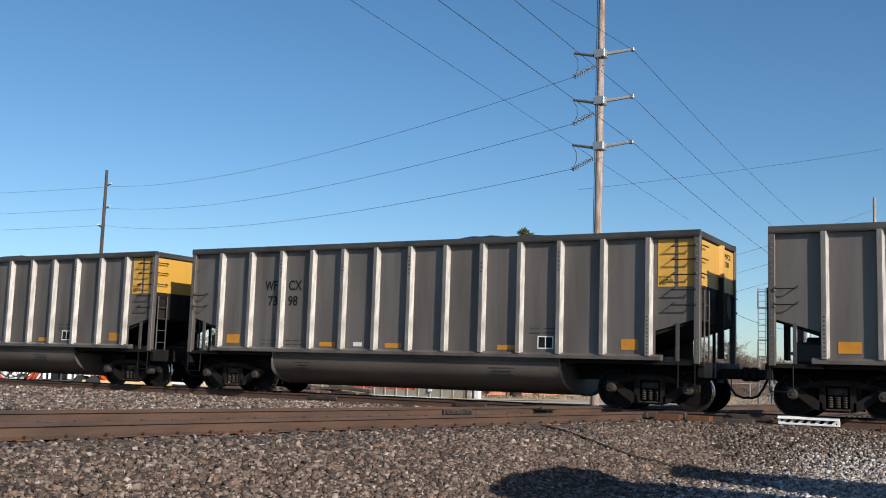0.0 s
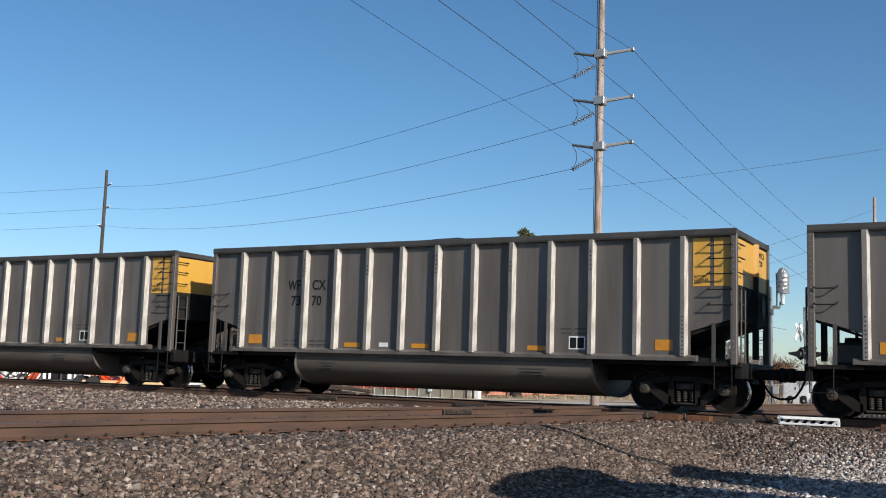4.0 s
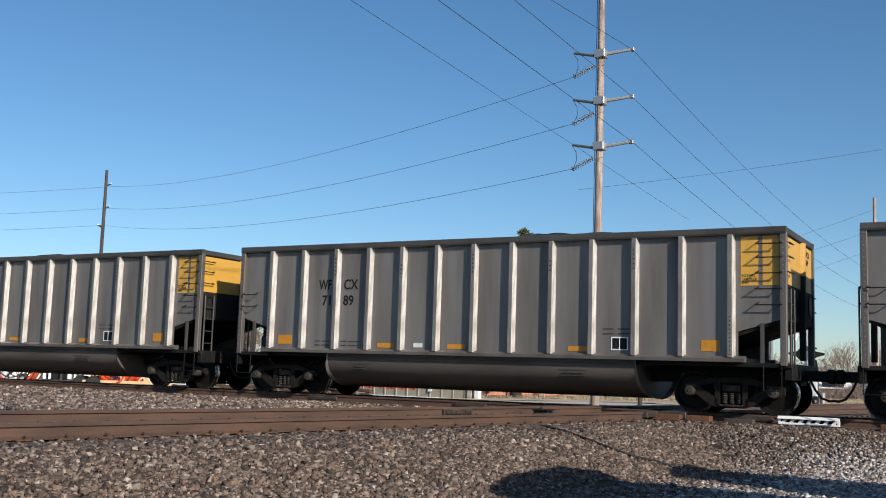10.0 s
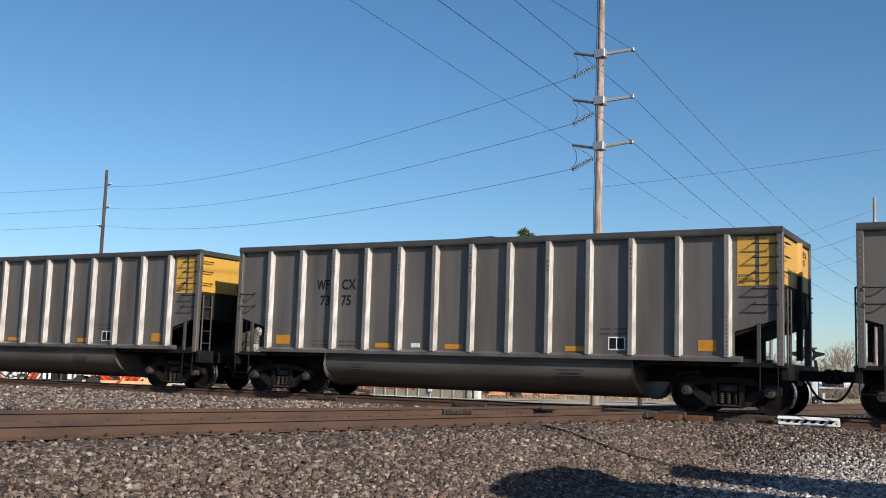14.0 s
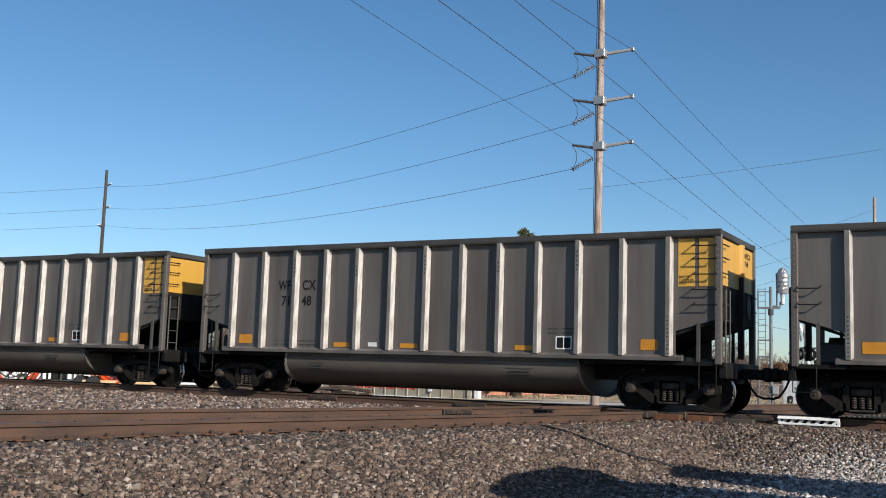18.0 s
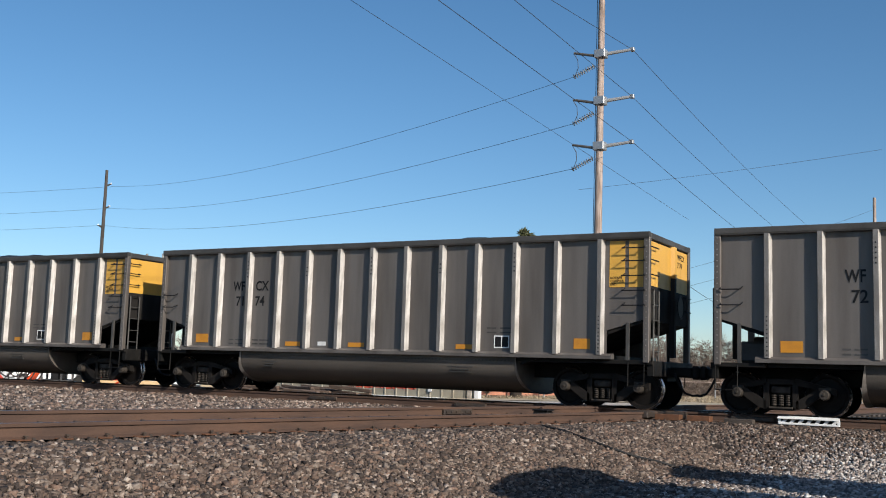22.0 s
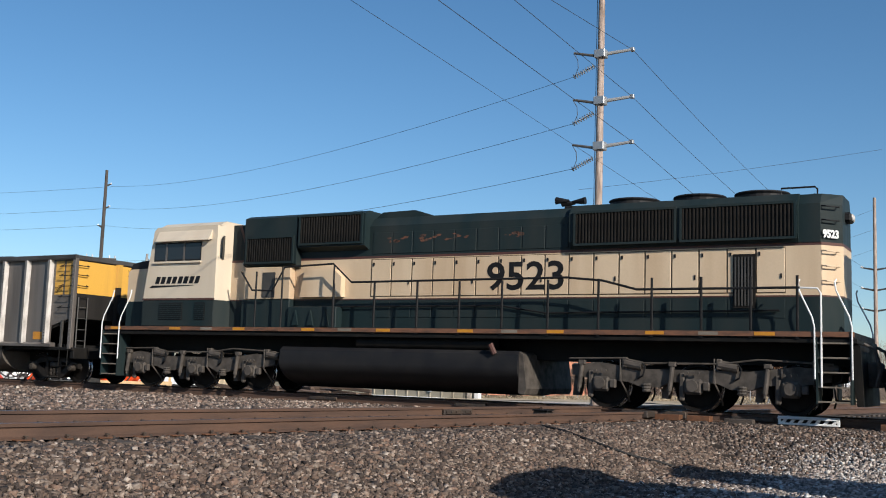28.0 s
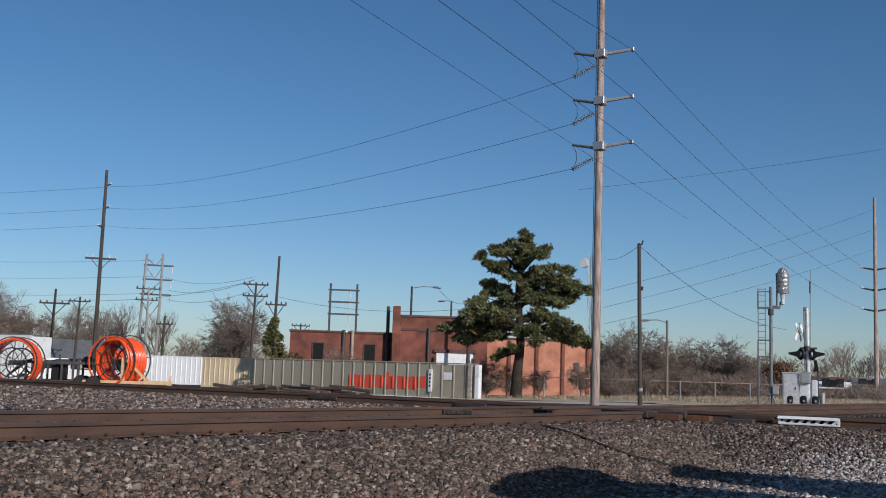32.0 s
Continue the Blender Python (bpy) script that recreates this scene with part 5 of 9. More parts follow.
        part("handrail", Shape().pipe([(9.45, sy * 1.5, 2.52), (9.85, sy * 1.52, 2.50), (9.92, sy * 1.53, 2.40), (9.92, sy * 1.55, 0.6)], 0.020, 6), WHITE, e, "white end handrail")
        part("hood_pipe", Shape().pipe([(-5.0, sy * 1.07, 2.2), (2.4, sy * 1.07, 2.22), (3.6, sy * 1.07, 2.05), (9.0, sy * 1.07, 2.1)], 0.02, 6), INK, e)
    step_well(e, 10.15, 1, GREEN)
    step_well(e, -10.3, -1, GREEN)
    for sx in (-1, 1):
        part("pilot", Shape().prism([(sx * 10.5, 1.5), (sx * 10.62, 1.4), (sx * 10.68, 0.25), (sx * 10.55, 0.25), (sx * 10.45, 1.0)], -1.25, 1.25, "y"), GRIME, e)
        for k in (-1.05, -0.8, 0.8, 1.05):
            part("mu_hose", Shape().pipe([(sx * 10.66, k, 1.45), (sx * 10.85, k, 1.35), (sx * 10.95, k + 0.08, 0.95), (sx * 10.86, k + 0.12, 0.62)], 0.032, 6), TRUCK_DUST, e)
        part("draft_box", Shape().box(min(sx * 10.6, sx * 10.9), max(sx * 10.6, sx * 10.9), -0.35, 0.35, 0.62, 1.12, 0.04), TRUCK_DUST, e)
        part("coupler", Shape().box(min(sx * 10.6, sx * 11.26), max(sx * 10.6, sx * 11.26), -0.14, 0.14, 0.72, 1.0, 0.04), GRIME, e)
        part("air_hose", Shape().pipe([(sx * 10.9, -0.5, 0.9), (sx * 11.02, -0.5, 0.55), (sx * 11.15, -0.45, 0.4), (sx * 11.26, -0.4, 0.38)], 0.03, 6), INK, e)
        engine_truck(e, sx * 7.2, (-2.12, 0.0, 2.05), TRUCK_DUST, "plain")
    # rear face
    part("headlight", Shape().box(10.15, 10.34, -0.22, 0.22, 3.96, 4.16, 0.04), BLACK, e)
    for k in (-0.1, 0.1):
        part("headlight_lens", Shape().lathe([(0.02, 0.02), (0.06, 0.015), (0.075, 0.0), (0.075, -0.05)], (10.35, k, 4.06), "x", 16), ALU_RIB, e)
    for z in (2.7, 3.0, 3.3, 3.92, 4.2):
        part("grab_iron", Shape().pipe([(9.86, -0.99, z), (9.96, -1.05, z - 0.02), (10.18, -0.78, z - 0.02), (10.12, -0.68, z)], 0.016, 5), INK if z > 3.4 else CREAM, e)
    part("roof_grab", Shape().pipe([(9.0, -0.8, 4.47), (9.0, -0.8, 4.62), (9.7, -0.8, 4.62), (9.7, -0.5, 4.62), (9.7, -0.5, 4.47)], 0.02, 6), INK, e)
    part("bell", Shape().lathe([(0.0, 0.2), (0.1, 0.16), (0.13, 0.0)], (9.5, 0.3, 4.47), "z", 12), INK, e)
    horn = Shape().box(3.7, 3.9, -0.25, 0.25, 4.45, 4.60)
    for k in (-0.2, 0.0, 0.2):
        horn.cyl((3.8, k, 4.72), (3.45 if k else 4.15, k, 4.74), 0.03, 8, 0.09)
    part("air_horn", horn, INK, e)
    for sy in (-1, 1):
        n = part("road_number", words("9523", 0.90, INK, bold=0.014, stretch=1.18), INK, e)
        n.matrix_local = pose(1.98, -1.024, 2.60) if sy < 0 else pose(4.05, 1.024, 2.60, 0, 0, 180)
    part("road_number", words("9523", 0.215, WHITE, bold=0.01), WHITE, e).matrix_local = pose(9.87, -1.0, 3.56, 0, 0, 51.8) @ pose(-0.02, -0.045, 0)
    return e


def orange_engine():
    e = thing("diesel_locomotive", "orange, black and yellow diesel locomotive with a wide radiator roof", "locomotive", group="locomotives of the train")
    part("underframe", Shape().box(-10.8, 10.6, -1.48, 1.48, 1.40, 1.56, 0.01).box(-10.4, 10.4, -0.6, 0.6, 0.95, 1.42), GRIME, e)
    for sy in (-1, 1):
        part("side_sill", Shape().box(-10.7, 10.0, min(sy * 1.46, sy * 1.53), max(sy * 1.46, sy * 1.53), 1.56, 1.86), BLACK, e)
        for i in range(11):
            x = -10.3 + i * 1.85
            part("sill_reflector", Shape().box(x, x + 0.55, sy * 1.533 - 0.004, sy * 1.533 + 0.004, 1.64, 1.76), AMBER, e)
            part("sill_plate", Shape().box(x + 0.9, x + 1.15, sy * 1.533 - 0.004, sy * 1.533 + 0.004, 1.66, 1.70), TAN, e)
    part("walkway", Shape().box(-10.7, 10.6, -1.455, 1.455, 1.565, 1.84), BLACK, e)
    H = 1.05
    x0, x1 = -9.4, 6.4
    def band(z0, z1, g=0.0, a=x0, b=x1):
        return Shape().prism([(a, -H - g), (b, -H - g), (b, H + g), (a, H + g)], z0, z1, "z")
    part("hood_band", band(1.86, 2.13), GOLD, e)
    part("hood", band(2.13, 3.49), ORANGE, e, "orange engine hood with doors")
    part("hood_band", band(3.49, 3.78, 0, -3.6), GOLD, e)
    part("hood_band", band(3.49, 3.9, 0, x0, -3.6), ORANGE, e)
    for z in (1.94, 2.04, 3.56, 3.68):
        for sy in (-1, 1):
            part("pinstripe", Shape().box(x0 if z < 3 else -3.5, x1, sy * (H + 0.006) - 0.004, sy * (H + 0.006) + 0.004, z, z + 0.022), BLACK, e)
    part("hood_top", Shape().prism([(-1.05, 3.78), (-1.05, 4.2), (-0.8, 4.42), (0.8, 4.42), (1.05, 4.2), (1.05, 3.78)], -3.7, 6.4, "x"), BLACK, e, "black hood top")
    part("intake_housing", Shape().prism([(-1.08, 3.78), (-1.08, 4.35), (-0.9, 4.50), (0.9, 4.50), (1.08, 4.35), (1.08, 3.78)], 0.35, 6.1, "x"), BLACK, e)
    for a, b, c, d, n in ((0.6, 1.75, 3.85, 4.30, 14), (3.55, 4.2, 3.90, 4.36, 6), (4.35, 4.95, 4.2, 4.4, 6)):
        slatted(e, "intake_grille", a, b, c, d, 1.085, n, GRIME if n == 14 else ALU_DARK, BLACK, 0.03)
    # overhanging radiator roof
    wing = Shape().prism([(-1.08, 3.55), (-1.55, 3.92), (-1.57, 4.38), (-1.45, 4.45), (1.45, 4.45), (1.57, 4.38), (1.55, 3.92), (1.08, 3.55)], -9.9, -3.6, "x")
    part("radiator_roof", wing, BLACK, e, "black overhanging radiator roof")
    part("radiator_top", Shape().prism([(-6.3, 4.45), (-5.9, 4.58), (-4.0, 4.60), (-3.4, 4.42)], -1.4, 1.4, "y"), BLACK, e)
    for sy in (-1, 1):
        for a, b in ((-9.2, -7.7), (-7.55, -6.0), (-5.2, -3.9)):
            part("radiator_screen", Shape().prism([(sy * 1.09, 3.42), (sy * 1.12, 3.42), (sy * 1.46, 3.82), (sy * 1.46, 3.86)], a, b, "x"), GRIME, e)
        for x in (-7.62, -5.95, -5.2):
            part("roof_brace", Shape().prism([(sy * 1.05, 3.30), (sy * 1.12, 3.36), (sy * 1.36, 3.76), (sy * 1.36, 3.84), (sy * 1.05, 3.6)], x - 0.05, x + 0.05, "x"), ORANGE, e)
        for x, w, z0, z1 in ((-8.92, 0.36, 2.0, 3.1), (-8.35, 0.3, 2.15, 3.0), (-7.85, 0.34, 2.1, 3.1), (-7.25, 0.55, 2.0, 3.1), (-6.05, 0.55, 2.0, 3.1), (-5.2, 1.05, 2.2, 3.42)):
            g = part("vent_door", Shape().box(x, x + w, min(sy * 1.052, sy * 1.075), max(sy * 1.052, sy * 1.075), z0, z1, 0.006), VENT, e, "dark brown vent door")
        part("door_gap", Shape().box(-3.04, 6.25, sy * 1.0515 - 0.0005, sy * 1.0515 + 0.0005, 2.15, 3.47), SEAM, e)
        for x in np.arange(-3.0, 5.2, 0.66):
            part("hood_door", Shape().box(x, x + 0.62, min(sy * 1.052, sy * 1.066), max(sy * 1.052, sy * 1.066), 2.16, 3.46, 0.006), ORANGE, e)
            part("latch", Shape().box(x + 0.54, x + 0.57, min(sy * 1.066, sy * 1.085), max(sy * 1.066, sy * 1.085), 2.5, 2.6), INK, e)
            part("hinge", Shape().box(x + 0.01, x + 0.05, min(sy * 1.066, sy * 1.085), max(sy * 1.066, sy * 1.085), 3.25, 3.36), INK, e)
        emblem(e, -3.4, sy * 1.075, 2.84, 4.75, 0.42, BLACK)
        part("walkway_box", Shape().box(2.1, 6.2, min(sy * 1.06, sy * 1.3), max(sy * 1.06, sy * 1.3), 1.86, 2.14, 0.01), GOLD, e)
        part("walkway_box_top", Shape().box(2.1, 6.2, min(sy * 1.06, sy * 1.31), max(sy * 1.06, sy * 1.31), 2.14, 2.48, 0.02), ORANGE, e)
        for z in (1.94, 2.04):
            part("pinstripe", Shape().box(2.1, 6.2, sy * 1.303 - 0.003, sy * 1.303 + 0.003, z, z + 0.022), BLACK, e)
        for x in (3.6, 4.95):
            for i in range(5):
                part("vent_slat", Shape().box(x, x + 0.5, min(sy * 1.30, sy * 1.325), max(sy * 1.30, sy * 1.325), 2.14 + i * 0.06, 2.165 + i * 0.06), ORANGE, e)
    part("exhaust_duct", Shape().box(-2.95, -1.6, -0.4, 0.4, 4.42, 4.60, 0.03), ALU, e)
    horn = Shape().box(-0.85, -0.35, -0.2, 0.2, 4.40, 4.58)
    for k in (-0.15, 0.05, 0.2):
        horn.cyl((-0.6, k, 4.68), (-0.05 if k < 0.1 else -1.1, k, 4.70), 0.04, 8, 0.12)
    part("air_horn", horn, INK, e)
    # cab and nose: both come to a shallow point on the centre line
    part("cab", Shape().prism([(6.35, 1.86), (8.65, 1.86), (8.65, 3.73), (8.62, 4.48), (6.35, 4.48)], -1.5, 1.5, "y"), ORANGE, e, "orange cab")
    ring = [(8.65, -1.5, 3.73), (8.96, 0.0, 3.80), (8.65, 1.5, 3.73), (8.62, 1.5, 4.48), (8.93, 0.0, 4.60), (8.62, -1.5, 4.48), (6.5, 0, 4.60)]
    part("cab_front", Shape().add(ring[:6] + [(8.4, 0, 3.7), (8.4, 0, 4.4)], [(0, 1, 4, 5), (1, 2, 3, 4), (5, 4, 7), (4, 3, 7), (1, 0, 6), (2, 1, 6)]), ORANGE, e)
    roof = Shape().add([(6.3, -1.53, 4.46), (8.66, -1.53, 4.46), (8.97, 0.0, 4.585), (8.66, 1.53, 4.46), (6.3, 1.53, 4.46), (6.3, 0, 4.6), (6.4, -1.1, 4.60), (8.5, -1.1, 4.60), (8.75, 0.0, 4.68), (8.5, 1.1, 4.60), (6.4, 1.1, 4.60), (6.4, 0, 4.68)],
                       [(0, 1, 7, 6), (1, 2, 8, 7), (2, 3, 9, 8), (3, 4, 10, 9), (6, 7, 8, 11), (11, 8, 9, 10), (0, 6, 11, 5), (5, 11, 10, 4), (0, 5, 2, 1), (5, 4, 3, 2)])
    part("cab_roof", roof, BLACK, e, "dark cab roof")
    part("roof_edge", Shape().add([(8.55, -1.535, 4.44), (8.70, -1.535, 4.44), (9.01, 0, 4.56), (8.70, 1.535, 4.44), (8.55, 1.535, 4.44), (8.55, -1.535, 4.50), (8.70, -1.535, 4.50), (9.01, 0, 4.62), (8.70, 1.535, 4.50), (8.55, 1.535, 4.50), (8.6, 0, 4.50), (8.6, 0, 4.60)],
                                  [(0, 1, 6, 5), (1, 2, 7, 6), (2, 3, 8, 7), (3, 4, 9, 8), (5, 6, 7, 11), (11, 7, 8, 9), (0, 10, 2, 1), (10, 4, 3, 2)]), ORANGE, e)

    def facet(a, b, c, d, outline, out, name, material, label=""):
        """A thin plate on the slanted face a-b-c-d; the outline is in parts of its width and height."""
        a, b, c, d = Vector(a), Vector(b), Vector(c), Vector(d)
        n = (b - a).cross(d - a).normalized()
        if n.x < 0:
            n = -n
        pts = [a.lerp(b, u).lerp(d.lerp(c, u), v) for u, v in outline]
        k = len(pts)
        return part(name, Shape().add([p + n * 0.001 for p in pts] + [p + n * out for p in pts], [tuple(range(k)), tuple(range(k, 2 * k))] + [(i, (i + 1) % k, k + (i + 1) % k, k + i) for i in range(k)]), material, e, label)

    def soft(u0, u1, v0, v1, r=0.06):
        """Rectangle with cut corners."""
        return [(u0 + r, v0), (u1 - r, v0), (u1, v0 + 2 * r), (u1, v1 - 2 * r), (u1 - r, v1), (u0 + r, v1), (u0, v1 - 2 * r), (u0, v0 + 2 * r)]

    tip, low = 10.43, 1.86
    for sy in (-1, 1):
        q = ((8.65, sy * 1.5, 3.73), (8.96, 0, 3.80), (8.93, 0, 4.60), (8.62, sy * 1.5, 4.48))
        facet(*q, soft(0.06, 0.95, 0.03, 0.68), 0.012, "windshield_frame", INK)
        facet(*q, soft(0.085, 0.925, 0.07, 0.64), 0.02, "windshield", SMOKED, "dark windshield pane")
        facet(*q, [(0.45, 0.05), (0.47, 0.05), (0.56, 0.45), (0.545, 0.45)], 0.035, "wiper", ALU_DARK)
        facet(*q, [(0.10, 0.72), (0.94, 0.72), (0.94, 0.77), (0.10, 0.77)], 0.10, "visor", ORANGE)
        side = Shape().prism([(8.65, low), (9.85, low), (9.85, 3.34), (8.65, 3.73)], min(sy * 1.5, sy * 1.46), max(sy * 1.5, sy * 1.46), "y")
        part("nose_side", side, ORANGE, e)
        f = ((9.85, sy * 1.5, low), (tip, 0, low), (tip, 0, 3.67), (9.85, sy * 1.5, 3.34))
        facet(*f, [(0, 0), (1, 0), (1, 1), (0, 1)], 0.01, "nose_front", ORANGE, "orange angled nose front")
        facet(*f, [(0.0, 0.0), (1.0, 0.0), (1.0, 0.03), (0.75, 0.05), (0.4, 0.10), (0.0, 0.17)], 0.016, "nose_band", BLACK)
        facet(*f, [(0.0, 0.17), (0.4, 0.10), (0.75, 0.05), (1.0, 0.03), (1.0, 0.06), (0.75, 0.09), (0.4, 0.155), (0.0, 0.24)], 0.018, "nose_band", GOLD)
        for u in (0.20, 0.58):
            for u0, u1, v0, v1 in ((0.0, 0.12, 0.600, 0.740), (0.17, 0.29, 0.600, 0.740)):
                facet(*f, [(u + u0, v0), (u + u1, v0), (u + u1 + 0.07, v1), (u + u0 + 0.07, v1)], 0.018, "nose_emblem", BLACK)
        facet(*f, [(0.07, 0.475), (0.96, 0.465), (0.98, 0.50), (0.15, 0.535)], 0.018, "nose_emblem", BLACK)
        facet(*f, soft(0.62, 0.84, 0.20, 0.36, 0.03), 0.02, "hatch", ORANGE)
        part("nose_grab", Shape().pipe([(9.85 + 0.58 * u, sy * 1.5 * (1 - u), z) for u, z in ((0.60, 3.27), (0.605, 3.2), (0.66, 3.18), (0.80, 3.19), (0.82, 3.24))], 0.018, 6), ORANGE, e)
        part("nose_grab", Shape().pipe([(9.87 + 0.58 * u, sy * 1.52 * (1 - u), z) for u, z in ((0.55, 2.42), (0.56, 2.36), (0.78, 2.36), (0.80, 2.42))], 0.018, 6), ORANGE, e)
        if sy < 0:
            facet(*f, soft(0.84, 0.99, 0.66, 0.96, 0.02), 0.03, "headlight_housing", ALU_DARK)
            n = Vector((1.5, -0.58, 0)).normalized()
            for z in (3.40, 3.20):
                c = Vector((9.85 + 0.58 * 0.92, -1.5 * 0.08, z))
                part("headlight", Shape().cyl(tuple(c), tuple(c + n * 0.06), 0.095, 14), ALU_DARK, e)
                part("headlight_lens", Shape().cyl(tuple(c + n * 0.055), tuple(c + n * 0.07), 0.048, 14), LAMP, e, "lit headlight")
        else:
            facet(*f, soft(0.72, 0.88, 0.62, 0.80, 0.04), 0.02, "door_window", SMOKED)
    part("nose_floor", Shape().prism([(8.65, -1.45), (9.83, -1.46), (tip - 0.02, 0), (9.83, 1.46), (8.65, 1.45)], low + 0.002, 1.95, "z"), BLACK, e)
    top = [(8.63, -1.5, 3.735), (9.85, -1.5, 3.34), (tip, 0, 3.67), (9.85, 1.5, 3.34), (8.63, 1.5, 3.735), (8.94, 0, 3.805)]
    nt = Shape().add([(x, y * 0.97, z + 0.006) for x, y, z in top] + [(x, y * 0.97, z - 0.03) for x, y, z in top], [(0, 1, 2, 5), (5, 2, 3, 4), (6, 11, 8, 7), (11, 10, 9, 8)] + [(i, i + 1, i + 7, i + 6) for i in range(4)])
    part("nose_top", nt, BLACK, e, "black anti-glare nose top")
    part("nose_rim", Shape().pipe([(8.66, -1.485, 3.72), (9.85, -1.485, 3.335), (tip - 0.005, 0, 3.665), (9.85, 1.485, 3.335), (8.66, 1.485, 3.72)], 0.02, 6), ORANGE, e)
    for sy in (-1, 1):
        part("window_recess", Shape().box(6.50, 8.34, min(sy * 1.502, sy * 1.508), max(sy * 1.502, sy * 1.508), 3.46, 4.26), INK, e)
        for a, b in ((6.53, 6.86), (7.02, 7.34), (7.38, 7.74), (7.90, 8.28)):
            part("window_pane", Shape().box(a, b, min(sy * 1.508, sy * 1.514), max(sy * 1.508, sy * 1.514), 3.50, 4.22), SMOKED, e)
        for x, m in ((6.94, WHITE), (7.36, ALU), (7.82, ALU_FACE), (8.31, WHITE)):
            part("window_post", Shape().box(x - 0.035, x + 0.035, min(sy * 1.508, sy * 1.53), max(sy * 1.508, sy * 1.53), 3.46, 4.16 if m is not ALU else 3.95), m, e)
        shade = [(6.72, sy * 1.505, 4.30), (8.14, sy * 1.505, 4.30), (7.92, sy * 1.74, 3.93), (6.94, sy * 1.74, 3.93)]
        part("sunshade", Shape().add(shade + [(x, y, z - 0.025) for x, y, z in shade], [(0, 1, 2, 3), (7, 6, 5, 4), (0, 4, 5, 1), (1, 5, 6, 2), (2, 6, 7, 3), (3, 7, 4, 0)]), ORANGE, e)
        part("mirror", Shape().box(7.28, 7.36, min(sy * 1.52, sy * 1.66), max(sy * 1.52, sy * 1.66), 3.42, 3.75, 0.02), ALU, e)
        part("road_number", words("6224", 0.72, BLACK, bold=0.0, stretch=1.08), BLACK, e).matrix_local = pose(6.95, -1.506, 2.72) if sy < 0 else pose(8.4, 1.506, 2.72, 0, 0, 180)
        part("cab_band", Shape().box(6.35, 9.84, min(sy * 1.501, sy * 1.506), max(sy * 1.501, sy * 1.506), 1.88, 2.18), GOLD, e)
        for z in (1.94, 2.04):
            part("pinstripe", Shape().box(6.35, 9.8, sy * 1.509 - 0.003, sy * 1.509 + 0.003, z + 0.02, z + 0.042), BLACK, e)
        for x in (6.55, 7.95):
            d = part("cab_vent", Shape().box(x, x + 1.2, min(sy * 1.51, sy * 1.54), max(sy * 1.51, sy * 1.54), 1.86, 2.5, 0.008), ORANGE, e)
            for i in range(9):
                part("slat", Shape().box(x + 0.15, x + 1.05, min(sy * 1.54, sy * 1.552), max(sy * 1.54, sy * 1.552), 1.98 + i * 0.055, 2.01 + i * 0.055), GOLD if i < 4 else ORANGE, d)
            part("vent_band", Shape().box(x + 0.01, x + 1.19, min(sy * 1.54, sy * 1.544), max(sy * 1.54, sy * 1.544), 1.89, 2.17), GOLD, d)
        part("wall_plate", Shape().box(9.0, 9.3, min(sy * 1.51, sy * 1.516), max(sy * 1.51, sy * 1.516), 1.9, 2.12), ALU, e)
    for sy in (-1, 1):
        nb = part("number_box", Shape().box(-0.34, 0.34, -0.03, 0.12, 0.0, 0.26, 0.03), INK, e)
        nb.matrix_local = pose(8.84, sy * 0.72, 4.40, 0, 0, 78 if sy < 0 else 102)
    part("road_number", words("6224", 0.235, WHITE, bold=0.008, stretch=1.05), WHITE, e).matrix_local = pose(8.84, -0.72, 4.40, 0, 0, 78) @ pose(-0.29, -0.036, 0.05)
    part("antenna_dome", Shape().lathe([(0.02, 0.14), (0.12, 0.12), (0.2, 0.05), (0.21, 0.0)], (8.2, -0.5, 4.60), "z", 14), ALU_DARK, e, smooth=True)
    for sy in (-1, 1):
        part("ditch_light", Shape().box(10.62, 10.85, sy * 0.62 - 0.13, sy * 0.62 + 0.13, 1.9, 2.16, 0.04), TRUCK_DUST, e)
        part("ditch_lens", Shape().cyl((10.85, sy * 0.62, 2.03), (10.86, sy * 0.62, 2.03), 0.055, 14), LAMP, e, "lit ditch light")
        posts = [-9.9, -8.3, -6.7, -4.0, -2.4, -0.8, 0.75, 2.15, 3.0, 4.5]
        rail_run(e, posts[:-2], 1.86, 2.74, sy * 1.48, [(-10.4, sy * 1.48, 2.72), (1.0, sy * 1.48, 2.76), (1.6, sy * 1.48, 3.45), (5.9, sy * 1.48, 3.55), (6.3, sy * 1.48, 3.5)])
        for x in (2.15, 3.4, 4.9):
            part("stanchion", Shape().cyl((x, sy * 1.49, 1.8), (x, sy * 1.49, 3.5), 0.028, 7), INK, e)
        part("handrail", Shape().pipe([(0.4, sy * 1.30, 2.1), (1.0, sy * 1.4, 2.7)], 0.03, 6), INK, e)
        # tank with a notch for the reservoirs
        part("air_reservoir", Shape().lathe([(0.02, -0.02), (0.17, 0.0), (0.26, 0.08), (0.29, 0.2), (0.29, 2.0), (0.26, 2.12), (0.17, 2.2), (0.02, 2.22)], (-2.5, sy * 1.15, 1.0), "x", 18), TAN_TANK, e, smooth=True)
        part("air_reservoir", Shape().lathe([(0.02, -0.02), (0.17, 0.0), (0.26, 0.08), (0.29, 0.2), (0.29, 2.0), (0.26, 2.12), (0.17, 2.2), (0.02, 2.22)], (-0.1, sy * 1.15, 1.0), "x", 18), TAN_TANK, e, smooth=True)
        for x in (-2.15, -0.85, 0.4, 1.75):
            part("reservoir_strap", Shape().box(x - 0.06, x + 0.06, min(sy * 1.0, sy * 1.48), max(sy * 1.0, sy * 1.48), 0.66, 0.78, 0.01), TAN, e)
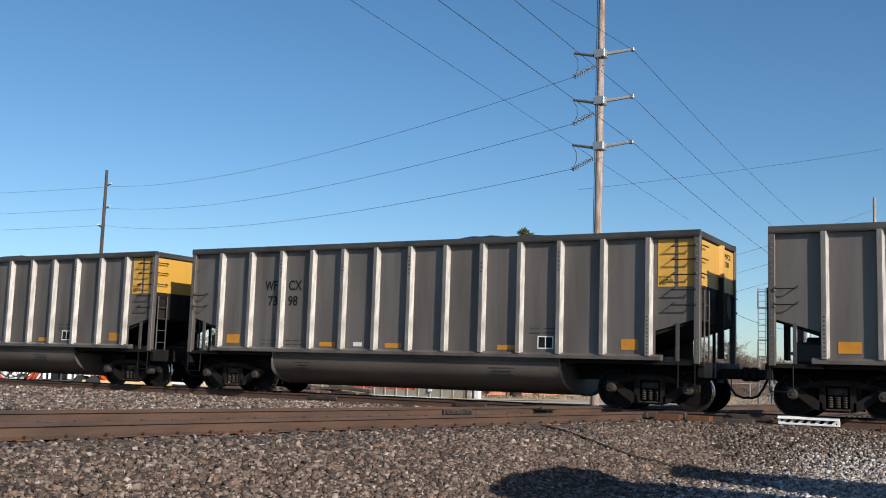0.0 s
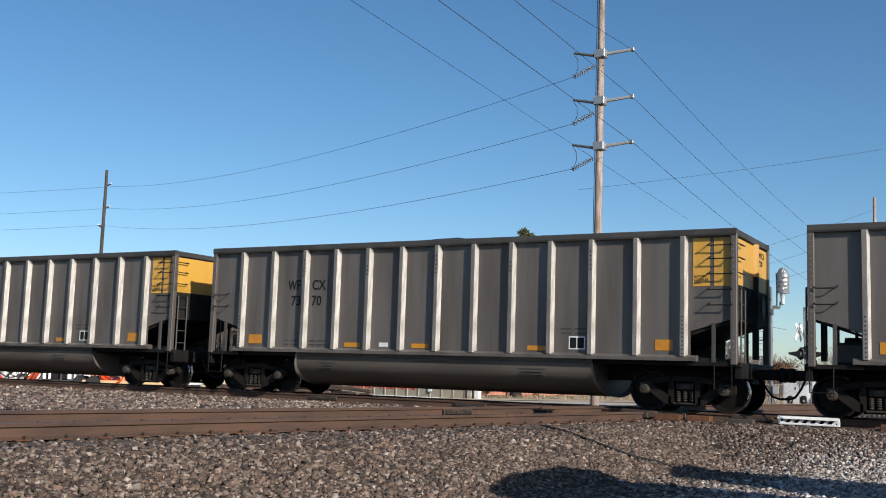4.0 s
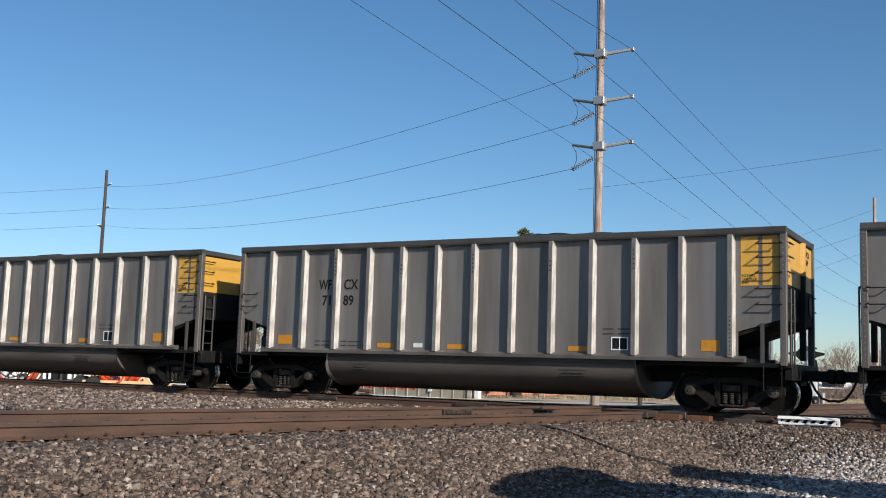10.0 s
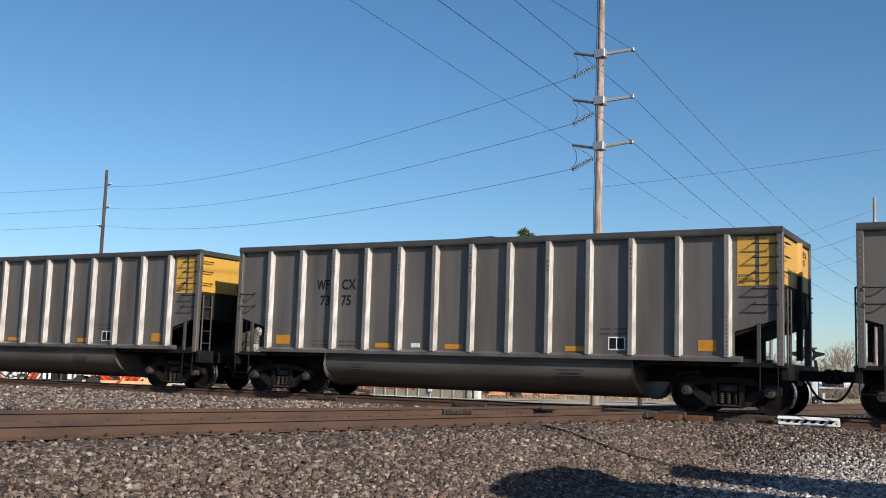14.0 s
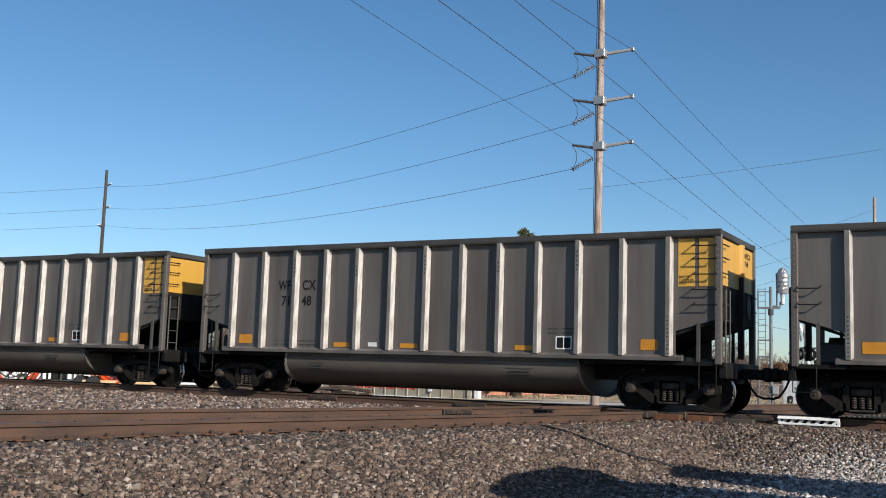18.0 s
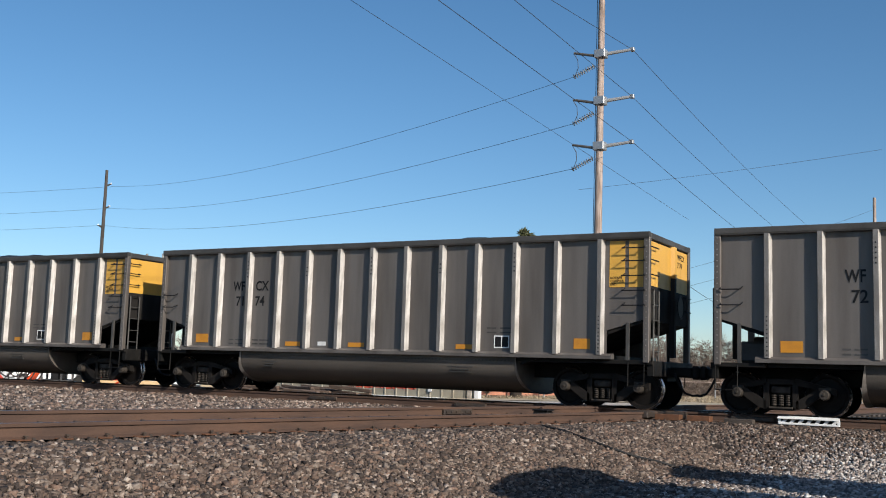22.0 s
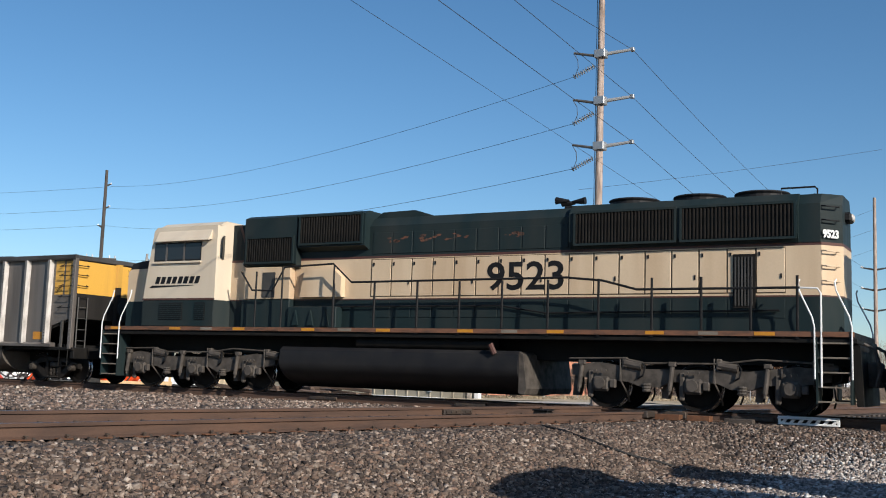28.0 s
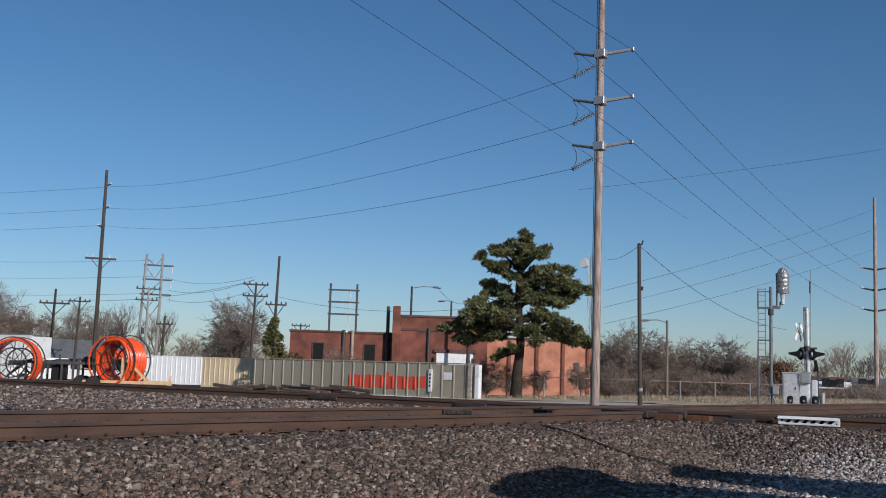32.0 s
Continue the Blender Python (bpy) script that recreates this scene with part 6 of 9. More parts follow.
    low = [(-1.15, 0.18), (1.15, 0.18), (1.45, 0.42), (1.5, 0.70), (-1.5, 0.70), (-1.45, 0.42)]
    part("fuel_tank", Shape().prism(low, -3.55, 4.0, "x"), TAN, e, "dusty tan fuel tank")
    part("tank_block", Shape().prism([(-1.5, 0.70), (-1.5, 1.12), (-1.42, 1.2), (1.42, 1.2), (1.5, 1.12), (1.5, 0.70)], -3.55, -2.62, "x"), TAN, e)
    part("tank_block", Shape().prism([(-1.5, 0.70), (-1.5, 1.12), (-1.42, 1.2), (1.42, 1.2), (1.5, 1.12), (1.5, 0.70)], 2.15, 4.0, "x"), TAN, e)
    for sy in (-1, 1):
        part("filter_housing", Shape().cyl((4.25, sy * 1.05, 1.05), (4.25, sy * 1.05, 0.5), 0.16, 12).box(4.0, 4.5, sy * 1.05 - 0.2, sy * 1.05 + 0.2, 1.02, 1.4, 0.02), TRUCK_DUST, e)
        for x, z, r in ((2.4, 1.33, 0.08), (3.0, 1.30, 0.07), (-3.0, 1.34, 0.09)):
            part("drain_valve", Shape().cyl((x, sy * 1.2, 1.2), (x, sy * 1.2, z), r, 10), MAROON, e)
        part("fuel_pipe", Shape().pipe([(3.6, sy * 1.3, 1.25), (4.2, sy * 1.3, 1.35), (4.5, sy * 1.25, 1.1), (5.0, sy * 1.25, 1.15)], 0.03, 6), FRAME, e)
    part("tank_core", Shape().box(-2.6, 2.13, -0.8, 0.8, 0.7, 1.25), GRIME, e)
    part("sight_glass", Shape().box(2.7, 2.8, -1.515, -1.503, 0.8, 1.15), INK, e)
    step_well(e, 10.2, 1, BLACK, bars=False)
    step_well(e, -10.45, -1, BLACK)
    for sy in (-1, 1):
        part("grab_rail", Shape().pipe([(10.04, sy * 1.56, 0.88), (10.06, sy * 1.57, 1.75), (10.18, sy * 1.55, 2.0), (10.50, sy * 1.45, 2.5), (10.54, sy * 1.42, 2.72), (10.50, sy * 1.38, 2.78)], 0.026, 6), WHITE, e, "white grab rail")
        part("grab_rail", Shape().pipe([(10.74, sy * 1.56, 1.05), (10.66, sy * 1.57, 1.2), (10.66, sy * 1.57, 1.8), (10.80, sy * 1.50, 2.15), (10.92, sy * 1.2, 2.5), (10.95, sy * 1.05, 2.72), (10.95, sy * 0.95, 2.78), (10.95, sy * 0.4, 2.80)], 0.026, 6), WHITE, e, "white grab rail")
        part("end_post", Shape().box(10.72, 10.80, sy * (0.35 if sy < 0 else 0.90) - 0.07, sy * (0.35 if sy < 0 else 0.90) + 0.07, 1.80, 2.72, 0.02), GOLD, e)
        part("end_post", Shape().box(10.74, 10.80, sy * 0.12 - 0.03, sy * 0.12 + 0.03, 1.80, 2.72, 0.01), GOLD, e)
    for x in (-3.0, -1.7, -0.6, 0.32, 2.9, 5.0):
        part("hood_seam", Shape().box(x - 0.015, x + 0.015, -1.10, -1.04, 3.8, 4.28), INK, e)
    part("anticlimber", Shape().box(10.45, 10.88, -0.5, 1.1, 1.64, 1.80, 0.03), GOLD, e)
    part("front_handrail", Shape().pipe([(10.78, 0.2, 2.76), (10.80, 0.4, 2.56), (10.80, 0.6, 2.52), (10.78, 0.88, 2.62)], 0.018, 6), INK, e)
    plow = Shape()
    rows = []
    for y in np.linspace(-1.5, 1.5, 13):
        bulge = 0.25 * (1 - abs(y) / 1.5)
        rows.append([(10.50 + bulge + 0.05, y, 1.15), (10.55 + bulge, y, 0.7), (10.68 + bulge, y, 0.35), (10.84 + bulge, y, 0.10)])
    vs = [p for r in rows for p in r] + [(p[0] - 0.05, p[1], p[2]) for r in rows for p in r]
    n = len(rows) * 4
    fs = []
    for i in range(12):
        for j in range(3):
            a = i * 4 + j
            fs += [(a, a + 1, a + 5, a + 4), (n + a, n + a + 4, n + a + 5, n + a + 1)]
    plow.add(vs, fs)
    part("snow_plow", plow, FRAME, e, "dusty dark curved snow plow")
    for k, dx, drop, dy in ((-1.25, 0.1, 0.75, 0.35), (-1.05, 0.22, 0.5, 0.15), (-0.85, 0.16, 0.9, -0.12), (-0.62, 0.3, 0.62, 0.3), (-0.45, 0.2, 1.0, 0.1), (0.42, 0.3, 0.8, -0.2), (0.66, 0.18, 0.55, 0.22), (0.9, 0.26, 0.95, -0.1), (1.15, 0.2, 0.7, 0.1)):
        part("mu_hose", Shape().pipe([(10.55, k, 1.58), (10.75 + dx * 0.6, k + dy * 0.2, 1.56), (10.85 + dx, k + dy * 0.5, 1.50 - drop * 0.4), (10.84 + dx, k + dy * 0.8, 1.5 - drop * 0.8), (10.78 + dx * 0.7, k + dy, 1.5 - drop)], 0.034, 6), GRIME if dy > 0 else TRUCK_DUST, e)
    part("jumper_cable", Shape().pipe([(10.9, -0.5, 1.5), (11.0, -0.35, 1.25), (11.02, -0.1, 1.12), (11.02, 0.15, 1.3), (11.0, 0.4, 1.42), (10.98, 0.75, 1.25), (10.95, 1.0, 1.05)], 0.032, 7), TAN, e)
    part("jumper_cable", Shape().pipe([(10.95, 1.0, 1.75), (11.0, 1.15, 1.6), (11.02, 1.2, 1.2), (10.95, 1.15, 1.0)], 0.03, 7), WHITE, e)
    part("jumper_cable", Shape().pipe([(10.75, -1.3, 1.45), (10.9, -1.1, 1.62), (10.95, -0.95, 1.74), (10.9, -1.02, 1.62), (10.75, -1.2, 1.5)], 0.028, 7), WHITE, e)
    part("pilot_plate", Shape().box(10.40, 10.52, -1.45, 1.45, 0.35, 1.60, 0.02), GRIME, e)
    part("draft_box", Shape().box(10.5, 10.95, -0.32, 0.32, 0.62, 1.15, 0.04), TRUCK_DUST, e)
    for k in (-0.75, 0.62):
        part("uncoupling_bracket", Shape().box(10.6, 10.92, k - 0.1, k + 0.12, 0.9, 1.32, 0.03).box(10.75, 11.0, k - 0.05, k + 0.2, 0.62, 0.85, 0.03), TRUCK_DUST, e)
    part("cut_lever", Shape().pipe([(10.8, -1.45, 1.25), (10.95, -1.2, 1.15), (10.98, -0.2, 1.1), (11.05, 0, 1.05)], 0.02, 6), WHITE, e)
    for sx in (-1, 1):
        part("coupler", Shape().box(min(sx * 10.7, sx * 11.2), max(sx * 10.7, sx * 11.2), -0.14, 0.14, 0.72, 1.0, 0.04), GRIME, e)
        for k in (-0.9, -0.6, 0.6):
            part("air_hose", Shape().pipe([(sx * 10.9, k, 1.25), (sx * 11.1, k, 1.2), (sx * 11.2, k + 0.1, 0.95), (sx * 11.2, k + 0.25, 0.8)], 0.028, 6), INK, e)
        engine_truck(e, sx * 7.1, (-2.03, 0.0, 2.03), FRAME, "arched")
    part("rear_pilot", Shape().box(-10.95, -10.75, -1.4, 1.4, 0.2, 1.5, 0.02), GRIME, e)
    part("rear_headlight", Shape().box(-10.0, -9.85, -0.25, 0.25, 3.5, 3.8, 0.02), BLACK, e)
    return e


engines = [(green_engine(), 441.36), (orange_engine(), 463.74)]
raised(engines[0][0], 1.065, 1.008)
raised(engines[1][0], 1.055)


# ---- the surroundings ----
POLE_WOOD = surface("weathered_pole_wood", (0.44, 0.345, 0.295), (0.21, 0.155, 0.128), 0.85, 0.0, 3.0, (0.38, 0.66), 40, 0.5, (5, 5, 0.5))
POLE_DARK = surface("dark_pole_wood", (0.075, 0.060, 0.050), (0.045, 0.038, 0.033), 0.85, 0.0, 3.0, (0.35, 0.7), 40, 0.3, (4, 4, 0.25))
GALV = surface("galvanised_steel", (0.42, 0.43, 0.44), (0.30, 0.31, 0.32), 0.5, 0.6, 3.0, (0.4, 0.8), 40, 0.05)
DARK_STEEL = surface("dark_steel", (0.06, 0.062, 0.066), (0.09, 0.08, 0.07), 0.6, 0.4, 3.0, (0.4, 0.8), 40, 0.05)
WIRE = surface("dark_wire", (0.05, 0.05, 0.055), (0.07, 0.07, 0.07), 0.6, 0.5, 3.0, (0.4, 0.8), 10, 0.0)
GLAZE = surface("grey_porcelain", (0.62, 0.63, 0.65), (0.45, 0.45, 0.47), 0.3, 0.0, 5.0, (0.4, 0.8), 20, 0.0)
BRICK = surface("red_brick", (0.245, 0.078, 0.050), (0.11, 0.045, 0.033), 0.9, 0.0, 1.1, (0.35, 0.68), 14, 0.5, None, 0.06)
BRICK_PINK = surface("soft_pink_brick", (0.60, 0.255, 0.155), (0.33, 0.132, 0.085), 0.9, 0.0, 0.9, (0.38, 0.72), 14, 0.5)
MORTAR = surface("dark_brick_trim", (0.12, 0.06, 0.05), (0.08, 0.05, 0.045), 0.9, 0.0, 2, (0.4, 0.7), 20, 0.2)
WALL_GREY = surface("faded_grey_green_paint", (0.38, 0.345, 0.265), (0.24, 0.215, 0.165), 0.65, 0.1, 0.9, (0.35, 0.75), 30, 0.08, STREAK, 0.07)
FLUOR = surface("orange_red_paint", (0.72, 0.095, 0.05), (0.52, 0.085, 0.045), 0.5, 0.0, 3, (0.45, 0.8), 30, 0.03)
CONDUIT = surface("orange_plastic_conduit", (0.86, 0.098, 0.022), (0.62, 0.07, 0.018), 0.35, 0.0, 2, (0.45, 0.8), 20, 0.05)
CONTAINER_WHITE = surface("clean_white_paint", (0.86, 0.86, 0.85), (0.70, 0.69, 0.67), 0.5, 0.0, 1.2, (0.5, 0.85), 40, 0.03)
IVORY = surface("cream_container_paint", (0.72, 0.58, 0.38), (0.6, 0.46, 0.3), 0.6, 0.0, 1.2, (0.4, 0.8), 20, 0.05)
LUMBER = surface("raw_lumber", (0.55, 0.38, 0.20), (0.4, 0.27, 0.15), 0.8, 0.0, 4, (0.4, 0.8), 30, 0.1)
ROOFING = surface("grey_shingle_roof", (0.13, 0.135, 0.14), (0.09, 0.09, 0.095), 0.9, 0.0, 1, (0.4, 0.8), 12, 0.3)
BARK = surface("dark_pine_bark", (0.030, 0.023, 0.019), (0.055, 0.042, 0.032), 0.95, 0.0, 3, (0.4, 0.7), 20, 0.5)
NEEDLE = surface("pine_needles", (0.150, 0.148, 0.055), (0.036, 0.044, 0.018), 0.7, 0.0, 0.9, (0.35, 0.7), 12, 0.1, None, 0.45, True)
TWIG = surface("bare_twigs", (0.235, 0.178, 0.142), (0.130, 0.098, 0.080), 0.95, 0.0, 0.5, (0.35, 0.7), 6, 0.0, None, 0.3, True)
RUSSET = surface("russet_leaves", (0.17, 0.085, 0.045), (0.10, 0.06, 0.04), 0.9, 0.0, 0.5, (0.35, 0.7), 6, 0.0, None, 0.4, True)
OLIVE = surface("olive_leaves", (0.13, 0.12, 0.035), (0.07, 0.075, 0.025), 0.8, 0.0, 0.5, (0.35, 0.7), 6, 0.0, None, 0.4, True)
STRAW = surface("dry_straw", (0.38, 0.30, 0.20), (0.24, 0.19, 0.125), 0.9, 0.0, 1, (0.35, 0.7), 8, 0.0, None, 0.35, True)
TYRE = surface("tyre_rubber", (0.02, 0.02, 0.02), (0.04, 0.038, 0.035), 0.85, 0.0, 5, (0.4, 0.7), 30, 0.1)


def gz(x, y):
    return float(ground_z(x, y))


# -- power lines --
def big_pole():
    """Tall transmission pole with three pairs of arms and three strings of insulators."""
    p = thing("transmission_pole", "tall weathered wooden transmission pole with steel arms", "utility pole", pose(-15.16, 11.47, -0.45))
    part("pole", Shape().cyl((0, 0, -0.3), (0.05, 0.02, 19.0), 0.155, 16, 0.105), POLE_WOOD, p, smooth=True)
    for z in (12.72, 10.98, 9.32):
        part("bracket", Shape().box(-0.17, 0.25, -0.17, 0.17, z - 0.14, z + 0.16, 0.02), GALV, p)
        part("dark_arm", Shape().cyl((-0.1, -0.03, z - 0.05), (-0.86, -0.39, z + 0.06), 0.055, 8, 0.045), DARK_STEEL, p, "dark horizontal arm")
        part("pale_arm", Shape().cyl((0.1, 0.03, z), (1.03, 0.46, z + 0.17), 0.075, 8, 0.055), GALV, p, "pale grey arm")
        part("clamp", Shape().box(0.98, 1.14, 0.40, 0.54, z + 0.10, z + 0.25, 0.02), GALV, p)
        st = part("insulator_string", Shape().cyl((-0.18, -0.08, z - 0.42), (-0.86, -0.40, z - 0.84), 0.02, 6), DARK_STEEL, p)
        a, b = Vector((-0.22, -0.10, z - 0.445)), Vector((-0.83, -0.385, z - 0.82))
        for i in range(9):
            c = a.lerp(b, i / 8)
            d = (b - a).normalized() * 0.022
            part("insulator", Shape().cyl(c - d, c + d, 0.105, 10, 0.06), GLAZE, st)
        part("jumper", Shape().pipe([(-0.84, -0.39, z + 0.02), (-0.72, -0.34, z - 0.2), (-0.70, -0.33, z - 0.5), (-0.80, -0.38, z - 0.8)], 0.012, 5), WIRE, p)
    part("ground_wire", Shape().cyl((-0.165, -0.05, 0), (-0.11, -0.03, 16), 0.012, 5), WIRE, p)
    return p


def far_pole(x, y, h, label, arms, lean=0.0, wood=POLE_DARK, cross=None):
    p = thing("transmission_pole", label, "utility pole", pose(x, y, gz(x, y)))
    part("pole", Shape().cyl((0, 0, -0.3), (lean * h, 0, h), 0.20, 12, 0.13), wood, p, smooth=True)
    for z, sx in arms:
        part("arm", Shape().cyl((lean * z, 0, z), (lean * z + sx * 1.05, 0, z + 0.2), 0.09, 6, 0.06), DARK_STEEL, p)
        part("insulator", Shape().cyl((lean * z + sx * 0.95, 0, z + 0.2), (lean * z + sx * 1.15, 0, z + 0.26), 0.09, 8), GLAZE, p)
    if cross:
        z, w = cross
        part("cross_arm", Shape().box(lean * z - w, lean * z + w, -0.08, 0.08, z, z + 0.16), wood, p)
        for k in (-0.9, -0.55, 0.55, 0.9):
            part("insulator", Shape().cyl((lean * z + k * w, 0, z + 0.16), (lean * z + k * w, 0, z + 0.4), 0.06, 8), GLAZE, p)
        for k in (-1, 1):
            part("brace", Shape().cyl((lean * z + k * w * 0.6, 0, z), (lean * z, 0, z - 0.9), 0.03, 5), DARK_STEEL, p)
    return p


def turned(ob, degrees):
    ob.matrix_basis = ob.matrix_basis @ Matrix.Rotation(radians(degrees), 4, "Z")
    return ob


big_pole()
turned(far_pole(-73.75, 37.6, 18.4, "tall wooden transmission pole with a lower cross arm", [(17.0, 0.4), (15.0, 0.4), (13.3, -0.4)], 0.0, POLE_DARK, (10.5, 1.3)), 50)
turned(far_pole(-16.5, 71.3, 17.1, "tall wooden transmission pole with side arms", [(10.9, -1), (9.15, -1), (7.4, -1), (10.9, 1), (9.15, 1), (7.4, 1)], 0.004, POLE_WOOD), 14)


def cross_pole(x, y, h, levels, width, label="wooden utility pole with cross arms", turn=45, extra=None):
    p = thing("utility_pole", label, "utility pole", pose(x, y, gz(x, y), 0, 0, turn), group="utility poles in the yard")
    part("pole", Shape().cyl((0, 0, -0.3), (0.02 * h, 0, h), 0.17, 10, 0.11), POLE_DARK, p, smooth=True)
    for z in levels:
        part("cross_arm", Shape().box(0.02 * z - width, 0.02 * z + width, -0.07, 0.07, z, z + 0.15), POLE_DARK, p)
        for k in (-0.92, -0.5, 0.5, 0.92):
            part("insulator", Shape().cyl((0.02 * z + k * width, 0, z + 0.15), (0.02 * z + k * width, 0, z + 0.36), 0.08, 8, 0.06), DARK_STEEL, p)
        for k in (-1, 1):
            part("brace", Shape().cyl((0.02 * z + k * width * 0.72, 0, z), (0.02 * z, 0, z - 1.15), 0.045, 5), DARK_STEEL, p)
    if extra:
        part("transformer", Shape().cyl((0.3, 0, extra), (0.3, 0, extra + 0.8), 0.22, 12), GALV, p)
    return p


cross_pole(-88.0, 43.8, 8.7, [7.2], 1.45)
cross_pole(-102.3, 58.0, 9.2, [8.6], 1.2, "grey utility pole with one cross arm")
cross_pole(-74.9, 58.3, 10.4, [10.1, 8.9], 1.3, "utility pole with two cross arms")
cross_pole(-66.6, 52.3, 12.2, [7.5], 1.0, "tall dark utility pole with a transformer", 45, 5.2)
cross_pole(-97.1, 92.0, 8.0, [7.6, 6.9], 1.3, "distant utility pole with cross arms")
cross_pole(-79.0, 50.0, 6.4, [5.5], 0.8, "small utility pole with a cross arm")


def post(x, y, h, r=0.085):
    p = thing("utility_pole", "slim dark wooden pole with a pale band near its foot", "utility pole", pose(x, y, gz(x, y)))
    part("pole", Shape().cyl((0, 0, -0.3), (-0.1, 0, h), r, 12, r * 0.8), POLE_DARK, p, smooth=True)
    part("band", Shape().cyl((0, 0, 0.62), (0, 0, 0.74), r * 1.06, 12), PALE, p)
    part("cap", Shape().cyl((-0.1, 0, h), (-0.1, 0, h + 0.06), r * 0.95, 12, r * 0.4), DARK_STEEL, p)
    part("bracket", Shape().box(-0.04, 0.08, -0.03, 0.03, h - 1.75, h - 1.6, 0.01), DARK_STEEL, p)
    part("pin", Shape().cyl((0.0, 0, h - 0.02), (0.06, 0, h + 0.16), 0.03, 6), DARK_STEEL, p)


post(-14.85, 14.86, 6.15)


TIMBER_GREY = surface("grey_brown_lamp_pole", (0.20, 0.165, 0.135), (0.12, 0.10, 0.085), 0.85, 0.0, 3.0, (0.4, 0.75), 30, 0.2, (4, 4, 0.3))


def street_lamp(x, y, h, arm, turn, wood=True, z0=None):
    p = thing("street_lamp", "street lamp with a long arm on a tall pole", "street lamp", pose(x, y, gz(x, y) if z0 is None else z0, 0, 0, turn))
    part("pole", Shape().cyl((0, 0, -0.3), (0, 0, h), 0.12 if wood else 0.10, 10, 0.085 if wood else 0.075), POLE_DARK if wood else TIMBER_GREY, p, smooth=True)
    part("arm", Shape().pipe([(0, 0, h - 0.15), (arm * 0.5, 0, h + 0.02), (arm, 0, h)], 0.035, 6), GALV, p)
    hd = Shape().lathe([(0.02, 0), (0.12, 0.1), (0.15, 0.4), (0.10, 0.7), (0.02, 0.75)], (0, 0, 0), "x", 12)
    k = 1 if arm > 0 else -1
    hd.v = [(arm + k * (a - 0.1), b, h + c * 0.6 - 0.08 * a) for a, b, c in hd.v]
    part("lamp_head", hd, GALV, p, smooth=True)


street_lamp(-25.1, 45.2, 5.25, -1.2, 20, False)
street_lamp(-47.9, 47.9, 8.6, 1.75, 33)
street_lamp(-50.5, 58.2, 8.2, -0.6, 33)
cross_pole(-41.4, 46.2, 7.2, [], 0.5, "dark utility pole in front of the brick building")


TOWER_GREY = surface("pale_weathered_tower", (0.34, 0.33, 0.315), (0.22, 0.21, 0.20), 0.8, 0.1, 3.0, (0.4, 0.75), 30, 0.2, (4, 4, 0.3))


def lattice_tower():
    """Two-legged pole structure with arms and braces, pale grey, a short pole before it."""
    p = thing("lattice_tower", "pale two-legged transmission structure with braces and cross arms", "power tower", pose(-104.4, 71.0, gz(-104.4, 71.0), 0, 0, 48))
    part("leg", Shape().cyl((-1.55, 0, -0.3), (-0.92, 0, 15.8), 0.2, 8, 0.15), TOWER_GREY, p)
    part("leg", Shape().cyl((0.95, 0, -0.3), (1.10, 0, 15.9), 0.2, 8, 0.15), TOWER_GREY, p)
    for x0, z0, x1, z1 in ((-0.95, 15.3, 0.2, 14.3), (1.1, 15.5, 0.2, 14.3), (-0.95, 14.1, 0.2, 12.6), (1.05, 14.1, 0.2, 12.6), (-1.2, 6.0, 1.0, 9.4), (1.0, 6.0, -1.1, 9.4), (-1.1, 10.3, 0.9, 12.2)):
        part("brace", Shape().cyl((x0, 0, z0), (x1, 0, z1), 0.075, 5), TOWER_GREY, p)
    for z, a, b in ((14.35, -1.25, 2.5), (12.5, -1.3, 2.4), (10.55, -1.45, 2.45)):
        part("cross_arm", Shape().box(a, b, -0.1, 0.1, z - 0.1, z + 0.1), DARK_STEEL, p)
        part("insulator", Shape().cyl((b - 0.15, 0, z), (b - 0.15, 0, z - 1.0), 0.09, 8), GLAZE, p)
    q = thing("utility_pole", "pale weathered pole with two dark arms before the tower", "utility pole", pose(-103.9, 70.4, gz(-103.9, 70.4), 0, 0, 48), group="utility poles in the yard")
    part("pole", Shape().cyl((-0.35, 0, -0.3), (-0.30, 0, 11.4), 0.18, 10, 0.12), TOWER_GREY, q, smooth=True)
    for z, a, b in ((11.2, -1.9, 1.2), (9.75, -1.9, 0.9)):
        part("cross_arm", Shape().box(a, b, -0.07, 0.07, z - 0.08, z + 0.08), DARK_STEEL, q)
        for k in (0.05, 0.3, 0.75, 0.95):
            part("insulator", Shape().cyl((a + (b - a) * k, 0, z + 0.05), (a + (b - a) * k, 0, z + 0.34), 0.1, 8, 0.07), DARK_STEEL, q)
        for k in (0.2, 0.8):
            part("brace", Shape().cyl((a + (b - a) * k, 0, z), (-0.3, 0, z - 0.9), 0.04, 5), DARK_STEEL, q)
    part("transformer", Shape().cyl((-0.75, 0, 5.4), (-0.75, 0, 6.2), 0.2, 12), DARK_STEEL, q)


lattice_tower()


def h_frame():
    p = thing("h_frame", "dark steel frame of two posts with three cross bars", "power structure", pose(-80.1, 80.1, gz(-80.1, 80.1), 0, 0, 38))
    for k in (-1, 1):
        part("post", Shape().box(k * 1.65 - 0.13, k * 1.65 + 0.13, -0.13, 0.13, -0.3, 12.3, 0.02), DARK_STEEL, p)
    for z in (11.4, 9.9, 8.4):
        part("cross_bar", Shape().box(-1.9, 1.95, -0.09, 0.09, z, z + 0.2, 0.02), DARK_STEEL, p)
        part("insulator", Shape().cyl((0.8, 0, z), (0.8, 0, z - 0.75), 0.08, 8), GLAZE, p)


h_frame()


